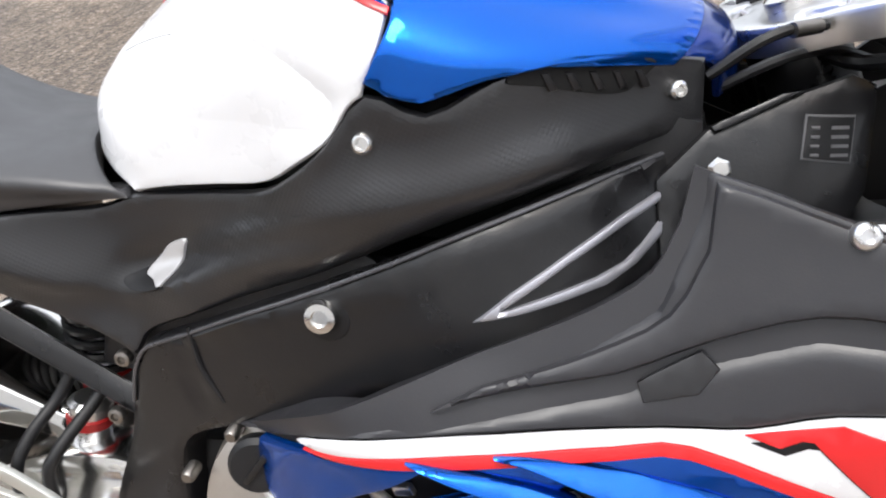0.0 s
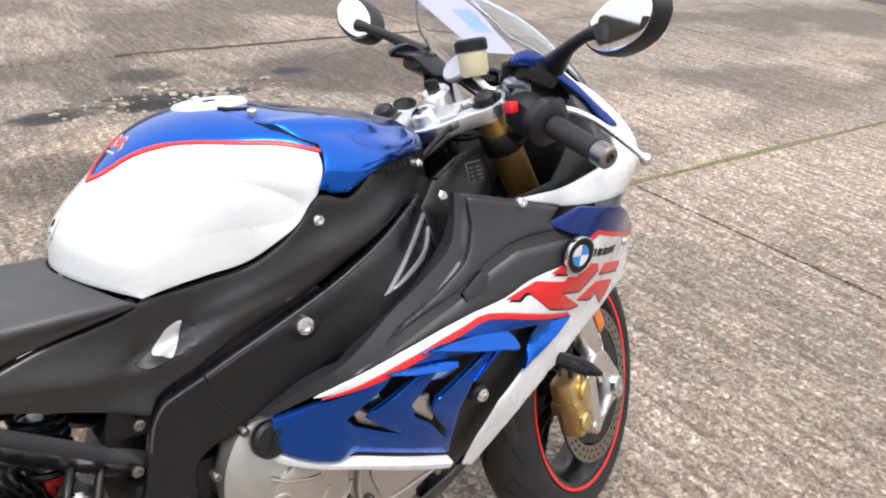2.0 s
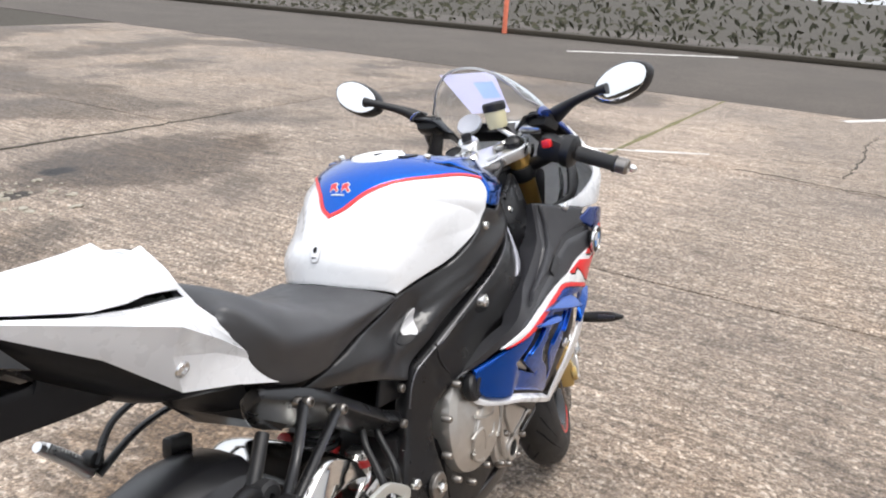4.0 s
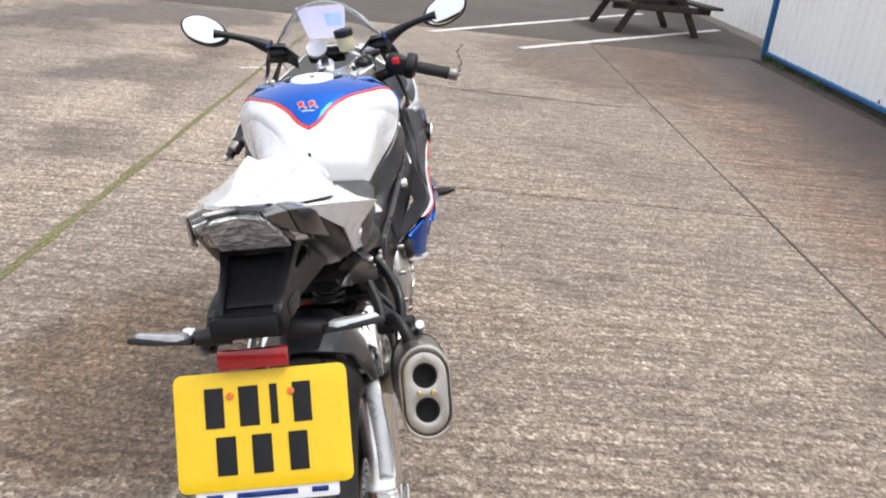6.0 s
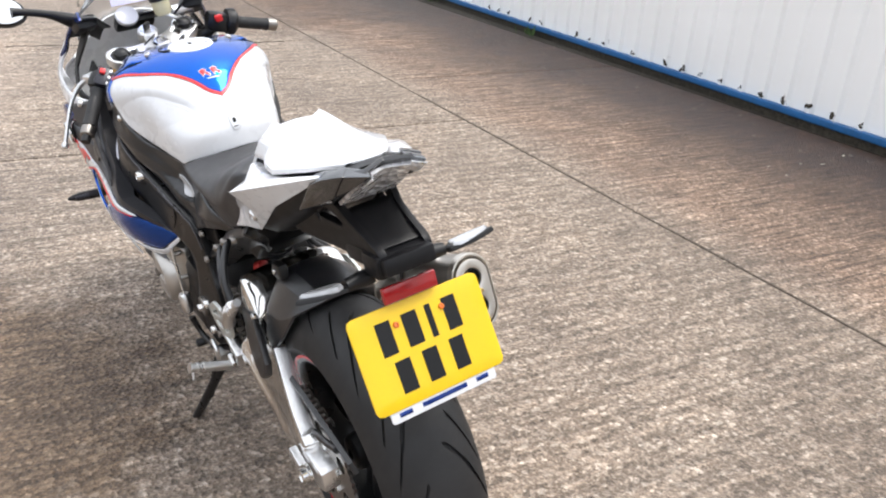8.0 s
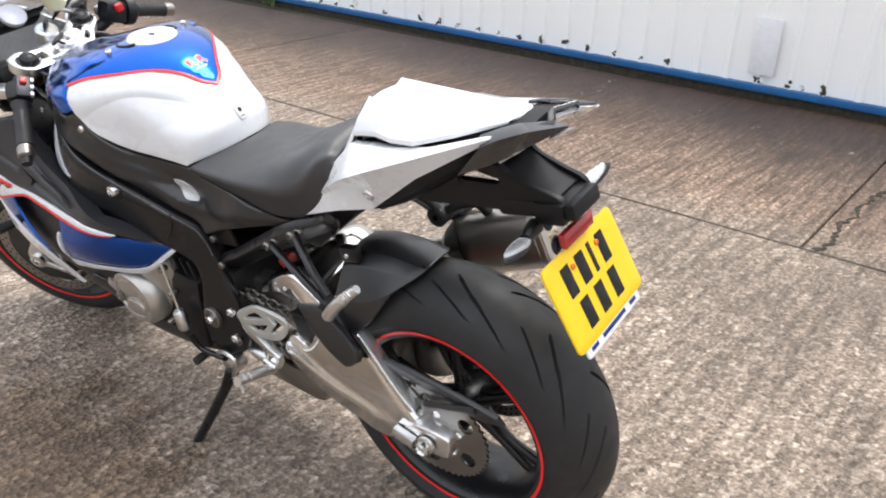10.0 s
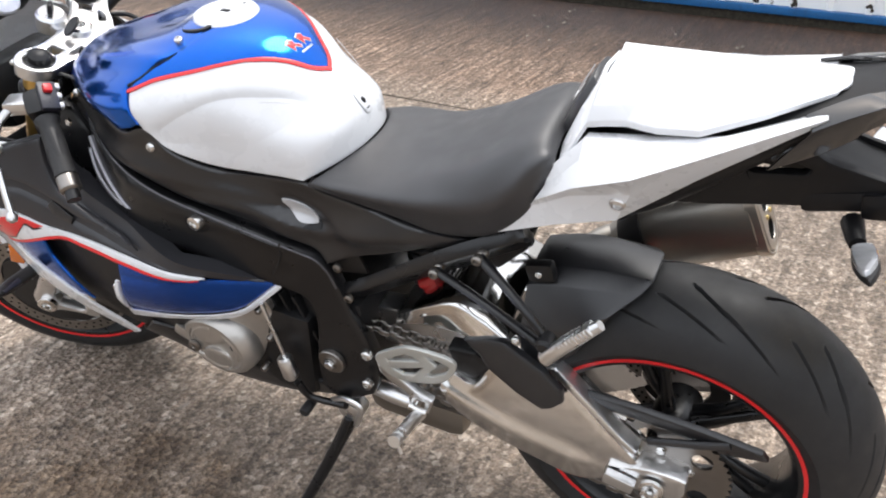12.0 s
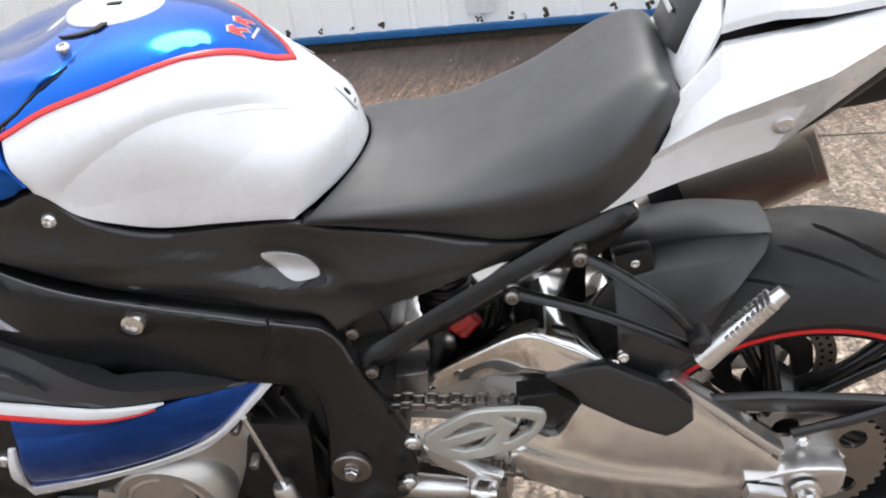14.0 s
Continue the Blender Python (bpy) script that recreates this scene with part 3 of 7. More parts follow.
tarmac = part("tarmac", bm, TARMAC, None)
tarmac.matrix_world = Q
tagged(tarmac, "worn dark tarmac beyond the concrete slabs", "road", kind="structure")


def ribbon(points, width, z, wobble=0.0, seed=1):
    rng = random.Random(seed)
    bm = bmesh.new()
    pts = [Vector((*p, 0)) for p in points]
    rows = []
    for i, p in enumerate(pts):
        d = (pts[min(i + 1, len(pts) - 1)] - pts[max(i - 1, 0)]).normalized()
        n = Vector((-d.y, d.x, 0))
        w = width * (1 + wobble * (rng.random() - 0.5) * 2) / 2
        rows.append([bm.verts.new(p + n * w * s + Vector((0, 0, zz))) for s, zz in ((1, z - 0.008), (0.8, z), (-0.8, z), (-1, z - 0.008))])
    for a, b in zip(rows, rows[1:]):
        for k in range(3):
            bm.faces.new([a[k], a[k + 1], b[k + 1], b[k]])
    return bm


def crooked(p, q, n, wander, seed):
    rng = random.Random(seed)
    out, off = [], 0.0
    for i in range(n + 1):
        t = i / n
        off = 0.75 * off + rng.uniform(-wander, wander)
        d = Vector((q[0] - p[0], q[1] - p[1])).normalized()
        out.append((p[0] + (q[0] - p[0]) * t - d.y * off, p[1] + (q[1] - p[1]) * t + d.x * off))
    return out


for p, q in (((9.0, 0.1), (14.1, -3.55)), ((8.35, -0.95), (12.6, -4.5)), ((13.2, 5.0), (15.5, 2.6))):
    paint = part("parking_line", ribbon(crooked(p, q, 30, 0.008, 5), 0.10, 0.006, 0.25, 3), ROADPAINT, tarmac, flat=True)
dash = part("painted_dash", ribbon(crooked((5.75, 1.22), (6.2, 0.40), 14, 0.01, 8), 0.055, 0.003, 0.5, 4), ROADPAINT, ground, flat=True)
for k, (p, q, w) in enumerate((((1.9, 4.40), (4.9, 4.2), 0.026), ((5.8, 0.13), (5.45, -1.95), 0.012), ((-0.30, -1.90), (-0.42, -2.9), 0.016), ((8.2, -0.78), (6.0, -0.63), 0.014))):
    part("crack", ribbon(crooked(p, q, 46, 0.018, 20 + k), w, 0.0025, 0.8, k), SOIL, ground, flat=True)


def moss_joint(p, q, width, seed):
    rng = random.Random(seed)
    bm = bmesh.new()
    n = 320
    rows = []
    for i in range(n + 1):
        t = i / n
        c = Vector((p[0] + (q[0] - p[0]) * t, p[1] + (q[1] - p[1]) * t, 0))
        thick = noise.noise(c * 1.7) * 0.5 + 0.6
        w = width * max(0.25, thick) * rng.uniform(0.8, 1.2)
        h = max(-0.006, 0.009 * thick - 0.003)
        rows.append([bm.verts.new(c + Vector((rng.uniform(-0.004, 0.004), s * w, -0.012 if abs(s) == 1 else h * rng.uniform(0.5, 1.4)))) for s in (-1, -0.5, 0, 0.5, 1)])
    for a, b in zip(rows, rows[1:]):
        for k in range(4):
            bm.faces.new([a[k], a[k + 1], b[k + 1], b[k]])
    return bm


part("moss_seam", moss_joint((-3, 1.42), (9.4, 1.42), 0.047, 2), MOSS, ground).matrix_world = Q
part("moss_seam", moss_joint((-6, -1.90), (9.4, -1.90), 0.013, 3), JOINT, ground).matrix_world = Q

# broken concrete crumbs round the damp hollow
bm = bmesh.new()
rng = random.Random(33)
for k in range(120):
    c = Vector((2.0 + rng.gauss(0, 0.32), 3.36 + rng.gauss(0, 0.16), 0.0))
    r = rng.uniform(0.006, 0.016) if rng.random() < 0.85 else rng.uniform(0.02, 0.035)
    got = bmesh.ops.create_icosphere(bm, subdivisions=1, radius=r, matrix=Matrix.Translation(c) @ Matrix.Rotation(rng.uniform(0, 6), 4, "Z") @ Matrix.Diagonal((rng.uniform(0.8, 1.6), rng.uniform(0.6, 1.1), 0.45, 1)))
    for w in got["verts"]:
        w.co += Vector((rng.uniform(-1, 1), rng.uniform(-1, 1), rng.uniform(-0.3, 0.3))) * r * 0.3
crumbs = part("concrete_crumbs", bm, LITTER, None, flat=True)
tagged(crumbs, "broken concrete crumbs round a damp hollow", "rubble", kind="stuff")

# ---- steel-clad building ----
wall = new("wall_south")
tagged(wall, "white ribbed steel cladding wall with blue base rail", "wall", kind="structure")


def ribbed(x0, x1, y, z0, z1, pitch=0.2, depth=0.028):
    """Box-profile sheeting."""
    bm = bmesh.new()
    xs = []
    x = x0
    while x < x1:
        for dx, dy in ((0, 0), (pitch * 0.70, 0), (pitch * 0.78, depth), (pitch * 0.92, depth)):
            xs.append((min(x + dx, x1), y + dy))
        x += pitch
    front = [[bm.verts.new((px, py, z)) for z in (z0, z1)] for px, py in xs]
    back = [[bm.verts.new((px, y - 0.06, z)) for z in (z0, z1)] for px, py in xs]
    for a, b, c, d in zip(front, front[1:], back, back[1:]):
        bm.faces.new([a[0], b[0], b[1], a[1]])
        bm.faces.new([c[0], c[1], d[1], d[0]])
        bm.faces.new([a[0], c[0], d[0], b[0]])
        bm.faces.new([a[1], b[1], d[1], c[1]])
    for a, c in ((front[0], back[0]), (front[-1], back[-1])):
        bm.faces.new([a[0], a[1], c[1], c[0]])
    return bm


WALL = pose(0, -3.99, 0, 0, 0, -5.3)
clad = part("cladding", ribbed(-9.0, 9.35, 0, 0.085, 3.4), CLAD, wall, flat=True)
clad.matrix_world = WALL
rail = part("base_rail", block((18.4, 0.05, 0.043), Matrix.Translation((0.15, 0.03, 0.070)), 0.006), STEELBLUE, wall)
rail.matrix_world = WALL
plinth = part("plinth", block((18.4, 0.09, 0.06), Matrix.Translation((0.15, -0.03, 0.012)), 0.006), SOIL, wall)
plinth.matrix_world = WALL
post = part("corner_post", block((0.10, 0.10, 3.4), Matrix.Translation((9.42, 0.02, 1.7)), 0.006), STEELBLUE, wall)
post.matrix_world = WALL
far_clad = part("cladding", ribbed(9.5, 16.0, -0.35, 0.10, 3.4), CLAD, wall, flat=True)
far_clad.matrix_world = WALL
rng = random.Random(4)
for k in range(52):
    x = -4.0 + k * 0.2 + 0.17
    if rng.random() < 0.7 and x < 9:
        bm = bmesh.new()
        s = rng.uniform(0.5, 1.2)
        for j in range(5):
            block((0.02 * s, 0.006, 0.02 * s), pose(x + rng.uniform(-0.02, 0.02), 0.03, 0.115 + rng.uniform(-0.012, 0.030) * s, rng.uniform(-20, 20), rng.uniform(-40, 40), 0), 0.002, bm, 1)
        part("rust_tuft", bm, SOIL, wall).matrix_world = WALL
for x, z in ((-0.9, 0.42), (-1.25, 0.36), (0.55, 0.2)):
    bm = block((0.16, 0.006, 0.34), pose(x, 0.033, z + 0.12, 0, 0, 0), 0.002)
    part("repair_patch", bm, WHITE, wall).matrix_world = WALL

# ---- far side: dark strip, hedge and a marker post ----
bm = bmesh.new()
rng = random.Random(11)
for k in range(5200):
    c = Vector((17.0 + rng.uniform(-0.5, 0.9), rng.uniform(-8, 26), 0))
    top = 1.5 + 0.5 * noise.noise(Vector((c.y * 0.4, 0, 0)))
    c.z = rng.uniform(0.02, top)
    a = Vector((rng.uniform(-1, 1), rng.uniform(-1, 1), rng.uniform(-1, 1))).normalized() * rng.uniform(0.05, 0.13)
    n = a.orthogonal().normalized() * a.length * 0.5
    bm.faces.new([bm.verts.new(c + v) for v in (-a, n, a, -n)])
hedge = part("hedge", bm, HEDGE, None, flat=True)
tagged(hedge, "dark overgrown hedge along the yard's far edge", "hedge", kind="stuff")
bm = block((0.4, 36, 0.10), Matrix.Translation((16.2, 8, 0.05)), 0.02)
kerb = part("kerb", bm, SOIL, None)
tagged(kerb, "dark dirty kerb before the hedge", "kerb", kind="structure")
bm = lathe([(0.05, 0), (0.05, 0.8), (0.035, 0.84), (0, 0.85)], (15.9, 6.4, 0), (0, 0, 1), 14)
marker = part("marker_post", bm, surface("faded_orange_plastic", (0.7, 0.18, 0.10), 0.6), None)
tagged(marker, "faded orange marker post before the hedge", "post")

# added, unseen dark walls close the yard behind the camera and darken reflections
for size, place in (((0.3, 44, 3.0), (-21, 8, 1.5)), ((46, 0.3, 3.0), (2, 30, 1.5)), ((0.3, 14, 3.0), (-14, -10, 1.5))):
    bm = block(size, Matrix.Translation(place), 0.02)
    bound = part("unseen_dark_wall", bm, SOIL, None)
    tagged(bound, "unseen dark wall added to darken reflections", "wall", kind="structure")

# ---- picnic table ----
bench = new("picnic_table")
bench.matrix_world = pose(11.3, -3.75, 0, 0, 0, 8)
tagged(bench, "dark-stained timber picnic table on tarmac", "table")
for k in range(5):
    part("top_plank", block((1.5, 0.135, 0.04), Matrix.Translation((0, (k - 2) * 0.145, 0.74)), 0.006), WOOD, bench)
for s in (-1, 1):
    for k in range(2):
        part("seat_plank", block((1.5, 0.13, 0.04), Matrix.Translation((0, s * (0.62 + 0.14 * k), 0.44)), 0.006), WOOD, bench)
for x in (-0.52, 0.52):
    part("seat_beam", block((0.045, 1.5, 0.09), Matrix.Translation((x, 0, 0.375)), 0.004), WOOD, bench)
    part("top_beam", block((0.045, 0.66, 0.08), Matrix.Translation((x, 0, 0.68)), 0.004), WOOD, bench)
    for s in (-1, 1):
        part("leg", block((0.045, 0.095, 0.86), pose(x + 0.046, s * 0.40, 0.36, s * 31), 0.004), WOOD, bench)

# ---- weeds and litter along the wall ----
bm = bmesh.new()
rng = random.Random(21)
for cx in (-0.95, -1.15, 5.2, 7.4, 8.6, 9.1):
    for k in range(26):
        base = WALL @ Vector((cx + rng.gauss(0, 0.06), 0.10 + abs(rng.gauss(0, 0.04)), 0))
        d = Vector((rng.uniform(-1, 1), rng.uniform(-1, 1), rng.uniform(1.2, 3))).normalized() * rng.uniform(0.05, 0.13)
        s = d.cross(Vector((0, 0, 1))).normalized() * rng.uniform(0.006, 0.014)
        bm.faces.new([bm.verts.new(base + v) for v in (-s * 0.4, d * 0.5 - s, d, d * 0.5 + s)])
weeds = part("weeds", bm, LEAF, None, flat=True)
tagged(weeds, "small green weeds at the wall's foot", "weeds", kind="stuff")
bm = bmesh.new()
for k in range(170):
    base = WALL @ Vector((rng.uniform(-2.5, 8), 0.2 + abs(rng.gauss(0, 0.45)), 0.004))
    r, t = rng.uniform(0.006, 0.018), rng.uniform(0, 6.28)
    e1, e2 = Vector((math.cos(t), math.sin(t), rng.uniform(-0.2, 0.3))) * r, Vector((-math.sin(t), math.cos(t), rng.uniform(-0.2, 0.2))) * r * 0.6
    base.z += 0.004
    bm.faces.new([bm.verts.new(base + v) for v in (-e1, -e2, e1, e2)])
litter = part("leaf_litter", bm, LITTER, None, flat=True)
tagged(litter, "pale dry leaves scattered on damp concrete", "litter", kind="stuff")

# ---- the motorcycle: all parts in its own upright axes (x ahead, y left, z up from the tyres' line) ----
bike = new("motorcycle")
bike.matrix_world = pose(0, 0, 0, -LEAN)
tagged(bike, "white, blue and black sports motorcycle leaning on its side stand", "motorcycle")


def pair(make):
    for side in (1, -1):
        make(side)


def flip(pts, side):
    return [(p[0], side * p[1], p[2]) for p in pts]


# fuel tank
TANK = skin([
    [(.506, 0, .806), (.522, 0, .862), (.582, 0, .917), (.64, 0, .962), (.71, 0, .982), (.775, 0, .982), (.83, 0, .972), (.93, 0, .950), (1.035, 0, .922)],
    [(.511, .035, .803), (.528, .045, .858), (.588, .055, .91), (.645, .062, .953), (.71, .072, .973), (.772, .082, .975), (.826, .09, .965), (.93, .085, .943), (1.035, .05, .916)],
    [(.527, .07, .796), (.545, .085, .845), (.605, .102, .889), (.657, .115, .925), (.713, .127, .946), (.772, .145, .952), (.822, .155, .945), (.92, .138, .922), (1.028, .085, .903)],
    [(.553, .10, .786), (.578, .118, .823), (.632, .138, .855), (.682, .153, .882), (.726, .167, .898), (.776, .184, .905), (.815, .190, .910), (.90, .176, .897), (1.015, .108, .889)],
    [(.579, .117, .775), (.615, .128, .783), (.66, .140, .790), (.706, .152, .797), (.738, .172, .818), (.768, .187, .842), (.80, .192, .876), (.862, .19, .871), (1.0, .122, .878)],
])
TANK.outward = lambda q: q - np.array([.74, 0, .80])
TS = (0.55, 0.26)


def knee(a, b):
    """The hollow for the rider's knee."""
    top = np.interp(a, [.10, .171, .219, .30, .39, .485, .616, .70], [.12, .209, .287, .43, .547, .681, .828, .92])
    depth = (np.abs(b) - top) / np.maximum(1.02 - top, .05)
    edge = 1 / (1 + np.exp(-(np.abs(b) - top - .03) / .022))
    return -.009 * edge * np.clip(1 - np.clip(depth, 0, 1) ** 3, 0, 1) * np.clip((a - .10) / .15, 0, 1) * np.clip((.72 - a) / .10, 0, 1)


shell = [(0, -1), (0, 1), (.744, 1), (.742, .64), (.742, -.64), (.744, -1)]
tank = part("fuel_tank", sheet(shell, TANK, 0, 0.006, 0.004, 0.010, scale=TS, relief=knee), WHITE, bike, "gloss white tank shell with knee hollows")
line = arc([(.745, .612), (.64, .552), (.53, .487), (.45, .392), (.365, .255), (.31, .160), (.262, .085), (.237, .0)], 5)
edge_l = line + [(a, -b) for a, b in line[-2::-1]]
top_zone = edge_l + [(.712, -.548), (.625, -.425), (.580, -.275), (.572, -.15), (.572, .15), (.580, .275), (.625, .425), (.712, .548)]
part("tank_top", sheet(top_zone, TANK, 0.0022, 0.004, 0.0015, 0.010, scale=TS), BLUE, tank, "metallic blue painted tank top")
outer = [(a - .006 if abs(b) < .3 else a, b + (.026 if b > 0 else -.026) * min(1, abs(b) / .12)) for a, b in edge_l]
outer = [(a - .007 * max(0, 1 - abs(b) / .2), b) for a, b in outer]
part("red_pinstripe", sheet(edge_l + outer[::-1], TANK, 0.0026, 0.003, 0.0006, 0.010, scale=TS), RED, tank)
front = [(.745, .585), (.70, .535), (.615, .415), (.570, .265), (.562, .14), (.562, -.14), (.570, -.265), (.615, -.415), (.70, -.535), (.745, -.585), (.748, -.66), (.738, -.93), (.79, -1.0), (.845, -1.0), (.870, -.85), (.904, -.775), (.955, -.80), (1.0, -.84), (1.0, .84), (.955, .80), (.904, .775), (.870, .85), (.845, 1.0), (.79, 1.0), (.738, .93), (.748, .66)]


def ducts(a, b):
    r = 0.006 * np.exp(-((a - 0.80) / 0.10) ** 2 - ((np.abs(b) - 0.30) / 0.10) ** 2) - 0.007 * np.exp(-((a - 0.78) / 0.06) ** 2 - (b / 0.10) ** 2)
    r = r + .006 * np.exp(-((np.abs(b) - .44 + .35 * (a - .62)) / .045) ** 2) * np.clip((a - .58) / .06, 0, 1) * np.clip((.97 - a) / .1, 0, 1)
    return r + 0.003 * np.exp(-((a - 0.93) / 0.05) ** 2) * np.cos(b * 9)


cover = part("airbox_cover", sheet(front, TANK, 0.0025, 0.006, 0.003, 0.010, scale=TS, relief=ducts), BLUE, bike, "metallic blue cover ahead of the tank")
nose = skin([
    [(1.03, 0, .9245), (1.06, 0, .905), (1.068, 0, .86)],
    [(1.03, .05, .9185), (1.06, .045, .90), (1.066, .045, .86)],
    [(1.024, .086, .905), (1.052, .075, .892), (1.058, .066, .86)],
    [(1.012, .110, .891), (1.04, .095, .882), (1.048, .080, .855)],
])
part("front_lip", sheet([(0, -1), (1, -1), (1, 1), (0, 1)], nose, 0, 0.006, 0.002, 0.012, scale=(.08, .12)), NAVY, cover)
for s in (1, -1):
    strip = [(.748, .575 * s), (.698, .530 * s), (.615, .412 * s), (.600, .368 * s), (.598, .375 * s), (.612, .425 * s), (.695, .545 * s), (.745, .59 * s)]
    part("seam_rubber", sheet(strip, TANK, 0.0034, 0.004, 0.001, 0.008, scale=TS), INK, cover)
    groove = arc([(.66, .17 * s), (.64, .20 * s), (.60, .21 * s), (.565, .19 * s), (.545, .12 * s)], 4)
    inner = [(a + .010, b - s * .018) for a, b in groove]
    part("cap_groove", sheet(groove + inner[::-1], TANK, 0.0050, 0.003, 0.001, 0.008, scale=TS), INK, cover)
    part("cover_screw", bolt((.766, s * .096, .9785), (-.1, s * .25, 1), .007, .006), CHROME, cover)
cap = part("filler_cap", lathe([(.052, -.008), (.052, .002), (.049, .0055), (.040, .0065), (.038, .005), (.020, .0052), (.018, .0062), (0, .0062)], (.748, 0, .9815), (-.03, 0, 1), 40), WHITE, tank, "white round filler cap with key slot")
part("key_slot", block((.016, .007, .003), pose(.748, 0, .988), .001), INK, cap)
# red lettering emblem on the tongue and the small round badges
for b in (.055, -.045):
    part("tank_emblem", sheet([(.318, b + .030), (.346, b + .046), (.352, b + .010), (.344, b - .012), (.336, b - .004), (.322, b - .038), (.316, b - .024), (.330, b + .004), (.328, b + .016)], TANK, 0.0036, 0.002, 0.0004, 0.006, scale=TS), RED, tank)
    part("emblem_edge", sheet([(.314, b + .032), (.349, b + .051), (.356, b + .010), (.347, b - .018), (.338, b - .010), (.322, b - .046), (.312, b - .028), (.326, b + .004), (.324, b + .016)], TANK, 0.0030, 0.002, 0.0004, 0.006, scale=TS), SILVER, tank)
part("tank_script", sheet([(.302, .060), (.308, .062), (.308, -.050), (.302, -.056)], TANK, 0.0034, 0.002, 0.0004, 0.008, scale=TS), SILVER, tank)
badge = part("rear_badge", sheet(rounded([(.088, .045), (.150, .050), (.150, -.050), (.088, -.045)], 3), TANK, 0.0016, 0.002, 0.0005, 0.006, scale=TS), SILVER, tank)
part("badge_face", sheet(rounded([(.091, .040), (.147, .045), (.147, -.045), (.091, -.040)], 3), TANK, 0.0022, 0.002, 0.0005, 0.006, scale=TS), WHITE, badge)
part("badge_ring", sheet([(.126 + .010 * math.cos(t), .022 * math.sin(t)) for t in np.linspace(0, 6.28, 20, endpoint=False)], TANK, 0.0030, 0.002, 0.0004, 0.006, scale=TS), INK, badge)
part("badge_bar", sheet([(.098, .025), (.102, .025), (.102, -.025), (.098, -.025)], TANK, 0.0030, 0.002, 0.0003, 0.008, scale=TS), INK, badge)
for s in (1, -1):
    part("side_scratch", sheet([(.30, s * .52), (.303, s * .52), (.20, s * .36), (.197, s * .36)], TANK, 0.0008, 0.001, 0.0002, 0.01, scale=TS), SILVER, tank)

# seat
SEATS = skin([
    [(.505, 0, .806), (.47, 0, .804), (.41, 0, .812), (.34, 0, .838), (.28, 0, .867), (.23, 0, .893), (.20, 0, .902), (.178, 0, .888)],
    [(.514, .05, .803), (.47, .055, .80), (.41, .055, .807), (.34, .06, .832), (.28, .06, .862), (.23, .06, .889), (.20, .055, .898), (.178, .05, .885)],
    [(.536, .09, .793), (.48, .098, .794), (.41, .102, .800), (.34, .105, .821), (.28, .107, .848), (.23, .10, .876), (.197, .09, .887), (.176, .08, .878)],
    [(.560, .116, .780), (.50, .122, .783), (.42, .126, .784), (.345, .130, .788), (.275, .129, .806), (.22, .122, .838), (.192, .110, .864), (.174, .097, .872)],
    [(.576, .117, .768), (.53, .119, .763), (.44, .119, .748), (.35, .115, .726), (.268, .111, .740), (.216, .112, .786), (.190, .106, .835), (.172, .098, .862)],
], 0.76)


def puckered(a, b):
    """The hem where the seat's top folds down to its side, and slight creases."""
    hem = np.interp(a, [0, .2, .45, .62, .78, 1], [.86, .80, .74, .78, .66, .60])
    fold = .005 * np.exp(-((np.abs(b) - hem) / .075) ** 2) * np.clip(a / .12, 0, 1) * np.clip((1 - a) / .1, 0, 1)
    return fold + 0.0012 * np.sin(a * 23 + 2 * b) * np.exp(-((np.abs(b) - .7) / .3) ** 2)


part("seat", sheet([(0, -1), (0, 1), (1, 1), (1, -1)], SEATS, 0.002, 0.02, 0.006, 0.009, scale=(.37, .27), relief=puckered), SEAT, bike, "black vinyl rider seat")

# side covers and frame
COVER = [(.797, .842, .185), (1.015, .865, .111), (.841, .87, .193), (.80, .884, .19), (.766, .842, .186), (.706, .795, .15), (.579, .775, .117), (.62, .73, .118), (.563, .691, .112), (.28, .72, .10), (.264, .746, .112), (.75, .74, .168), (.625, .68, .138), (.45, .68, .125), (.45, .75, .118), (.9, .82, .172)]
BEAM = [(1.04, .834, .09), (.98, .82, .135), (.878, .731, .205), (.758, .706, .184), (.625, .664, .151), (.568, .63, .136), (.58, .41, .15), (.53, .55, .125), (.9, .65, .205), (.6, .3, .15)]
cover_line = arc([(1.033, .888), (.985, .894), (.922, .893), (.885, .885), (.842, .864), (.80, .876), (.768, .838), (.738, .812), (.706, .792), (.66, .783), (.579, .771)], 3)
cover_line += arc([(.566, .766), (.535, .757), (.45, .748), (.373, .728), (.303, .710)], 3)
cover_line += arc([(.31, .700), (.386, .688), (.463, .664), (.53, .636), (.561, .622)], 3)
cover_line += arc([(.572, .642), (.585, .652), (.625, .672), (.67, .694), (.733, .723), (.796, .756), (.867, .790), (.957, .820), (1.036, .842)], 3)


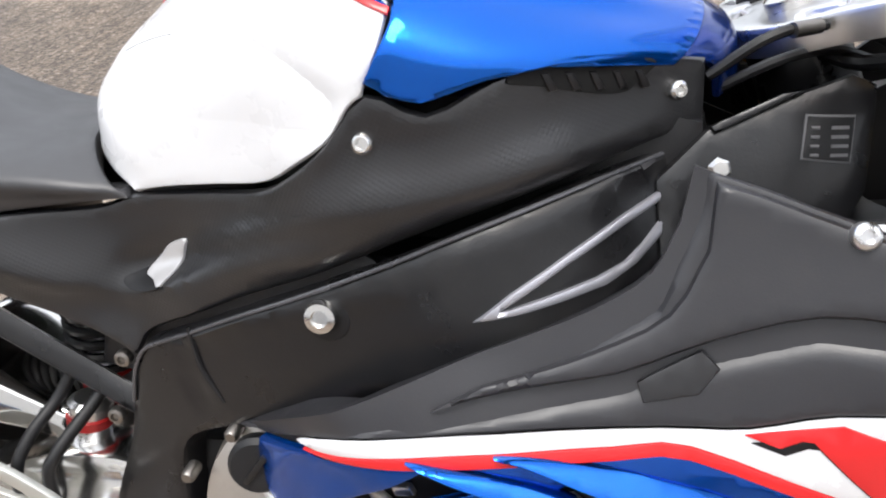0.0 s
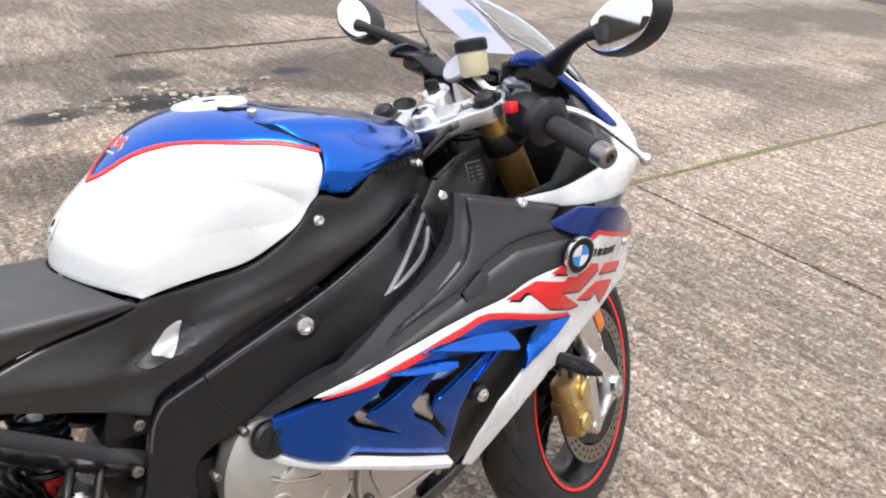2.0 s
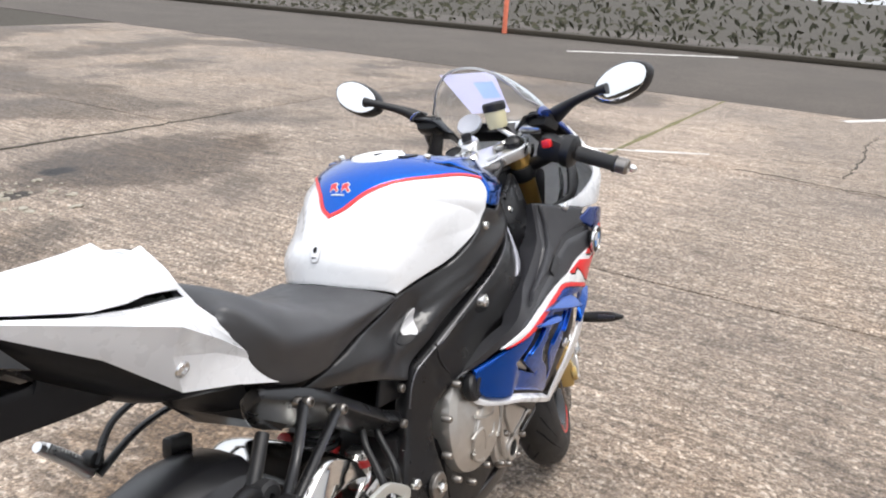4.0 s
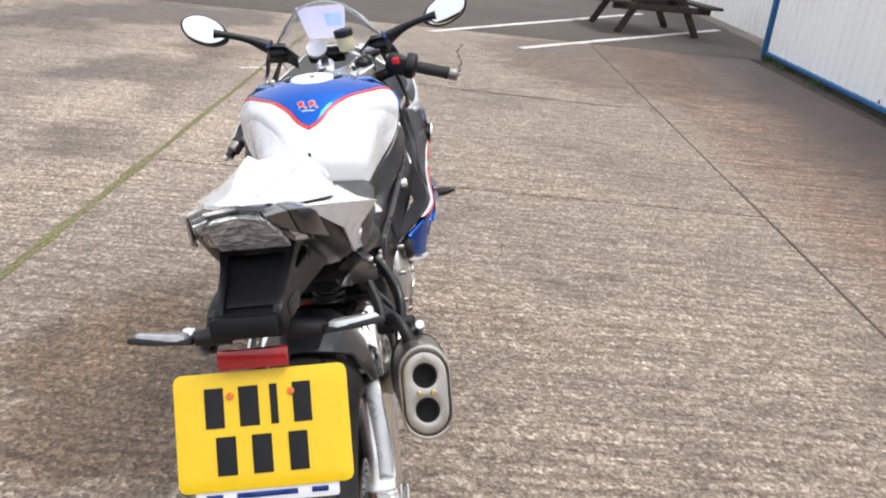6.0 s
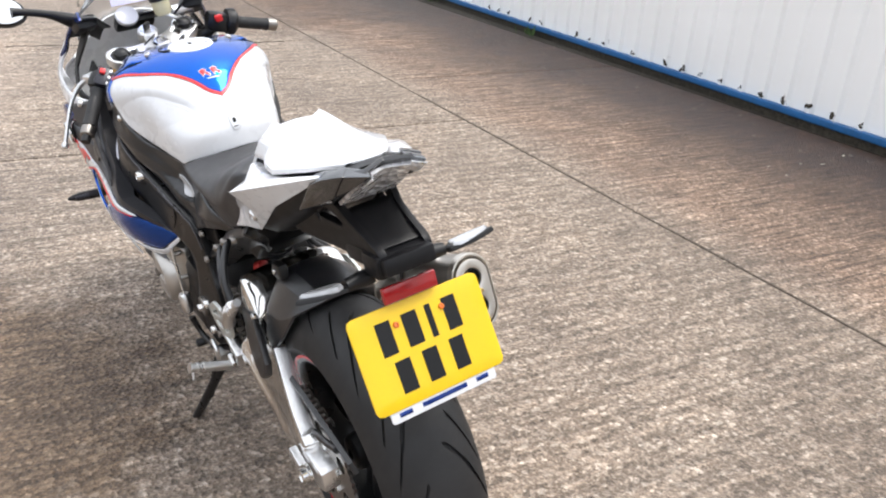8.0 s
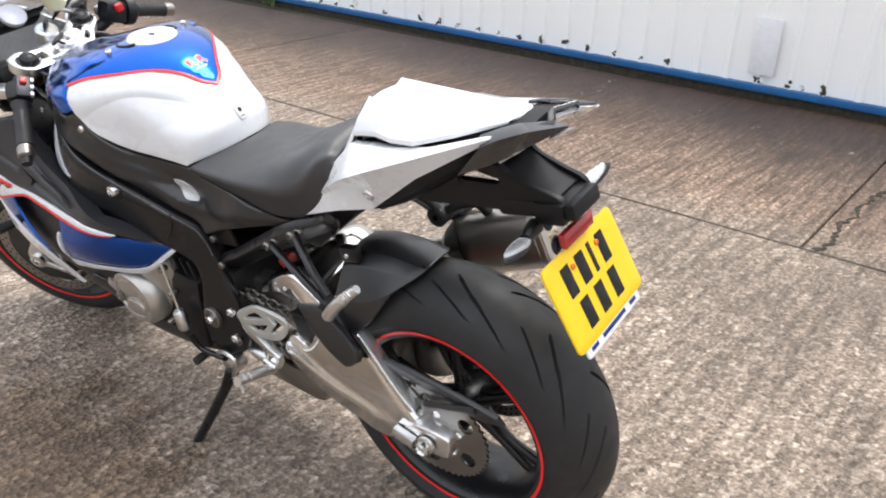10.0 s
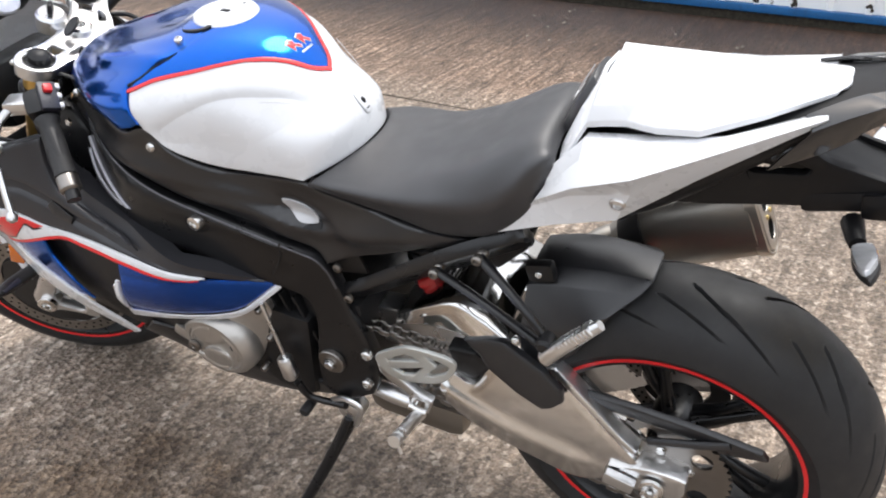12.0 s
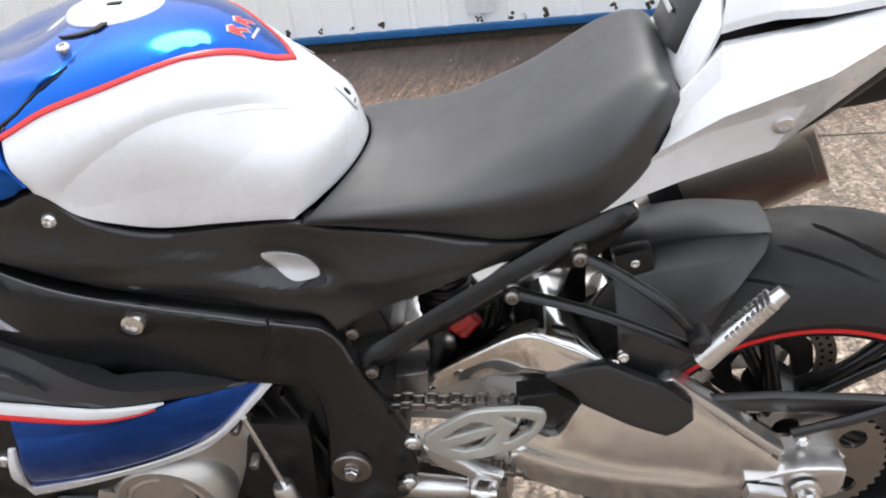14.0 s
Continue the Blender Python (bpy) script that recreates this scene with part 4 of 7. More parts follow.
def pressed(x, z):
    """The cover's shoulder crease, and the hollow round the air scoop."""
    fold = np.interp(x, [.30, .36, .43, .50, .567, .607, .664, .76, .85, .95], [.709, .706, .702, .684, .680, .690, .712, .750, .790, .825])
    wide = np.where(z > fold + .004, .034, .013)
    shoulder = .015 / (1 + ((z - fold - .004) / wide) ** 2) * np.clip((x - .31) / .10, 0, 1) * np.clip((.95 - x) / .2, 0, 1)
    scoop = -.016 * np.exp(-((x - .60) / .055) ** 2 - ((z - .712 - .35 * (x - .60)) / .017) ** 2)
    swell = .010 * np.exp(-((z - (.80 + .22 * (x - .80))) / .020) ** 2) * np.clip((x - .70) / .1, 0, 1) * np.clip((1.03 - x) / .1, 0, 1)
    ridge = .004 * np.exp(-((z - (.742 + .40 * (x - .66))) / .006) ** 2) * np.clip((x - .58) / .05, 0, 1) * np.clip((.80 - x) / .08, 0, 1)
    return shoulder + scoop + swell + ridge


def side_cover(s):
    f = lateral(COVER, s)
    c = part("side_cover", sheet(cover_line, f, 0.0, 0.005, 0.004, 0.0075, relief=pressed), DOTTED, bike, "black grained plastic side cover with air scoop")
    leaf = [(.626, .737), (.588, .728), (.572, .711), (.568, .697), (.584, .695), (.600, .699), (.615, .716)]
    part("scoop_insert", sheet(rounded(leaf if s > 0 else [(.578, .700), (.593, .717), (.604, .728), (.622, .735), (.618, .722), (.604, .692), (.592, .695)], 3), f, 0.0035, 0.008, 0.002, 0.006, relief=pressed), SILVER, c, "silver scoop insert")
    # black sheet laid on as the shade inside the scoop's mouth
    part("scoop_hole_shade", sheet(rounded([(x - .006, z - .009) for x, z in leaf[2:6]] + leaf[3:5] if s > 0 else [(.556, .692), (.569, .699), (.582, .704), (.594, .697), (.604, .691), (.583, .683), (.565, .684)], 3), f, 0.0022, 0.006, 0.001, 0.006, relief=pressed), INK, c)
    part("screw", bolt((.797, s * .186, .842), (0, s, .2), .0085, .008), CHROME, c)
    part("screw", bolt((1.012, s * .115, .868), (.4, s, .1), .0075, .007), CHROME, c)
    part("cover_back", sheet([(.88, .60), (.90, .70), (.98, .79), (1.06, .83), (1.14, .80), (1.14, .68), (1.02, .60)], f, -.045, .006, .003, .02), BLACK, c)
    # the vent opening is a black sheet that stands for inner shade
    vent = part("vent_grille", sheet(rounded([(.893, .884), (.908, .895), (.933, .897), (.972, .895), (.995, .890), (.982, .876), (.973, .870), (.954, .871), (.915, .880)], 3), f, 0.0024, 0.006, 0.001, 0.008), HOLE, c, "dark slotted vent")
    for k in range(5):
        x = .915 + k * .016
        part("vent_slat", sheet([(x, .889 - .001 * k), (x + .005, .889 - .001 * k), (x + .012, .877 - .001 * k), (x + .006, .876 - .001 * k)], f, 0.0042, 0.004, 0.001, 0.006), FRAME, vent)


pair(side_cover)

beam_line = arc([(1.045, .833), (.957, .813), (.867, .783), (.796, .749), (.733, .717), (.67, .687), (.625, .664), (.590, .648), (.572, .637), (.556, .610), (.548, .575)], 3)
beam_line += arc([(.536, .524), (.514, .468), (.500, .406), (.502, .36), (.518, .325)], 3)
beam_line += arc([(.582, .290), (.616, .325), (.612, .40), (.602, .46), (.600, .52), (.615, .552), (.665, .578)], 3)
beam_line += arc([(.70, .588), (.734, .606), (.785, .634), (.844, .660), (.90, .680), (.957, .706), (1.005, .735), (1.035, .77), (1.062, .80)], 3)


def forged(x, z):
    """Weld step of the frame, and a raised rib along its upper edge."""
    mid = .664 + .43 * (x - .625)
    rib = .004 * np.exp(-((z - mid + .006) / .006) ** 2) * np.clip((x - .60) / .05, 0, 1)
    boss = .005 * np.exp(-(((x - .58) / .05) ** 2 + ((z - .41) / .05) ** 2))
    return rib + boss - .004 * np.exp(-((x - .612 - .25 * (.664 - z)) / .0035) ** 2) * (z > .58)


def frame_beam(s):
    f = lateral(BEAM, s)
    b = part("frame_beam", sheet(beam_line, f, 0.0, 0.030, 0.007, 0.012, relief=forged), FRAME, bike, "satin black aluminium frame beam")
    part("beam_filler", sheet([(.500, .590), (.615, .590), (.74, .690), (.80, .745), (.76, .765), (.62, .715), (.52, .67)], f, -.020, .006, .003, .014), BLACK, b)
    part("beam_flange", sheet([(1.07, .81), (1.0, .74), (.90, .69), (.80, .65), (.70, .60), (.72, .55), (.90, .61), (1.03, .67), (1.10, .75)], f, -.022, .006, .003, .014), BLACK, b)
    rim = [(.876, .719), (.901, .739), (.940, .763), (.979, .785), (1.020, .804), (1.042, .813), (1.047, .808), (1.036, .800), (1.021, .783), (1.005, .764), (.989, .749), (.969, .738), (.941, .731), (.910, .724)]
    core = [(.894, .7265), (.940, .7555), (.979, .777), (1.025, .799), (1.014, .786), (.993, .762), (.981, .752), (.961, .744), (.925, .7345)]
    part("frame_inset", sheet(core, f, -0.0015, 0.006, 0.002, 0.010), SLATE, b, "dark grey triangular frame inset")
    part("inset_edge", sheet(rim, f, 0.0040, 0.007, 0.002, 0.006, holes=[core]), EDGE, b, "bare worn metal edge")
    ring = [(.758 + .023 * math.cos(t), .704 + .021 * math.sin(t)) for t in np.linspace(0, 6.283, 24, endpoint=False)]
    crest = arc([(1.040, .829), (.957, .8095), (.867, .7795), (.796, .7455), (.733, .7135), (.67, .6835), (.625, .6605), (.592, .6445), (.574, .633), (.560, .608), (.552, .574)], 4)
    on_beam = f(np.array(crest)[:, 0], np.array(crest)[:, 1])
    # pale tube puts the highlight of the beam's upper edge into its colour
    part("beam_edge", tube(on_beam + np.array((0, s * .0012, 0)), .0019, 8, 1), EDGEGLINT, b, "bright line as the highlight on the frame beam's edge")
    part("bolt_recess", sheet(ring, f, 0.001, 0.004, 0.002, 0.006), INK, b)
    part("frame_bolt", lathe([(.0135, -.004), (.0135, .008), (.012, .012), (.007, .013), (.006, .009), (0, .009)], (.758, s * .184, .706), (0, s, 0.1), 20), CHROME, b)
    piv = part("pivot_plate", lathe([(.026, -.004), (.026, .004), (.024, .006), (.014, .0065), (.013, .004), (0, .004)], (.580, s * .155, .412), (0, s, 0), 28), DISC, b, "round grey swingarm pivot plate")
    part("pivot_nut", lathe([(.010, 0), (.010, .010), (.008, .013), (0, .013)], (.580, s * .158, .412), (0, s, 0), 6), CHROME, b)
    for x, z, y in ((.531, .556, .128), (.545, .615, .122), (.52, .36, .145)):
        part("frame_screw", bolt((x, s * (y + .003), z), (0, s, 0), .008, .005), DISC, b)
    part("weld_seam", tube([(.628, s * (.153), .668), (.636, s * .156, .63), (.655, s * .160, .60)], .0022, 6), BLACK, b)


pair(frame_beam)
# headstock and crossing tubes behind the tank cover
part("headstock", lathe([(.034, -.05), (.040, -.045), (.040, .035), (.036, .05), (.02, .052), (0, .052)], (1.125, 0, .865), (-.40, 0, .917), 28), FRAME, bike)
for s in (1, -1):
    spar = lateral([(.98, .80, .132), (1.136, .849, .115), (1.132, .821, .127), (1.19, .83, .10), (1.05, .76, .15), (1.05, .86, .115)], s)
    gusset = part("gusset", sheet([(1.0, .805), (1.035, .842), (1.085, .864), (1.135, .880), (1.155, .872), (1.150, .80), (1.12, .745), (1.06, .715), (1.01, .72)], spar, 0, .012, .006, .012), FRAME, bike, "black frame plate beside the headstock")
    part("plate_rib", sheet([(1.036, .843), (1.085, .866), (1.10, .868), (1.04, .838)], spar, .004, .006, .002, .008), FRAME, gusset)
    part("plate_nut", lathe([(.010, 0), (.010, .007), (.006, .010), (0, .010)], (1.046, s * .124, .812), (0, s, .3), 6), CHROME, gusset)
    if s < 0:
        lab = part("data_sticker", sheet([(1.101, .853), (1.136, .852), (1.134, .820), (1.099, .823)], spar, .0012, .002, .0005, .01), STICKER, gusset, "small black data sticker with a pale border and rows")
        part("sticker_face", sheet([(1.1025, .8515), (1.1348, .8505), (1.1327, .8215), (1.1007, .8245)], spar, .0018, .001, .0003, .01), INK, lab)
        for k in range(4):
            for x0, x1 in ((1.105, 1.111), (1.119, 1.131)):
                z = .845 - k * .006
                part("sticker_row", sheet([(x0, z), (x1, z), (x1, z - .0022), (x0, z - .0022)], spar, .0024, .001, .0002, .02), STICKER, lab)

# fairing
FAIR = [(1.115, .805, .22), (1.19, .707, .262), (.751, .62, .232), (.783, .642, .25), (.898, .652, .25), (1.005, .534, .256), (.985, .433, .218), (1.006, .399, .206), (1.224, .594, .225), (.66, .576, .16), (.987, .814, .197), (1.372, .822, .235), (1.441, .692, .166), (1.188, .524, .233), (.88, .70, .225), (.75, .5, .2), (1.3, .7, .24)]
stripe_top = [(1.190, .700), (1.115, .690), (1.064, .674), (1.008, .668), (.898, .654), (.793, .640), (.748, .622)]
red_top = [(1.212, .600), (1.120, .632), (1.028, .659), (.977, .653), (.911, .643), (.840, .634), (.791, .627), (.751, .617)]
grey_line = arc([(1.018, .836), (1.06, .826), (1.091, .817), (1.14, .804), (1.185, .792)], 3) + [(1.155, .770)] + arc([(1.175, .748), (1.20, .735), (1.195, .706)], 3)
grey_line += arc([(p[0], p[1] + .001) for p in stripe_top], 3) + [(.700, .594), (.660, .578)]
grey_line += arc([(.70, .606), (.734, .632), (.785, .662), (.844, .688), (.90, .711), (.957, .738), (.995, .765), (1.012, .80)], 3)[1:]


def gouged(x, z):
    """The long groove of the upper fairing and the step beside it."""
    mid = np.interp(x, [.78, .86, .98, 1.035, 1.10, 1.18], [.645, .668, .700, .726, .750, .752])
    on = np.clip((x - .80) / .06, 0, 1)
    groove = -.010 * np.exp(-((z - mid + .004) / .010) ** 2) * on
    step = -.010 * np.clip((x - 1.06) / .05, 0, 1) * np.exp(-((z - .775) / .010) ** 2)
    rim = np.interp(x, [.70, .734, .785, .844, .90, .957, 1.0, 1.022], [.588, .608, .636, .660, .682, .708, .737, .785])
    tuck = -.045 * np.clip((z - rim) / .030, 0, 1) ** 1.3 * np.clip((1.03 - x) / .04, 0, 1)
    return groove + step + tuck


def folded(x, z):
    """The lower panel leans outward below its gills and folds at its rear end."""
    return -.004 * np.clip((.62 - z - .25 * (x - .8)) / .08, 0, 1) + .006 * np.clip((.79 - x) / .06, 0, 1) + .016 * np.clip((.80 - x) / .025, 0, 1) * np.clip((.600 - z) / .08, 0, 1)


def tipped(g):
    """A blade that leans open to the sky."""
    p = np.array(g)
    k = np.polyfit(p[:, 0], p[:, 1], 1)
    return lambda x, z: .008 * np.clip((np.polyval(k, x) - z) / .010, -1, 1)


def scaled(pts, k, c=None):
    p = np.array(pts)
    c = p.mean(0) if c is None else np.array(c)
    return [tuple(c + (q - c) * k) for q in p]


def bulged(x, z):
    """The left panel swells along its middle."""
    return -.006 * np.clip(np.abs(z - .56) / .05, 0, 1.4) ** 2


def fairing(s):
    f = lateral(FAIR, s)
    upper = part("upper_fairing", sheet(grey_line, f, 0.0, 0.004, 0.004, 0.0065, relief=gouged), GREY, bike, "dark grey matt plastic upper fairing panel")
    plate = arc([(.85, .666), (.88, .675), (.92, .686), (.98, .702), (1.035, .728), (1.10, .752), (1.165, .756)], 3) + [(1.158, .768), (1.178, .788)]
    plate += arc([(1.14, .800), (1.091, .813), (1.06, .822), (1.032, .828)], 3) + arc([(1.030, .785), (1.008, .742), (.960, .713), (.915, .694), (.885, .684)], 3)
    part("fairing_plate", sheet(plate, f, 0.008, 0.010, 0.005, 0.008), GREY, upper)
    part("grip_patch", sheet([(.990, .697), (1.030, .722), (1.042, .712), (1.030, .694), (.995, .684)], f, 0.0022, 0.003, 0.001, 0.008), PLASTIC, upper, "knurled black patch")
    part("fairing_screw", bolt((1.117, s * .229, .806), (0, s, .35), .009, .007), ALLOY, upper)
    white = arc(stripe_top, 3) + [(.742, .618)] + arc([(p[0], p[1]) for p in red_top], 3)[::-1][1:]
    white += [(1.15, .575), (1.09, .545), (1.044, .505), (1.015, .445), (1.000, .392), (1.019, .382), (1.066, .438), (1.11, .482), (1.160, .515), (1.25, .535), (1.345, .553), (1.44, .575), (1.458, .60), (1.455, .655), (1.36, .690), (1.262, .728), (1.225, .716)]
    w = part("white_fairing", sheet(white, f, 0.0022, 0.005, 0.002, 0.010), WHITE, bike, "gloss white fairing band with red graphics")
    low = [(p[0], p[1] - ((.009 if p[0] < 1.15 else .006) if s < 0 else .005) * min(1, .12 + (p[0] - .751) / .09)) for p in red_top]
    part("red_line", sheet(arc(red_top, 3) + arc(low, 3)[::-1], f, 0.0032, 0.004, 0.0006, 0.010), RED, w)
    # plain shapes of the red graphic with their dark edges
    shapes = (
        [(1.060, .672), (1.118, .687), (1.175, .672), (1.187, .677), (1.207, .670), (1.226, .689), (1.269, .674), (1.279, .660), (1.229, .636), (1.170, .654), (1.198, .634), (1.243, .603), (1.219, .606), (1.143, .635), (1.102, .673), (1.095, .673), (1.082, .666)],
        [(1.148, .692), (1.170, .699), (1.179, .684)],
        [(1.288, .647), (1.306, .661), (1.407, .624), (1.395, .610)],
        [(1.231, .618), (1.291, .631), (1.375, .600), (1.358, .581), (1.329, .574), (1.300, .606), (1.281, .599)],
    )
    for g in shapes:
        part("graphic_shadow", sheet([(x + .004, z - .005) for x, z in g], f, 0.0030, 0.003, 0.0003, 0.012), INK, w)
        part("red_graphic", sheet(g, f, 0.0038, 0.003, 0.0003, 0.012), RED, w)
    part("cheek_line", sheet([(1.208, .722), (1.216, .726), (1.252, .738), (1.36, .700), (1.446, .669), (1.446, .662), (1.36, .693), (1.252, .731), (1.222, .720)], f, 0.0046, 0.003, 0.0003, 0.012), RED, w)
    for k in range(5):
        x = 1.236 + k * .021
        z = .697 - (x - 1.236) * .26
        part("graphic_bar", sheet([(x, z), (x + .015, z - .004), (x + .019, z + .008), (x + .004, z + .012)], f, 0.0034, 0.002, 0.0003, 0.01), INK, w)
    for x, z in ((1.283, .708), (1.365, .682)):
        part("panel_screw", bolt((x, s * (.245 if x < 1.3 else .218), z), (.4, s, 0), .007, .005), ALLOY, w)
    hub = flat_at((1.199, s * .2665, .712), (1, s * .02, -.12), (.1, s * .12, 1)) if s > 0 else flat_at((1.199, s * .2665, .712), (-1, s * .02, .12), (.1, s * .12, 1))
    hub.outward = lambda q, s=s: np.array([0.0, s, 0.3]) + 0 * q
    disc = [(math.cos(t), math.sin(t)) for t in np.linspace(0, 6.283, 32, endpoint=False)]
    emblem = part("round_emblem", sheet([(.031 * x, .031 * z) for x, z in disc], hub, .006, .010, .003, .008), INK, w, "round black emblem with blue and white quarters")
    part("emblem_rim", sheet([(.0315 * x, .0315 * z) for x, z in disc], hub, .007, .006, .001, .008, holes=[[(.0285 * x, .0285 * z) for x, z in disc]]), CHROME, emblem)
    for q in range(4):
        wedge = [(0, 0)] + [(.018 * math.cos(q * math.pi / 2 + t), .018 * math.sin(q * math.pi / 2 + t)) for t in np.linspace(0, math.pi / 2, 8)]
        part("emblem_quarter", sheet(wedge, hub, .0068, .002, .0002, .006), WHITE if q % 2 == 0 else BLUE_FLAT, emblem)
    # blue lower panel, with its shade put into the paint colour
    if s < 0:
        line = [(.751, .611)] + arc([(.791, .619), (.84, .626), (.911, .635), (.977, .644), (1.028, .650), (1.10, .630), (1.18, .602)], 3)
        line += [(1.150, .604), (1.112, .613), (1.062, .622), (1.042, .599), (.986, .565), (.966, .522), (.964, .455), (.968, .432)]
        line += arc([(.960, .432), (.90, .463), (.812, .502), (.748, .521), (.707, .542), (.696, .562)], 3) + [(.697, .590)]
        gaps = [[(.847, .622), (.883, .612), (.815, .581), (.806, .568), (.834, .541), (.865, .517), (.827, .536), (.794, .555), (.781, .574), (.809, .594)], [(.948, .621), (1.007, .605), (.917, .565), (.912, .544), (.926, .519), (.947, .491), (.952, .470), (.940, .482), (.917, .513), (.885, .541), (.878, .566), (.903, .591)]]
        p = part("lower_fairing", sheet(line, f, -0.001, 0.005, 0.003, 0.0075, holes=gaps, relief=folded), SHADEDBLUE, bike, "metallic blue lower fairing with gill vents, shade in its colour")
        for g in ([(.834, .632), (.863, .629), (.893, .627), (.923, .623), (.954, .614), (.945, .606), (.906, .612), (.862, .622)], [(.896, .641), (.928, .642), (.976, .639), (1.016, .633), (1.058, .624), (1.067, .606), (1.059, .597), (1.012, .610), (.957, .625), (.919, .636)]):
            part("gill_blade", sheet(rounded(g, 3), f, .010, .014, .003, .006, relief=tipped(g)), BLUE, p)
        # brighter blue strips paint the light along the gills' fore edges
        for g in ([(.883, .612), (.815, .581), (.817, .577), (.889, .610)], [(1.007, .605), (.917, .565), (.919, .561), (1.014, .603)], [(1.040, .600), (.986, .566), (.983, .571), (1.033, .603)]):
            part("gill_lit_edge", sheet(g, f, .0035, .006, .001, .008), BLUE, p)
        # cast metal glimpsed behind the gills
        for g, mat in (([(.905, .590), (.916, .602), (.953, .606), (.974, .590), (.942, .582)], ALLOY), ([(.877, .570), (.915, .563), (.916, .541), (.928, .530), (.924, .510), (.889, .540)], CAST), ([(.790, .575), (.804, .574), (.841, .543), (.841, .529), (.800, .552)], CAST), ([(.814, .590), (.831, .594), (.834, .585), (.817, .579)], ALLOY)):
            part("cast_lug", sheet(g, f, -.014, .006, .002, .008), mat, p)
        for q0, q1 in (((.900, .594), (.945, .588)), ((.905, .602), (.95, .600))):
            part("throttle_rod", tube([(q0[0], s * .228, q0[1]), (q1[0], s * .230, q1[1])], .0022, 6, 1), ALLOY, p)
        fore = [(1.128, .611), (1.210, .597), (1.092, .559), (1.084, .553), (1.110, .596)]
        part("fore_panel", sheet(fore, f, .002, .006, .002, .008, relief=tipped(fore)), BLUE, p)
        part("bolt_boss", lathe([(.016, -.036), (.016, -.004), (.013, 0), (0, 0)], (1.006, s * .250, .534), (0, s, 0), 20), BLACK, p)
        part("fairing_bolt", bolt((1.006, s * .250, .534), (0, s, 0), .011, .008), CHROME, p)
        trim = arc([(.694, .556), (.705, .536), (.747, .514), (.812, .495), (.90, .456), (.966, .425)], 3) + arc([(.962, .414), (.90, .443), (.812, .484), (.747, .504), (.702, .524), (.690, .548)], 3)
    else:
        line = [(.655, .576)] + arc([(.70, .594), (.748, .612), (.79, .624), (.85, .634), (.905, .640)], 3) + [(.912, .590), (.925, .545), (.942, .494)]
        line += arc([(.92, .500), (.834, .516), (.76, .516), (.723, .522), (.683, .553)], 3)
        p = part("lower_fairing", sheet(line, f, -0.001, 0.005, 0.003, 0.009, relief=bulged), SHADEDBLUE, bike, "metallic blue lower fairing panel, shade in its colour")
        fore = [(1.19, .605), (1.10, .634), (1.075, .642), (1.068, .61), (1.045, .565), (1.02, .51), (1.05, .515), (1.10, .555)]
        part("fore_panel", sheet(fore, f, -0.001, 0.005, 0.002, 0.010), BLUE, p)
        trim = [(.914, .592), (.927, .545), (.944, .497)] + arc([(.92, .502), (.834, .512), (.76, .512), (.72, .520), (.68, .553), (.650, .578)], 3) + arc([(.648, .568), (.685, .536), (.722, .504), (.76, .496), (.834, .497), (.92, .482), (.955, .473)], 3) + [(.940, .545), (.922, .592)]
        part("fairing_bolt", bolt((.955, s * .235, .55), (0, s, 0), .010, .008), CHROME, p)
    part("white_trim", sheet(trim, f, *((0.012, 0.017) if s < 0 else (0.003, 0.008)), 0.002, 0.008, relief=None if s < 0 else bulged), WHITE, p)
    # nose side: white cowl above, dark blue cheek below
    cowl = lateral([(1.115, .805, .205), (1.20, .79, .24), (1.30, .815, .245), (1.372, .822, .235), (1.34, .87, .225), (1.27, .93, .20), (1.24, .99, .17), (1.17, 1.005, .165), (1.40, .78, .20), (1.30, .90, .205)], s)
    white_cowl = [(1.118, .803), (1.19, .812), (1.262, .828), (1.312, .842), (1.325, .862), (1.318, .895), (1.298, .925), (1.272, .955), (1.292, .962), (1.335, .93), (1.372, .885), (1.398, .835), (1.405, .79), (1.35, .775), (1.26, .778), (1.185, .787)]
    c = part("nose_cowl", sheet(rounded(white_cowl, 3), cowl, 0, .006, .004, .012), WHITE, bike, "gloss white nose cowl side")
    up = [(1.165, 1.000), (1.168, 1.012), (1.20, 1.020), (1.235, 1.002), (1.262, .978), (1.300, .940), (1.335, .905), (1.345, .885), (1.322, .892), (1.298, .922), (1.272, .948), (1.235, .978), (1.20, .994)]
    part("blue_upper_cowl", sheet(rounded(up, 2), cowl, .003, .005, .003, .010), NAVY, c)
    part("cowl_lining", sheet(rounded(up, 2), cowl, -.003, .004, .001, .010), BLACK, c)
    cheek = [(1.150, .769), (1.216, .784), (1.323, .760), (1.40, .720), (1.449, .686), (1.455, .658), (1.36, .694), (1.262, .732), (1.225, .722), (1.19, .745)]
    part("blue_cheek", sheet(cheek, f, .004, .006, .003, .011), NAVY, bike, "dark blue fairing cheek")
    # dark inner liner that closes the side below the panels
    liner = [(.72, .50), (.80, .63), (1.0, .66), (1.16, .70), (1.30, .75), (1.40, .72), (1.42, .60), (1.25, .53), (1.14, .48), (1.05, .40), (.99, .36), (.86, .44)]
    part("inner_liner", sheet(liner, f, -.022, .006, .002, .03), BLACK, bike)
    # front turn signals
    stem = part("turn_signal", tube([(1.188, s * .228, .524), (1.188, s * .262, .527), (1.186, s * .300, .531), (1.184, s * .330, .534)], [.012, .013, .012, .004], 12), BLACK, bike, "slim black front turn signal")
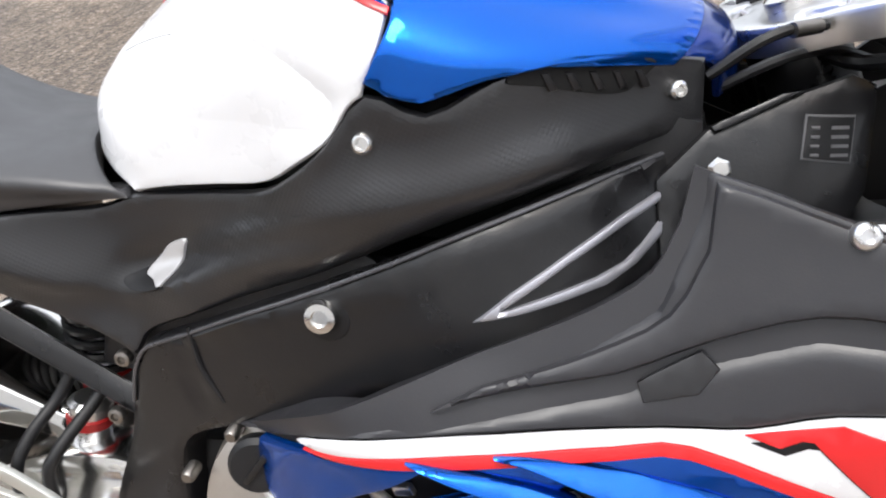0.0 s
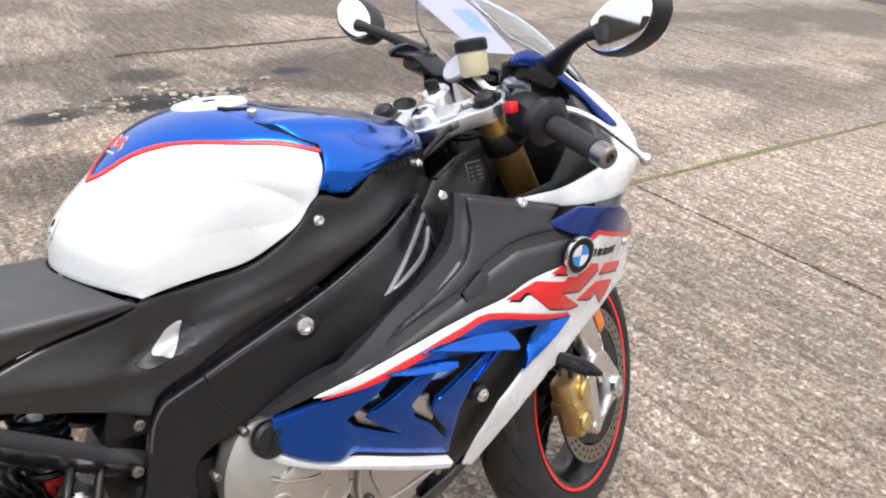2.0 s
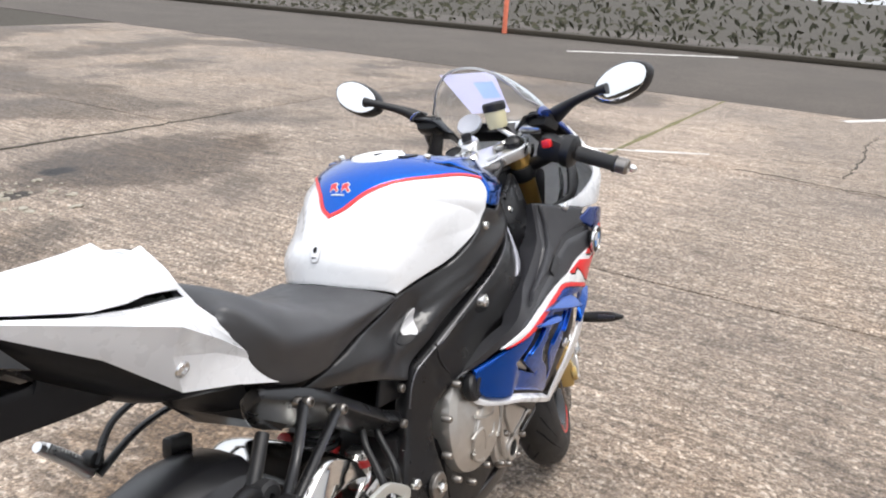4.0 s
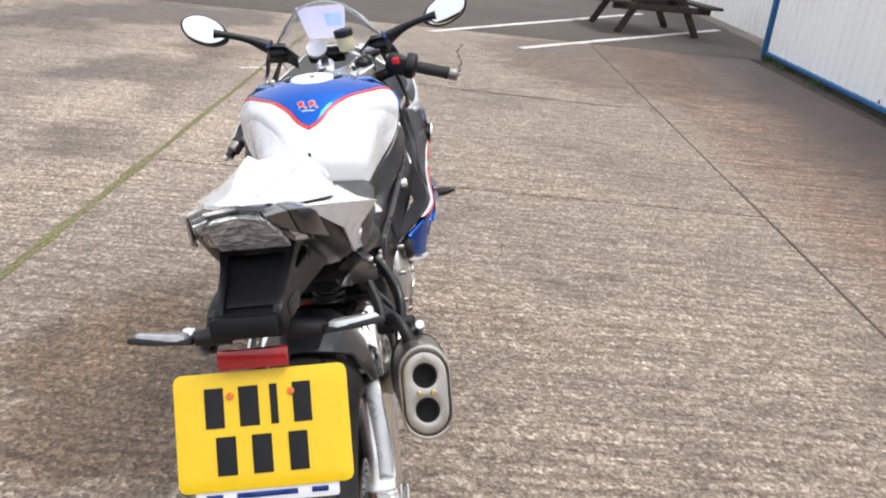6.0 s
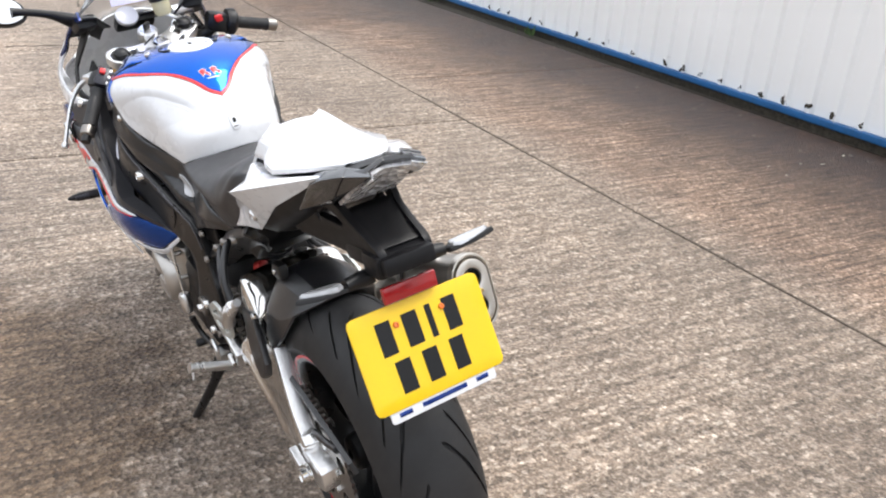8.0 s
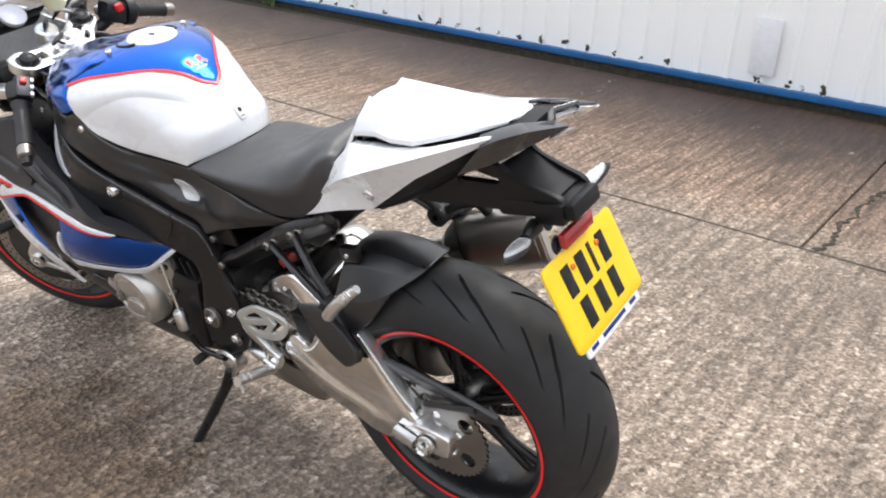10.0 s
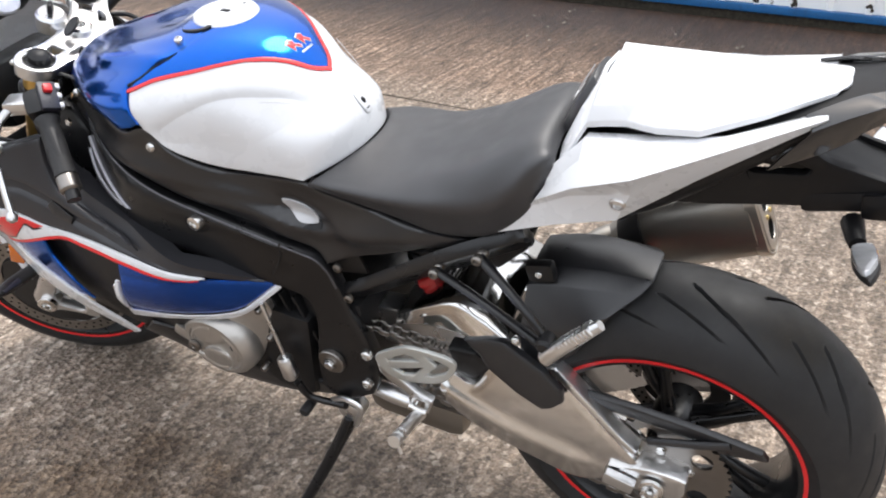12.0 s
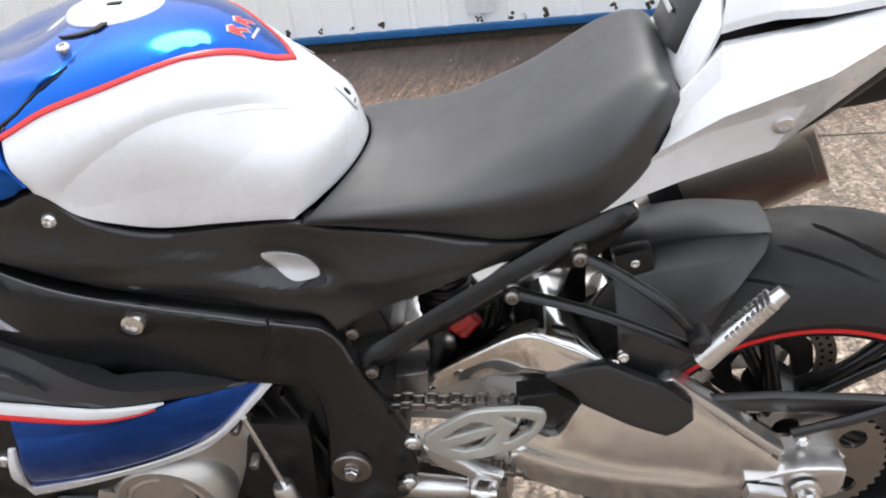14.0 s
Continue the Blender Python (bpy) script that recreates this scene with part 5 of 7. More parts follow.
    part("lens", tube([(1.178, s * .275, .531), (1.176, s * .312, .534)], [.008, .004], 10), SLATE, stem)


BLUE_FLAT = surface("light_blue_enamel", (0.03, 0.25, 0.65), 0.3, 0, 0.5, 0.02, None)
pair(fairing)

# belly panel and engine
belly = skin([
    [(1.10, .10, .33), (1.0, .13, .30), (.86, .14, .268), (.72, .13, .262), (.60, .11, .27)],
    [(1.11, .09, .31), (1.0, .09, .262), (.86, .10, .235), (.72, .10, .235), (.60, .09, .25)],
    [(1.115, 0, .30), (1.0, 0, .235), (.86, 0, .205), (.72, 0, .21), (.60, 0, .24)],
][::-1], 0.6)
part("belly_pan", sheet([(0, -1), (0, 1), (1, 1), (1, -1)], belly, 0, .006, .003, .03, scale=(.5, .25)), PLASTIC, bike, "black plastic belly pan")
for s in (1, -1):
    brow = [(1.0, .385), (.955, .43), (.90, .40), (.80, .33), (.70, .31), (.60, .32)] if s > 0 else [(1.02, .360), (.975, .338), (.934, .318), (.81, .302), (.70, .288), (.60, .30)]
    part("belly_side", sheet([(1.115, .345), (1.05, .356), *brow, (.60, .262), (.72, .255), (.86, .262), (1.0, .29), (1.10, .315)], lateral([(1.1, .32, .11), (1.0, .3, .135), (.86, .27, .145), (.72, .26, .135), (.6, .27, .115), (1.0, .385, .19), (.9, .40, .18), (.75, .31, .15)], s), 0, .006, .004, .016), PLASTIC, bike)
engine = part("engine", block((.34, .30, .22), pose(.80, 0, .40, 0, -8, 0), .03), BLACK, bike, "dark engine block with warm grey covers")
part("cylinder_head", block((.20, .34, .18), pose(.92, 0, .55, 0, 28, 0), .03), BLACK, engine)
part("gearbox", block((.20, .24, .20), pose(.62, 0, .43), .03), BLACK, engine)
part("radiator", block((.03, .36, .30), pose(1.10, 0, .50, 0, -14, 0), .01), BLACK, engine)
part("air_box", block((.36, .24, .13), pose(.86, 0, .80, 0, 4, 0), .03), BLACK, bike)
part("throttle_body", block((.16, .28, .12), pose(.78, 0, .68), .03), BLACK, bike)


# right: clutch cover and water pump
clutch = part("clutch_cover", sheet(rounded([(.700, .590), (.657, .576), (.626, .530), (.617, .475), (.632, .420), (.670, .382), (.730, .362), (.780, .368), (.812, .402), (.822, .452), (.808, .50), (.772, .540), (.742, .570)], 4), lateral([(.6, .5, .165), (.7, .48, .192), (.8, .45, .178), (.7, .58, .17), (.7, .38, .172)], -1), -.004, .05, .018, .010), CAST, engine, "round cast clutch cover")
fz = lateral([(.6, .5, .165), (.7, .48, .192), (.8, .45, .178), (.7, .58, .17), (.7, .38, .172)], -1)
plateau = [(.742 + .066 * math.cos(t), .448 + .066 * math.sin(t)) for t in np.linspace(0, 6.283, 36, endpoint=False)]
part("cover_plateau", sheet(plateau, fz, .0028, .008, .0035, .009), CAST, clutch)
for g in ([(.684, .503), (.703, .492), (.723, .485), (.745, .478), (.761, .478), (.768, .498)], [(.668, .463), (.690, .474), (.704, .470), (.718, .445), (.726, .416)], [(.738, .437), (.752, .431), (.762, .435), (.770, .451)], [(.676, .430), (.682, .416), (.700, .402), (.726, .392)], [(.788, .408), (.803, .420), (.811, .438)]):
    line = fz(np.array(arc(g, 3))[:, 0], np.array(arc(g, 3))[:, 1])
    part("cover_emboss", tube(line + np.array((0, -.0020, 0)), .0034, 8, 1), CAST, clutch)
part("oil_filler", lathe([(.024, 0), (.026, .004), (.026, .014), (.022, .019), (0, .019)], (.690, -.176, .558), (.1, -1, .15), 24), BLACK, clutch, "black screw-in oil filler plug")
part("filler_grip", block((.006, .006, .036), pose(.692, -.196, .561, 0, 35, 0), .002), BLACK, clutch)
for t in np.linspace(0.3, 6.2, 10, endpoint=False):
    x, z = .718 + .114 * math.cos(t), .474 + .116 * math.sin(t)
    part("cover_screw", lathe([(.0068, -.012), (.0068, .004), (.0045, .007), (0, .007)], (x, -.170, z), (0, -1, 0), 10), DISC, clutch)
pz = lateral([(.80, .40, .165), (.87, .40, .174), (.95, .38, .168), (.87, .33, .170), (.87, .47, .172)], -1)
pump = part("water_pump", sheet(rounded([(.825, .490), (.90, .450), (.972, .405), (.978, .374), (.935, .357), (.936, .335), (.908, .304), (.850, .303), (.815, .326), (.808, .385)], 2), pz, -.004, .05, .005, .010), CAST, engine, "cast water pump cover")
part("pump_face", sheet(rounded([(.850, .455), (.955, .395), (.960, .385), (.895, .372), (.862, .380)], 2), pz, .0035, .008, .003, .009), CAST, pump)
for g in ([(.963, .384), (.915, .378), (.871, .373)], [(.838, .470), (.826, .420), (.828, .372), (.836, .335)]):
    part("pump_rib", tube(pz(np.array(g)[:, 0], np.array(g)[:, 1]) + np.array((0, -.003, 0)), .0050, 8), CAST, pump)
port_ring = [(.876 + .028 * math.cos(t), .337 + .028 * math.sin(t)) for t in np.linspace(0, 6.283, 24, endpoint=False)]
part("pump_flange", sheet(port_ring, pz, .004, .010, .004, .008, holes=[scaled(port_ring, .62, (.876, .337))]), CAST, pump)
part("pump_port", sheet(scaled(port_ring, .62, (.876, .337)), pz, .0015, .004, .0005, .008), HOLE, pump)
for x, z in ((.972, .377), (.929, .342), (.897, .311), (.850, .313), (.820, .330), (.845, .452), (.842, .388)):
    part("cover_screw", lathe([(.0068, -.01), (.0068, .006), (.0045, .009), (0, .009)], (x, float(pz(np.array([x]), np.array([z]))[0][1]), z), (0, -1, 0), 10), DISC, pump)
# left: alternator cover with its flat face
alt = part("alternator_cover", lathe([(.078, -.06), (.080, -.01), (.076, .010), (.066, .020), (.058, .0205), (.056, .017), (.02, .016), (0, .016)], (.815, .178, .405), (.02, 1, -.04), 48), CAST, engine, "round warm-grey alternator cover")
for a0 in (.3, 2.2, 4.3):
    part("cover_rib", tube([(.815 + .050 * math.cos(a0 + k * .45), .1955, .405 + .050 * math.sin(a0 + k * .45)) for k in range(4)], .005, 8), CAST, alt)
part("cover_hump", block((.055, .03, .040), pose(.858, .176, .440, 0, -30, 0), .010), CAST, alt)
part("cover_lug", block((.05, .03, .03), pose(.888, .180, .412, 0, -25, 0), .008), CAST, alt)
alt_face = lateral([(.74, .40, .192), (.82, .40, .199), (.89, .41, .194), (.82, .47, .193), (.82, .34, .196)], 1)
part("cover_lobe", sheet(rounded([(.772, .452), (.812, .474), (.852, .462), (.862, .430), (.838, .412), (.796, .418)], 4), alt_face, .004, .016, .006, .008), CAST, alt)
part("cover_lobe", sheet(rounded([(.790, .394), (.826, .402), (.850, .384), (.842, .356), (.808, .346), (.786, .366)], 4), alt_face, .002, .014, .005, .008), CAST, alt)
part("cover_slot", sheet([(.757, .415), (.778, .420), (.776, .409), (.758, .404)], alt_face, .002, .006, .001, .008), HOLE, alt)
part("timing_plug", lathe([(.013, 0), (.013, .004), (.010, .006), (.005, .006), (.004, .003), (0, .003)], (.868, .196, .392), (0, 1, 0), 18), DISC, alt)
part("cover_shoulder", sheet(rounded([(.78, .475), (.73, .52), (.70, .515), (.695, .48), (.712, .43), (.745, .36), (.77, .345), (.76, .42)], 3), lateral([(.7, .5, .15), (.76, .46, .172), (.75, .36, .16)], 1), 0, .05, .01, .012), CAST, engine)
for x, z in ((.888, .46), (.905, .37), (.74, .345), (.708, .505), (.70, .44), (.735, .525)):
    part("cover_screw", lathe([(.0068, -.012), (.0068, .005), (.0045, .008), (0, .008)], (x, .165, z), (0, 1, 0), 10), DISC, engine)
for s in (1, -1):
    for k in range(4):
        part("engine_rib", block((.006, .02, .14), pose(.63 + .028 * k, s * .125, .46, 0, 18, 0), .002), BLACK, engine)
    part("coolant_hose", tube([(1.08, s * .13, .62), (1.0, s * .16, .60), (.93, s * .15, .56), (.90, s * .13, .50)], .017, 12), BLACK, engine)
    part("cable", tube([(.62, s * .10, .62), (.58, s * .115, .56), (.56, s * .12, .48), (.60, s * .13, .36)], .006, 8), BLACK, engine)

# tail
cowl_rows = [
    [(.131, 0, .968), (.085, 0, .963), (-.004, 0, .970), (-.150, 0, .989)],
    [(.129, .026, .970), (.082, .026, .965), (-.004, .022, .972), (-.150, .010, .990)],
    [(.126, .044, .982), (.078, .050, .978), (-.004, .042, .981), (-.150, .018, .991)],
    [(.133, .074, .951), (.078, .072, .959), (-.004, .060, .971), (-.146, .026, .989)],
    [(.137, .084, .932), (.087, .084, .941), (-.004, .103, .953), (-.140, .034, .986)],
    [(.138, .084, .923), (.087, .084, .932), (-.004, .104, .944), (-.138, .034, .979)],
]
hump = part("seat_cowl", plates(cowl_rows, .006, True, 2, .0016), WHITE, bike, "gloss white creased single-seat cowl", angle=22)
part("cowl_front", plates([[(.137, 0, .972), (.160, 0, .930), (.180, 0, .880)], [(.133, .045, .970), (.155, .055, .930), (.178, .060, .878)], [(.138, .082, .930), (.150, .088, .908), (.172, .094, .870)]], .006), WHITE, hump, angle=22)
pad = part("back_pad", plates([[(.147, 0, .970), (.163, 0, .945), (.184, 0, .902)], [(.145, .030, .968), (.161, .036, .943), (.183, .040, .899)], [(.136, .040, .960), (.152, .048, .936), (.172, .053, .892)]], .018, True, 1, .003), PLASTIC, hump, "black ribbed back pad with worn print")
print_at = flat_at((.1635, 0, .945), (0, 1, 0), (.45, 0, -.9))
print_at.outward = lambda q: np.array([.9, 0, .45]) + 0 * q
for k, b in enumerate((-.022, -.009, .004, .017)):
    part("pad_print", sheet([(b, -.012), (b + .004, .006), (b + .009, .004), (b + .008, -.010), (b + .004, -.004)], print_at, .0022, .002, .0003, .01), SILVER, pad)
part("pad_print", sheet([(-.020, .018), (.022, .018), (.022, .023), (-.020, .023)], print_at, .0022, .002, .0003, .01), SILVER, pad)


def tail_side(s):
    rows = [
        [(.172, .082, .872), (.135, .078, .914), (.060, .080, .924), (-.030, .080, .938), (-.128, .050, .970)],
        [(.180, .100, .868), (.137, .094, .914), (.060, .102, .927), (-.030, .100, .947), (-.133, .070, .977)],
        [(.186, .110, .842), (.140, .106, .888), (.063, .132, .917), (-.020, .116, .943), (-.133, .076, .977)],
        [(.198, .118, .822), (.141, .132, .862), (.061, .162, .909), (-.004, .138, .932), (-.134, .082, .976)],
        [(.208, .113, .806), (.150, .116, .838), (.066, .132, .868), (-.004, .127, .914), (-.134, .081, .973)],
        [(.262, .114, .749), (.173, .115, .784), (.087, .114, .811), (-.010, .112, .892), (-.134, .079, .970)],
    ]
    t = part("tail_panel", plates([flip(r, s) for r in rows], .006, False, 1, .0022), WHITE, bike, "gloss white creased tail panel", angle=22)
    part("tail_screw", bolt((.083, s * .1225, .845), (0, s, -.35), .011, .006), ALLOY, t)


pair(tail_side)
UNDER = skin([
    [(.19, 0, .86), (.08, 0, .918), (-.05, 0, .960), (-.13, 0, .984), (-.185, 0, .996)],
    [(.19, .07, .86), (.08, .09, .910), (-.05, .076, .946), (-.13, .058, .974), (-.185, .036, .994)],
    [(.19, .10, .83), (.08, .112, .875), (-.05, .098, .930), (-.12, .078, .962), (-.165, .050, .975)],
    [(.19, .105, .78), (.07, .108, .825), (-.04, .092, .890), (-.10, .074, .930), (-.150, .048, .955)],
    [(.19, .06, .76), (.07, .07, .80), (-.04, .06, .87), (-.085, .05, .910), (-.130, .03, .940)],
    [(.19, 0, .755), (.07, 0, .795), (-.04, 0, .865), (-.085, 0, .907), (-.130, 0, .940)],
], .88)
tail = part("tail_body", sheet([(0, -1), (0, 1), (1, 1), (1, -1)], UNDER, 0, .004, 0, .012, scale=(.42, .2)), TAILPLASTIC, bike, "black plastic tail underbody")
lamp = part("tail_lamp", plates([
    [(-.200, 0, 1.000), (-.161, 0, .958), (-.121, 0, .918)],
    [(-.222, .040, 1.001), (-.172, .047, .958), (-.119, .050, .918)],
    [(-.150, .070, .978), (-.128, .074, .945), (-.084, .076, .908)],
], .008, True, 2, .0012), LAMPHOUSING, tail, "dark glossy tail lamp housing", angle=20)
HOUSE = np.array([[(-.200, 0, 1.000), (-.161, 0, .958), (-.121, 0, .918)], [(-.222, .040, 1.001), (-.172, .047, .958), (-.119, .050, .918)], [(-.150, .070, .978), (-.128, .074, .945), (-.084, .076, .908)]])


def on_lamp(a, b, lift=.003):
    """A place on the housing: a down its face, b outward."""
    i, j = min(int(b * 2), 1), min(int(a * 2), 1)
    f, g = b * 2 - i, a * 2 - j
    r = HOUSE[i] * (1 - f) + HOUSE[i + 1] * f
    return tuple(r[j] * (1 - g) + r[j + 1] * g + np.array((-.8, .2 * (b > .5), .6)) * lift)


lens = part("lens", plates([[on_lamp(a, b) for a in (.10, .34, .62, .80, .97)] for b in (0, .16, .32, .485)], .006, True, 1, .0008), TAILLENS, lamp, "clear faceted lens", angle=18)
part("lens_tip", plates([[on_lamp(a0, b), on_lamp(a1, b)] for b, a0, a1 in ((.49, .42, .97), (.66, .60, .97), (.88, .84, .96))], .005, False, 1, .0008), TAILLENS, lens, angle=18)
part("lens_tip", plates([[(x, -y, z) for x, y, z in (on_lamp(a0, b), on_lamp(a1, b))] for b, a0, a1 in ((.49, .42, .97), (.66, .60, .97), (.88, .84, .96))], .005, False, 1, .0008), TAILLENS, lens, angle=18)
for q in (1, -1):
    part("lens_corner", plates([[(-.222, q * .033, .999), (-.2485, q * .0445, 1.002)], [(-.210, q * .036, .980), (-.214, q * .0475, .978)]], .003, False, 1, .0006), TAILLENS, lens, angle=18)
for a in (.30, .70):
    for q in (1, -1):
        part("lamp_rib", tube([[x, q * y, z] for x, y, z in (on_lamp(a, .02, .005), on_lamp(a, .24, .005), on_lamp(a, .46, .005))], .0022, 6, 1), CHROME, lens)
for s in (1, -1):
    part("lamp_shroud", plates([flip(r, s) for r in (
        [(-.168, .046, .995), (-.14, .058, .986), (-.110, .072, .973)],
        [(-.196, .065, .994), (-.154, .082, .980), (-.120, .090, .962)],
        [(-.166, .072, .950), (-.132, .086, .932), (-.080, .098, .908)])], .006, False, 2, .0015), LAMPHOUSING, lamp, angle=22)
    part("lens_wing", plates([flip(r, s) for r in (
        [(-.215, .034, 1.003), (-.165, .046, .993)],
        [(-.246, .045, 1.005), (-.192, .064, .992)],
        [(-.200, .054, .972), (-.162, .070, .950)])], .006, False, 1, .001), LAMPHOUSING, lamp, "dark glossy lamp wing", angle=20)

# number plate hanger
hanger_line = [(.095, .793), (.085, .835), (.01, .848), (-.035, .880), (-.085, .918), (-.125, .916), (-.146, .903), (-.19, .890), (-.235, .876), (-.238, .846), (-.19, .838), (-.10, .830), (-.01, .826), (.037, .828), (.06, .812)]
hole = [(-.058, .880), (-.085, .900), (-.104, .899), (-.128, .887), (-.120, .881)]
hanger = part("plate_hanger", block((.055, .10, .038), pose(-.215, .004, .852, 0, 8, 0), .010), TAILPLASTIC, bike, "black plastic plate hanger")
for s in (1, -1):
    wing = lateral([(.08, .80, .088), (-.05, .85, .062), (-.13, .88, .050), (-.235, .85, .044), (-.1, .82, .05)], s)
    part("hanger_arm", sheet(rounded(hanger_line, 3), wing, 0, .013, .005, .010, holes=[hole]), TAILPLASTIC, hanger)
part("hanger_lid", plates([
    [(-.118, 0, .906), (-.150, 0, .900), (-.185, 0, .886), (-.222, 0, .876)],
    [(-.122, .024, .908), (-.152, .024, .900), (-.186, .023, .886), (-.222, .022, .876)],
    [(-.128, .047, .909), (-.155, .045, .897), (-.188, .044, .884), (-.222, .042, .874)],
], .006, True, 2, .002), TAILPLASTIC, hanger)
part("hanger_web", block((.09, .10, .03), pose(-.165, 0, .848, 0, 12, 0), .010), TAILPLASTIC, hanger)
part("plate_lamp", block((.035, .085, .028), pose(-.240, .004, .858, 0, 15, 0), .006), TAILPLASTIC, hanger)
part("red_reflector", block((.012, .092, .026), pose(-.238, .004, .808, 0, 14, 0), .003), LENS_RED, hanger, "red rear reflector")
P0, E1, E2 = (-.236, 0, .789), (0, -1, 0), (-.072, 0, -.137)
plate_at = flat_at(P0, (0, 1, 0), E2)
rect = lambda x0, x1, y0, y1, r: [(x0 + r, y0), (x1 - r, y0), (x1 - .3 * r, y0 + .3 * r), (x1, y0 + r), (x1, y1 - r), (x1 - .3 * r, y1 - .3 * r), (x1 - r, y1), (x0 + r, y1), (x0 + .3 * r, y1 - .3 * r), (x0, y1 - r), (x0, y0 + r), (x0 + .3 * r, y0 + .3 * r)]
plate_at.outward = lambda q: np.array([-.137, 0, .072]) + 0 * q
plate = part("number_plate", sheet(rect(-.1145, .1145, 0, .154, .010), plate_at, 0, .004, .0008, .02), YELLOW, bike, "yellow number plate with dark bars")
for y0, y1, spans in ((.020, .072, ((-.074, -.049), (-.029, -.003), (.012, .022), (.042, .066))), (.084, .134, ((-.062, -.036), (-.015, .011), (.033, .058)))):
    for a, b in spans:
        part("plate_bar", sheet([(-b, y0), (-a, y0), (-a, y1), (-b, y1)], plate_at, .0012, .002, .0003, .03), INK, plate)
strip = part("plate_strip", sheet(rect(-.094, .094, .150, .172, .004), plate_at, -.003, .004, .0008, .03), WHITE, plate, "white strip under the plate")
for a, b in ((-.080, -.058), (-.040, .040), (.058, .080)):
    part("strip_bar", sheet([(a, .158), (b, .158), (b, .165), (a, .165)], plate_at, -.0022, .001, .0002, .03), NAVY, strip)
for s in (1, -1):
    part("plate_screw", bolt((-.2515, s * .04, .7615), (-.137, 0, .072), .005, .003), AMBER, plate)


def rear_signal(s):
    arm = part("turn_signal", tube([(-.185, s * .040, .818), (-.190, s * .070, .820), (-.194, s * .088, .821)], [.014, .012, .010], 12), BLACK, bike, "black rear turn signal with clear lens")
    lens_at = flat_at((-.198, s * .088, .826), (-.12, s, .16), (-.9, -s * .1, .25))
    lens_at.outward = lambda q: np.array([-.3, 0, 1.0]) + 0 * q
    part("signal_body", sheet(rounded([(0, -.010), (.012, -.014), (.05, -.014), (.080, -.004), (.082, .003), (.05, .014), (.012, .013), (0, .009)], 3), lens_at, -.001, .008, .003, .006), BLACK, arm)
    part("lens", sheet(rounded([(.010, -.012), (.048, -.0125), (.077, -.003), (.048, .0125), (.010, .011)], 3), lens_at, .005, .011, .005, .004), LAMP, arm)


pair(rear_signal)


# wheels
def tyre_mesh(R, W, rim, pitch, lean):
    """Tyre carcass with the tread cuts sunk into it."""
    groove = cuts(pitch)
    prof_t = np.linspace(-1, 1, 67)
    n = 600
    half = W / 2
    rows = []
    for t in prof_t:
        ang = t * math.radians(78)
        y = half * math.sin(ang) / math.sin(math.radians(78))
        k = (math.cos(ang) - math.cos(math.radians(78))) / (1 - math.cos(math.radians(78)))
        rows.append((y, rim + .022 + (R - rim - .022) * k ** 0.92))
    th = np.linspace(0, 2 * math.pi, n, endpoint=False)
    bm = bmesh.new()
    grid = []
    for (y, r), t in zip(rows, prof_t):
        ring = []
        turn = lean * abs(t) ** 1.5
        for a in th:
            q = r - groove(a, t)
            ring.append(bm.verts.new((math.cos(a + turn) * q, y, math.sin(a + turn) * q)))
        grid.append(ring)
    inner = []
    for y, r in ((half * .86, rim + .002), (half * .80, rim - .006), (-half * .80, rim - .006), (-half * .86, rim + .002)):
        inner.append([bm.verts.new((math.cos(a + lean) * r, y, math.sin(a + lean) * r)) for a in th])
    seq = grid + inner
    for a, b in zip(seq, seq[1:] + seq[:1]):
        for k in range(n):
            bm.faces.new([a[k], a[(k + 1) % n], b[(k + 1) % n], b[k]])
    return bm


def cuts(pitch):
    """Tread grooves along the tyre's own sheared lines: one long and one short a pitch, staggered on the two halves."""
    def groove(a, t):
        d = 0.0
        s = abs(t)
        u = (a / (2 * math.pi) * pitch + (0.0 if t > 0 else 0.5)) % 1
        if 0.07 < s < 0.66:
            w = 0.012 + 0.022 * math.sin((s - .07) / .59 * math.pi)
            if abs(u - .5) < w:
                d = .007
        if 0.30 < s < 0.62 and abs(u - .08) < .022:
            d = .006
        return d
    return groove


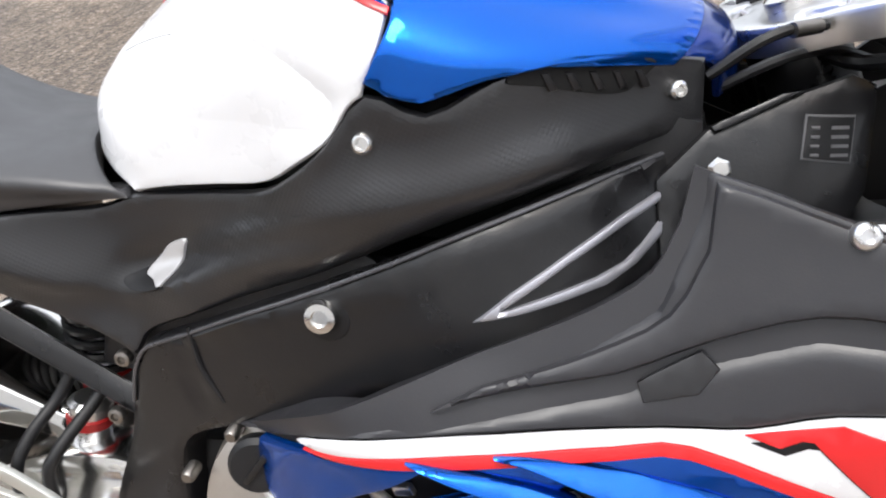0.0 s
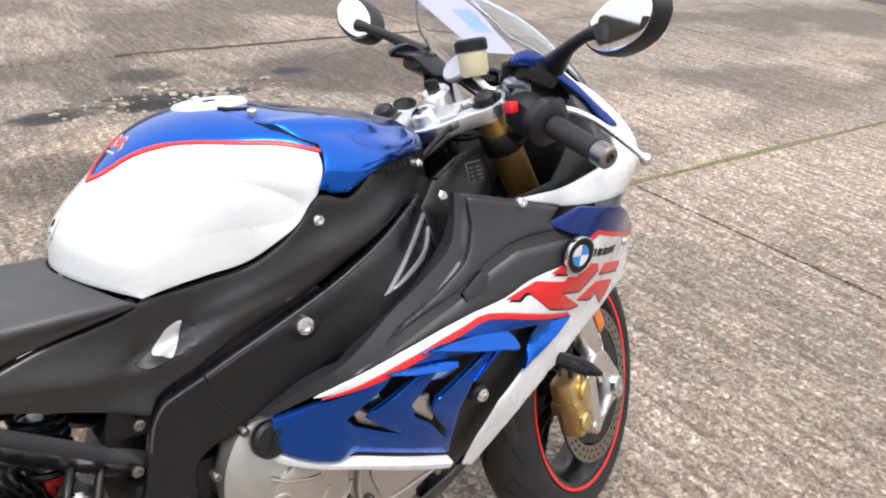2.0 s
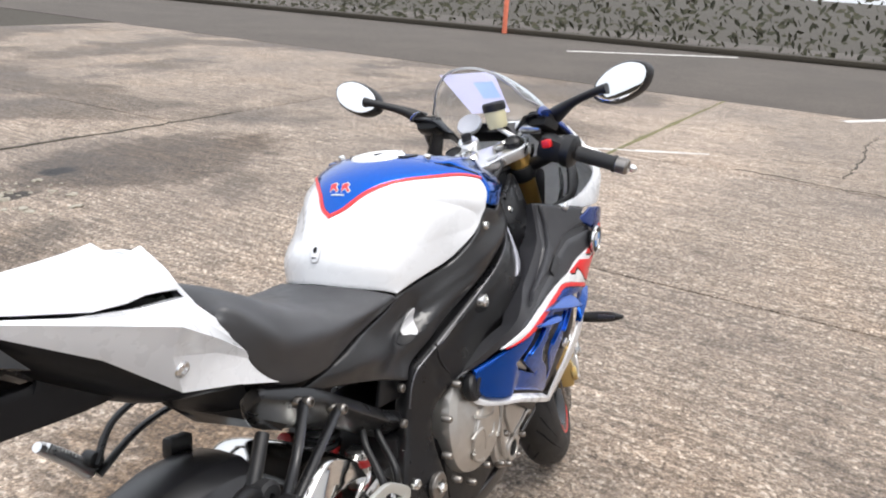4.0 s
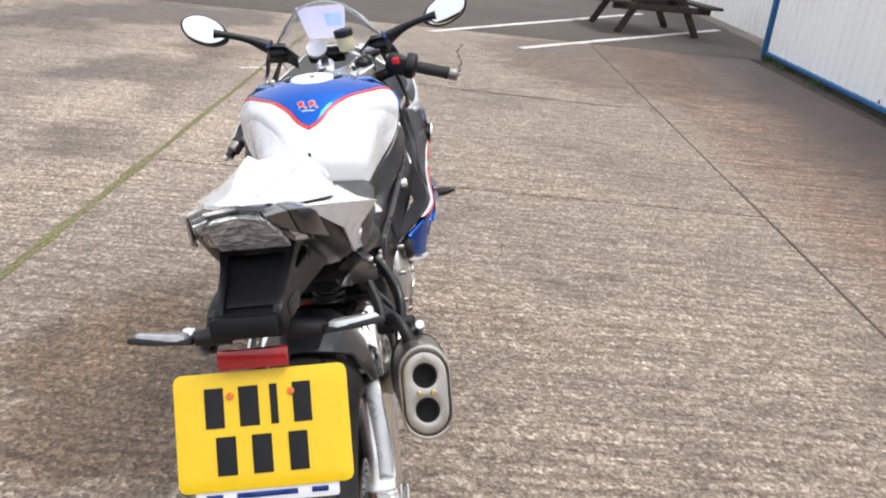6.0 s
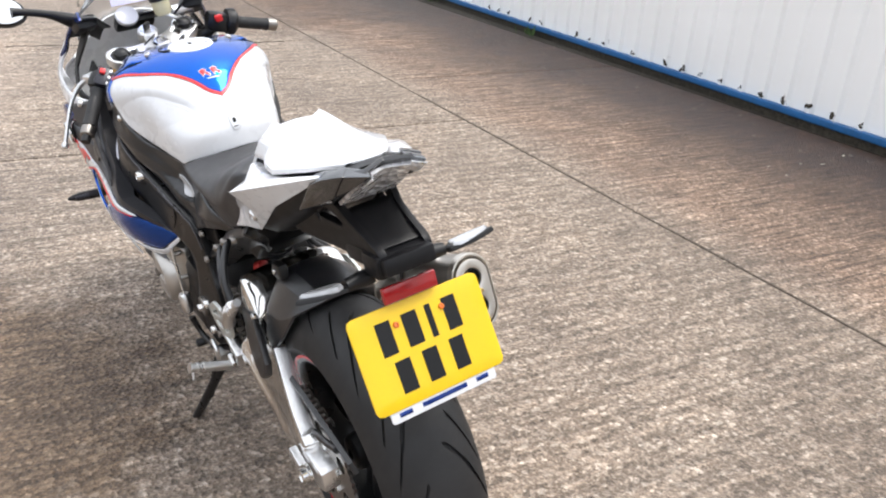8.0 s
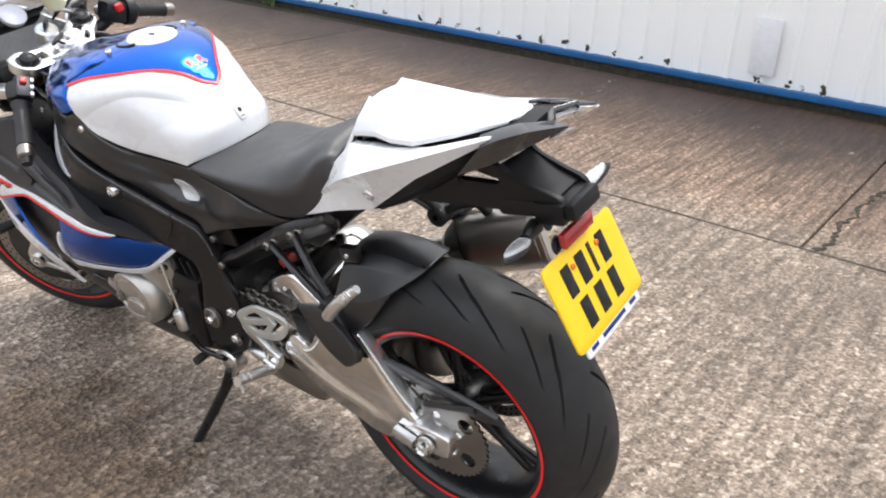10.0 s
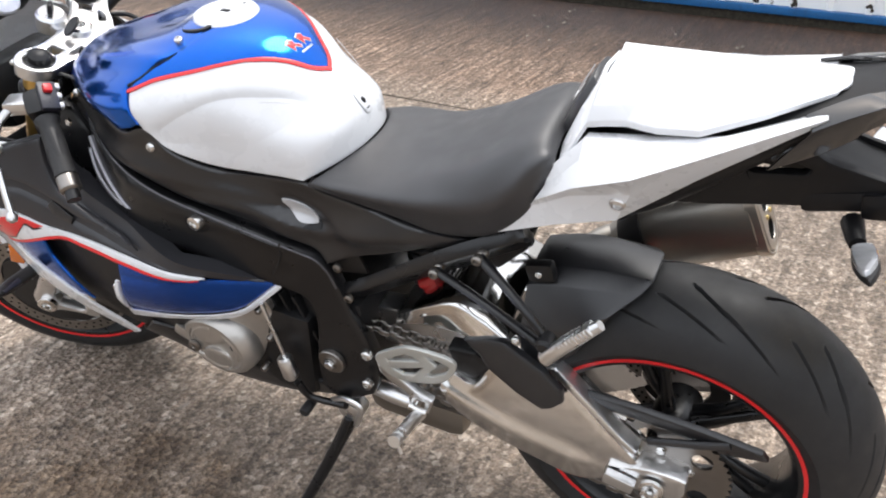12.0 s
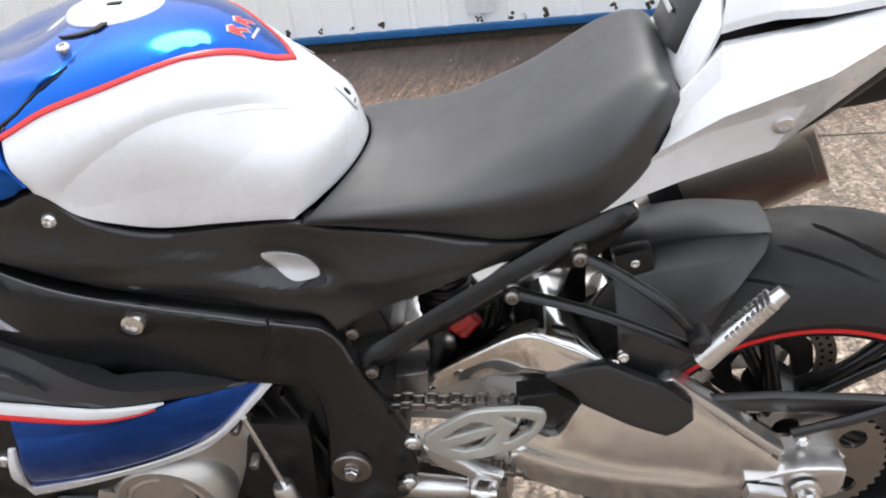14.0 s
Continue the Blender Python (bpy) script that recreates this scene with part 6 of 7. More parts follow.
def wheel(name, R, W, rim, spokes, parent, label, discs):
    w = new(name)
    w.parent = parent
    w["label"] = label
    part("tyre", tyre_mesh(R, W, rim, 10 if W > .15 else 11, 0.95), RUBBER, w, "black road tyre with sweeping grooves")
    h = W / 2 * .78
    part("rim", lathe([(rim, h), (rim + .006, h + .006), (rim + .003, h + .010), (rim - .010, h + .006), (rim - .022, h - .012), (rim - .030, h * .3), (rim - .030, -h * .3), (rim - .022, -h + .012), (rim - .010, -h - .006), (rim + .003, -h - .010), (rim + .006, -h - .006), (rim, -h)], (0, 0, 0), (0, 1, 0), 72, True), FRAME, w, "black alloy wheel rim")
    for s in (1, -1):
        part("rim_stripe", lathe([(rim + .0050, s * (h + .0085)), (rim + .0045, s * (h + .0105)), (rim - .002, s * (h + .0095)), (rim - .002, s * (h + .007))], (0, 0, 0), (0, 1, 0), 72, True), RED, w, "red rim stripe")
    part("hub", lathe([(.030, -.06), (.036, -.055), (.042, -.02), (.042, .02), (.036, .055), (.030, .06), (.012, .062), (.012, -.062)], (0, 0, 0), (0, 1, 0), 32, True), FRAME, w)
    for k in range(spokes):
        for off in (-.10, .10):
            a = 2 * math.pi * k / spokes
            b = a + off
            p = [(.038 * math.cos(a + off * .4), .012 * (1 if off > 0 else -1), .038 * math.sin(a + off * .4)), (.5 * rim * math.cos(b), .006, .5 * rim * math.sin(b)), ((rim - .026) * math.cos(b), 0, (rim - .026) * math.sin(b))]
            part("spoke", tube(p, [.013, .010, .012], 10, 3), FRAME, w)
    for y, r, wd in discs:
        d = part("brake_disc", lathe([(r, -.0025), (r, .0025), (r - wd, .0025), (r - wd, -.0025)], (0, y, 0), (0, 1, 0), 64, True), DISC, w, "drilled steel brake disc")
        bm = bmesh.new()
        for k in range(40):
            for q, rr in ((0, r - wd * .3), (.5, r - wd * .7)):
                a = 2 * math.pi * (k + q) / 40
                lathe([(.0032, -.0032), (.0032, .0032)], (rr * math.cos(a), y, rr * math.sin(a)), (0, 1, 0), 6, bm=bm)
        part("disc_holes", bm, HOLE, d)
        part("disc_carrier", lathe([(r - wd, -.002), (r - wd, .002), (.06, .006), (.045, .006), (.045, -.002), (.06, -.002)], (0, y, 0), (0, 1, 0), 10, True), BLACK, d)
    return w


rear = wheel("rear_wheel", .322, .192, .216, 5, bike, "black rear wheel with red rim stripe", [(-.085, .110, .03)])
rear.location = (0, 0, .320)
# chain drive on the left
SPR_Y = .098
bm = bmesh.new()
teeth = 45
pts = []
for k in range(teeth * 4):
    a = 2 * math.pi * k / (teeth * 4)
    pts.append(((.108 + (.005 if k % 4 in (1, 2) else 0)) * math.cos(a), (.108 + (.005 if k % 4 in (1, 2) else 0)) * math.sin(a)))
holes = [[(.078 * math.cos(b) + .018 * math.cos(t), .078 * math.sin(b) + .018 * math.sin(t)) for t in np.linspace(0, 6.283, 10, endpoint=False)] for b in np.linspace(0, 6.283, 5, endpoint=False)]
part("sprocket", sheet(pts, flat_at((0, SPR_Y + .003, .320), (1, 0, 0), (0, 0, 1)), 0, .006, .0005, .03, holes=holes), DISC, bike, "grey rear sprocket")
for a in np.linspace(.3, 6.6, 5, endpoint=False):
    part("sprocket_nut", lathe([(.009, 0), (.009, .010), (.006, .013), (0, .013)], (.05 * math.cos(a), SPR_Y + .003, .320 + .05 * math.sin(a)), (0, 1, 0), 6), CHROME, bike)
chain = new("drive_chain")
chain.parent = bike
chain["label"] = "dark roller chain"
front_c, rear_c, fr, rr_ = Vector((.585, 0, .435)), Vector((0, 0, .320)), .042, .110
d = (front_c - rear_c).normalized()
up = Vector((-d.z, 0, d.x))
runs = [(rear_c + up * rr_, front_c + up * fr), (front_c - up * fr, rear_c - up * rr_)]
me_link = None
count = 0
for p, q in runs:
    n = int((q - p).length / .0159)
    for k in range(n):
        c = p + (q - p) * ((k + .5) / n)
        ang = math.degrees(math.atan2((q - p).z, (q - p).x))
        if me_link is None:
            bm = bmesh.new()
            for y in (-.008, .008):
                block((.021, .003, .012), Matrix.Translation((0, y, 0)), .002, bm, 1)
            lathe([(.0052, -.008), (.0052, .008)], (.008, 0, 0), (0, 1, 0), 8, bm=bm)
            me_link = finish(bm)
            me_link.materials.append(DISC)
        ob = new("chain_link", me_link)
        ob.parent = chain
        ob.matrix_local = pose(c.x, SPR_Y + (.004 if k % 2 else 0), c.z, 0, -ang, 0)

# swingarm
def arm_face(s):
    return lateral([(.55, .45, .10), (.37, .41, .126), (.25, .40, .132), (.10, .36, .140), (0, .33, .138), (.18, .50, .118), (.2, .28, .120)], s)


SWING = [(.560, .455), (.50, .485), (.42, .486), (.36, .470), (.30, .478), (.245, .500), (.188, .502), (.117, .447), (.036, .372), (.030, .345), (.06, .300), (.112, .268), (.160, .254), (.21, .270), (.285, .300), (.340, .345), (.375, .395), (.44, .405), (.53, .405)]


# on the left the arm starts behind the chain
SWING_LEFT = [(.370, .428), (.348, .434), (.316, .424), (.288, .470), (.245, .500), (.188, .502), (.117, .447), (.036, .372), (.030, .345), (.06, .300), (.112, .262), (.160, .247), (.21, .258), (.264, .276), (.314, .303), (.355, .337), (.379, .385)]


def facets(x, z):
    """A rounded shelf runs along the arm's flank; the wall below it falls away."""
    mid = np.interp(x, [.0, .05, .16, .217, .26, .305, .356, .45, .55], [.325, .332, .345, .352, .366, .384, .408, .445, .440])
    d = z - mid
    near = np.clip((x - .06) / .08, 0, 1)
    return near * (.013 / (1 + np.exp(np.clip(d / .0045, -30, 30))) - .14 * np.clip(-d - .012, 0, .1) - .05 * np.clip(d, 0, .12)) + .006


def swing(s):
    f = arm_face(s)
    sw = part("swingarm", sheet(rounded(SWING if s < 0 else SWING_LEFT, 3), f, -.004, .050, .014, .0055, relief=facets), SATIN, bike, "satin aluminium swingarm leg")
    part("top_flange", sheet([(.188, .500), (.118, .447), (.040, .378), (.032, .386), (.105, .452), (.172, .506)], f, .002, .03, .003, .01), ALLOY, sw)
    blockline = [(.075, .304), (.075, .328), (.042, .346), (.010, .356), (-.040, .352), (-.048, .338), (-.042, .298), (0, .290), (.05, .292)]
    ab = part("axle_block", sheet(rounded(blockline, 2), lateral([(.08, .3, .140), (0, .33, .146), (-.05, .33, .144), (.0, .29, .144)], s), -.002, .04, .005, .008), ALLOY, sw, "machined axle block")
    part("adjuster", block((.050, .016, .024), pose(.055, s * .152, .318, 0, -14, 0), .003), ALLOY, ab)
    part("axle_nut", lathe([(.020, 0), (.020, .006), (.015, .008), (.015, .018), (.011, .021), (.009, .016), (0, .016)], (.003, s * .148, .320), (0, s, 0), 28), CHROME, ab)


pair(swing)
inner_at = lateral([(.55, .45, .066), (.37, .44, .070), (.25, .40, .085), (.3, .3, .072)], 1)
inner_arm = part("arm_root", sheet(rounded([(.570, .470), (.48, .492), (.36, .500), (.27, .47), (.25, .36), (.29, .315), (.37, .350), (.46, .385), (.56, .400)], 3), inner_at, 0, .040, .012, .012), ALLOY, bike, "cast root of the swingarm behind the chain")
part("chain_slider", sheet([(.362, .482), (.310, .488), (.282, .465), (.316, .420), (.350, .430)], lateral([(.3, .45, .113), (.34, .43, .112), (.29, .48, .114)], 1), .004, .030, .005, .010), BLACK, inner_arm, "black chain slider")
brace_rows = [
    [(.475, 0, .503), (.412, 0, .556), (.345, 0, .596), (.292, 0, .578), (.262, 0, .550)],
    [(.475, .050, .502), (.412, .060, .553), (.345, .066, .592), (.290, .070, .574), (.255, .074, .546)],
    [(.475, .080, .499), (.412, .096, .547), (.345, .105, .583), (.292, .109, .563), (.250, .112, .537)],
    [(.476, .086, .490), (.412, .103, .536), (.343, .113, .570), (.288, .117, .548), (.242, .120, .522)],
    [(.478, .090, .475), (.412, .106, .510), (.336, .121, .528), (.268, .126, .512), (.214, .128, .492)],
]
part("swingarm_brace", sheet([(0, -1), (0, 1), (1, 1), (1, -1)], skin(brace_rows, .45), 0, .010, .004, .008, scale=(.3, .24)), POLISHED, bike, "polished aluminium swingarm brace")
guard = part("arm_guard", sheet([(.325, .527), (.285, .541), (.252, .545), (.188, .517), (.152, .490), (.150, .465), (.167, .449), (.183, .442), (.228, .460), (.281, .488), (.294, .506)], lateral([(.33, .52, .128), (.2, .48, .146), (.15, .45, .152), (.26, .54, .126), (.17, .43, .155)], 1), .004, .014, .006, .009), PLASTIC, bike, "black plastic swingarm guard")
part("guard_screw", bolt((.232, .128, .556), (0, 1, .3), .007, .006), CHROME, guard)
part("chain_guard", sheet([(.17, .462), (.05, .466), (-.06, .455), (-.145, .440), (-.155, .420), (-.09, .40), (0, .425), (.10, .432), (.17, .430)], lateral([(.2, .45, .105), (0, .45, .112), (-.15, .43, .112)], 1), .006, .010, .003, .014), PLASTIC, bike, "black chain guard")
part("chain_guard_stay", tube([(.02, .118, .395), (-.05, .120, .42), (-.10, .120, .44)], .007, 8), PLASTIC, bike)

# hugger over the rear tyre
def shell_over(r, y0, a0, a1, n=26, m=13):
    bm = bmesh.new()
    rows = []
    for i in range(n):
        a = math.radians(a0 + (a1 - a0) * i / (n - 1))
        row = []
        for j in range(m):
            t = -1 + 2 * j / (m - 1)
            rr = r - .030 * abs(t) ** 3
            row.append((math.cos(a) * rr, y0 * t * (1 - .06 * i / n), .320 + math.sin(a) * rr))
        rows.append(row)
    top = [[bm.verts.new(p) for p in row] for row in rows]
    low = [[bm.verts.new((p[0] * .985, p[1] * .97, .320 + (p[2] - .320) * .985)) for p in row] for row in rows]
    for i in range(n - 1):
        for j in range(m - 1):
            bm.faces.new([top[i][j], top[i + 1][j], top[i + 1][j + 1], top[i][j + 1]])
            bm.faces.new([low[i][j], low[i][j + 1], low[i + 1][j + 1], low[i + 1][j]])
    for i in range(n - 1):
        for j in (0, m - 1):
            bm.faces.new([top[i][j], low[i][j], low[i + 1][j], top[i + 1][j]])
    for j in range(m - 1):
        for i in (0, n - 1):
            bm.faces.new([top[i][j], top[i][j + 1], low[i][j + 1], low[i][j]])
    return bm


hug_rows = [
    [(.235, 0, .640), (.18, 0, .656), (.12, 0, .662), (.047, 0, .655)],
    [(.235, .040, .637), (.178, .042, .652), (.12, .041, .657), (.048, .034, .651)],
    [(.235, .066, .618), (.182, .068, .632), (.128, .066, .637), (.060, .056, .640)],
    [(.235, .098, .565), (.20, .102, .566), (.150, .100, .578), (.098, .088, .612)],
    [(.234, .112, .50), (.205, .115, .49), (.18, .113, .50), (.146, .108, .538)],
]
hugger = part("hugger", plates(hug_rows, .006, True, 3, .002), PLASTIC, bike, "black plastic rear tyre hugger", angle=22)
part("hugger_lug", block((.045, .022, .034), pose(.212, .060, .648, 0, 12, 0), .008), BLACK, hugger)
part("lug_screw", bolt((.212, .072, .650), (0, 1, .2), .006, .005), CHROME, hugger)

# shock absorber and undertail
shock = new("shock")
shock.parent = bike
shock["label"] = "silver rear shock with a thin red ring"
part("shock_body", lathe([(.020, 0), (.030, .01), (.030, .075), (.022, .085), (.018, .16), (0, .16)], (.455, -.01, .455), (-.1, 0, 1), 22), ALLOY, shock)
part("red_ring", lathe([(.030, .070), (.0335, .072), (.0335, .082), (.030, .084)], (.455, -.01, .455), (-.1, 0, 1), 22), SPRING, shock)
sp = [(.449 + .032 * math.sin(k * .42), -.01 + .032 * math.cos(k * .42), .535 + .09 * k / 89) for k in range(90)]
part("shock_spring", tube(sp, .0055, 8, 1), BLACK, shock)
part("preload_collar", lathe([(.010, -.018), (.013, -.016), (.013, .012), (.010, .016), (0, .016)], (.426, .040, .551), (1, .25, -.5), 20), SPRING, shock, "red preload collar")
part("shock_reservoir", lathe([(.020, 0), (.022, .004), (.022, .055), (.016, .06), (0, .06)], (.455, -.075, .475), (.2, 0, 1), 20), ALLOY, shock)
part("red_ring", lathe([(.022, .030), (.0245, .032), (.0245, .042), (.022, .044)], (.455, -.075, .475), (.2, 0, 1), 20), SPRING, shock)
for s in (1, -1):
    sub = [(.552, .548), (.50, .575), (.353, .675), (.294, .708), (.235, .735), (.215, .745), (.21, .720), (.225, .695), (.26, .665), (.36, .625), (.50, .535), (.54, .525)]
    sb = part("subframe", sheet(rounded(sub, 2), lateral([(.55, .54, .115), (.35, .66, .112), (.2, .74, .10)], s), 0, .022, .005, .012), FRAME, bike, "black subframe rail")
    for x, z in ((.354, .666), (.279, .711)):
        part("subframe_bolt", lathe([(.009, -.004), (.009, .005), (.007, .008), (.004, .008), (.003, .005), (0, .005)], (x, s * .121, z), (0, s, 0), 18), DISC, sb)
part("battery_box", block((.20, .16, .11), pose(.335, 0, .725, 0, 14, 0), .02), TAILPLASTIC, bike)
part("undertray", sheet([(.205, .775), (.27, .745), (.36, .70), (.32, .660), (.27, .655), (.225, .70)], lateral([(.2, .7, .085), (.3, .7, .09)], 1), 0, .17, .008, .02), TAILPLASTIC, bike)

for path in ([(.470, -.085, .585), (.452, -.102, .550), (.434, -.132, .522), (.425, -.150, .490), (.43, -.150, .43)], [(.505, -.085, .570), (.488, -.108, .545), (.468, -.142, .515), (.460, -.152, .490), (.465, -.150, .43)]):
    part("breather_hose", tube(path, .0065, 10, 5), BLACK, bike)

# pillion peg brackets
def pillion(s):
    h = new("pillion_peg")
    h.parent = bike
    h["label"] = "black forked pillion bracket with folding alloy peg"
    a, b, c = (.354, s * .132, .668), (.279, s * .132, .714), (.158, s * .178, .618)
    for k, p in enumerate((a, b)):
        q = np.array(c) + (0, 0, -.010 if k == 0 else .008)
        bow = np.array((-.012, s * .016, .012)) if k else np.array((-.006, s * .010, .012))
        part("bracket_arm", tube([p, np.array(p) * .72 + q * .28 + bow * .8, np.array(p) * .40 + q * .60 + bow, q], [.0085, .0075, .0075, .009], 12, 5, flat=.7), FRAME, h)
        part("arm_groove", tube([np.array(p) * .85 + q * .15 + bow * .5 + (0, s * .007, 0), np.array(p) * .55 + q * .45 + bow + (0, s * .0075, 0), np.array(p) * .2 + q * .8 + bow * .5 + (0, s * .008, 0)], .0014, 6, 4), SLATE, h)
        part("arm_bolt", bolt(tuple(np.array(p) + (0, s * .008, 0)), (0, s, .1), .0085, .007), DISC, h)
    part("peg_pivot", lathe([(.010, -.012), (.013, -.010), (.013, .012), (.008, .016), (0, .016)], (.160, s * .185, .632), (0, s, 0), 16), BLACK, h)
    if s > 0:
        path = [(.158, s * .195, .610), (.135, s * .196, .640), (.108, s * .193, .668), (.082, s * .188, .692)]
        peg = part("peg", tube(path, [.013, .012, .011, .008], 10), ALLOY, h, "bare alloy folding peg")
        for k in range(9):
            t = .35 + .06 * k
            p = along(np.array(path), t)[0]
            part("peg_rib", block((.006, .022, .014), pose(p[0], p[1], p[2] + .004, 0, 48, 0), .002), ALLOY, peg)
    else:
        peg = part("peg", tube([(.158, s * .195, .612), (.120, s * .205, .640), (.085, s * .210, .665)], [.013, .012, .008], 10), ALLOY, h)


pair(pillion)

# rearsets
def rearset(s):
    r = new("rearset")
    r.parent = bike
    r["label"] = "alloy footrest with heel guard"
    f = lateral([(.5, .45, .160), (.33, .49, .157), (.4, .5, .160)], s)
    hp = [(.478, .468), (.45, .492), (.42, .510), (.394, .514), (.339, .509), (.326, .492), (.340, .460), (.366, .436), (.416, .422), (.451, .424), (.470, .441)]
    h1 = [(.454, .465), (.436, .482), (.417, .494), (.406, .494), (.392, .484)]
    h2 = [(.449, .447), (.387, .470), (.407, .444), (.430, .438)]
    h3 = [(.380, .501), (.353, .496), (.338, .487), (.346, .470), (.374, .451), (.384, .452), (.361, .481)]
    part("heel_guard", sheet(rounded(hp, 3), f, .004, .007, .002, .007, holes=[h1, h2, h3]), ANODISED, r, "cut-out pale anodised heel guard")
    arm = [(.482, .444), (.462, .446), (.448, .422), (.414, .388), (.386, .373), (.402, .330), (.411, .334), (.402, .362), (.419, .369), (.426, .346), (.436, .348), (.433, .378), (.468, .404), (.480, .424)]
    part("bracket", sheet(arm, f, 0, .014, .004, .007), ALLOY, r, "cranked bare alloy peg bracket")
    part("peg_pin", tube([(.399, s * .156, .345), (.432, s * .156, .352)], .006, 10, 1), CHROME, r)
    peg = part("footpeg", tube([(.416, s * .150, .330), (.414, s * .18, .346), (.410, s * .222, .364), (.408, s * .252, .377)], [.012, .012, .0105, .010], 12), ALLOY, r, "knurled bare alloy footpeg")
    for k in range(6):
        q = Vector((.4145, s * .180, .346)).lerp(Vector((.408, s * .250, .376)), k / 5)
        part("peg_groove", lathe([(.0112, -.003), (.0121, 0), (.0112, .003)], q, (-.09, s, .43), 14), ALLOY, peg)
    part("peg_feeler", tube([(.405, s * .248, .368), (.398, s * .252, .350)], .003, 8), ALLOY, peg)
    part("lower_stay", tube([(.530, s * .11, .316), (.487, s * .112, .310), (.440, s * .112, .304)], [.016, .017, .014], 14), ALLOY, r)
    part("mount_bolt", bolt((.492, s * .165, .468), (0, s, 0), .010, .008), CHROME, r)
    part("mount_bolt", bolt((.508, s * .160, .385), (0, s, 0), .010, .008), CHROME, r)


pair(rearset)
shift = new("gear_shift")
shift.parent = bike
shift["label"] = "bare alloy gear shift rod and quickshifter"
part("rod", tube([(.686, .176, .536), (.664, .180, .405)], .0035, 10, 1), ALLOY, shift)
part("sensor", lathe([(.011, 0), (.0145, .006), (.0145, .045), (.011, .052), (0, .052)], (.668, .180, .415), (-.12, .02, -1), 16), ALLOY, shift, "alloy shift sensor")
part("lever", tube([(.655, .178, .350), (.645, .168, .305), (.60, .160, .295), (.57, .160, .30)], [.008, .007, .007, .008], 10), FRAME, shift)
part("toe_piece", lathe([(.010, 0), (.011, .03), (.009, .035), (0, .035)], (.658, .150, .268), (0, 1, 0), 14), RUBBER, shift)
brake = part("brake_pedal", tube([(.52, -.155, .36), (.60, -.165, .33), (.66, -.185, .32)], [.008, .008, .011], 10), ALLOY, bike, "bare alloy brake pedal")
stand = new("side_stand")
stand.parent = bike
stand["label"] = "black side stand, folded out"
part("leg", tube([(.572, .135, .262), (.60, .165, .195), (.655, .215, .08), (.695, .247, .008)], [.015, .013, .012, .011], 12), FRAME, stand)
part("foot", block((.065, .042, .012), pose(.702, .256, .0, 10, 6, 10), .004), FRAME, stand)
part("pivot", lathe([(.022, -.02), (.024, -.016), (.024, .016), (.016, .02), (0, .02)], (.572, .138, .270), (0, 1, 0), 18), ALLOY, stand)
part("spring", tube([(.572, .160, .262), (.63, .19, .12)], .008, 8, 1), BLACK, stand)
part("stand_tang", tube([(.605, .155, .295), (.570, .160, .318), (.536, .162, .310), (.545, .162, .278), (.560, .160, .246)], .006, 8), ALLOY, stand)

# exhaust
can_axis = Vector((-.145, -.012, .055)).normalized()


def oval_loft(rows, seg=36):
    """Oval sections: centre, half height, half width, squareness."""
    bm = bmesh.new()
    rings = []
    for (c, hh, hw, sq), nxt in zip(rows, rows[1:] + rows[-1:]):
        side = Vector((0, 1, 0))
        upv = can_axis.cross(side).normalized()
        if upv.z < 0:
            upv = -upv
        ring = []
        for k in range(seg):
            a = 2 * math.pi * k / seg
            ca, sa = math.cos(a), math.sin(a)
            ring.append(bm.verts.new(Vector(c) + upv * hh * math.copysign(abs(sa) ** sq, sa) + side * hw * math.copysign(abs(ca) ** sq, ca)))
        rings.append(ring)
    for a, b in zip(rings, rings[1:]):
        for k in range(seg):
            bm.faces.new([a[k], a[(k + 1) % seg], b[(k + 1) % seg], b[k]])
    bm.faces.new(rings[0][::-1])
    bm.faces.new(rings[-1])
    return bm


ec = Vector((-.073, -.2135, .626))
exhaust = new("exhaust")
exhaust.parent = bike
exhaust["label"] = "titanium oval silencer with twin outlets"
along_can = lambda t: tuple(ec - can_axis * t)
part("silencer", oval_loft([(along_can(.011), .064, .040, .8), (along_can(.013), .070, .043, .8), (along_can(.06), .070, .045, .75), (along_can(.16), .071, .046, .75), (along_can(.20), .062, .043, .8), (along_can(.235), .040, .034, .9), (along_can(.26), .027, .027, 1)]), TITANIUM, exhaust)
cap_at = flat_at(ec, (0, 1, 0), can_axis.cross(Vector((0, 1, 0))) * (1 if can_axis.cross(Vector((0, 1, 0))).z > 0 else -1))
cap_at.outward = lambda q: np.array(can_axis) + 0 * q
stadium = [(.0355 * math.cos(t), (.0275 if math.sin(t) >= 0 else -.0275) + .038 * math.sin(t)) for t in np.linspace(0, 6.283, 48, endpoint=False)]
port = lambda c: [(.0185 * math.cos(t), c + .0195 * math.sin(t)) for t in np.linspace(0, 6.283, 24, endpoint=False)]
endcap = part("end_cap", sheet(stadium, cap_at, .004, .012, .003, .01, holes=[port(.0275), port(-.0275)]), ENDCAP, exhaust, "satin metal end cap with two round outlets")
part("end_rim", sheet(scaled(stadium, 1.16, (0, 0)), cap_at, .002, .02, .002, .01, holes=[scaled(stadium, 1.06, (0, 0))]), ENDCAP, exhaust)
for c in (.0275, -.0275):
    o = ec + (can_axis.cross(Vector((0, 1, 0))) * (1 if can_axis.cross(Vector((0, 1, 0))).z > 0 else -1)).normalized() * c
    part("outlet", lathe([(.0185, .003), (.0185, -.012), (.016, -.012), (.016, .003)], o, can_axis, 28, True), HOLE, endcap)
    part("outlet_floor", lathe([(.0185, -.0085), (.0185, -.006), (0, -.006)], o, can_axis, 20), HOLE, endcap)
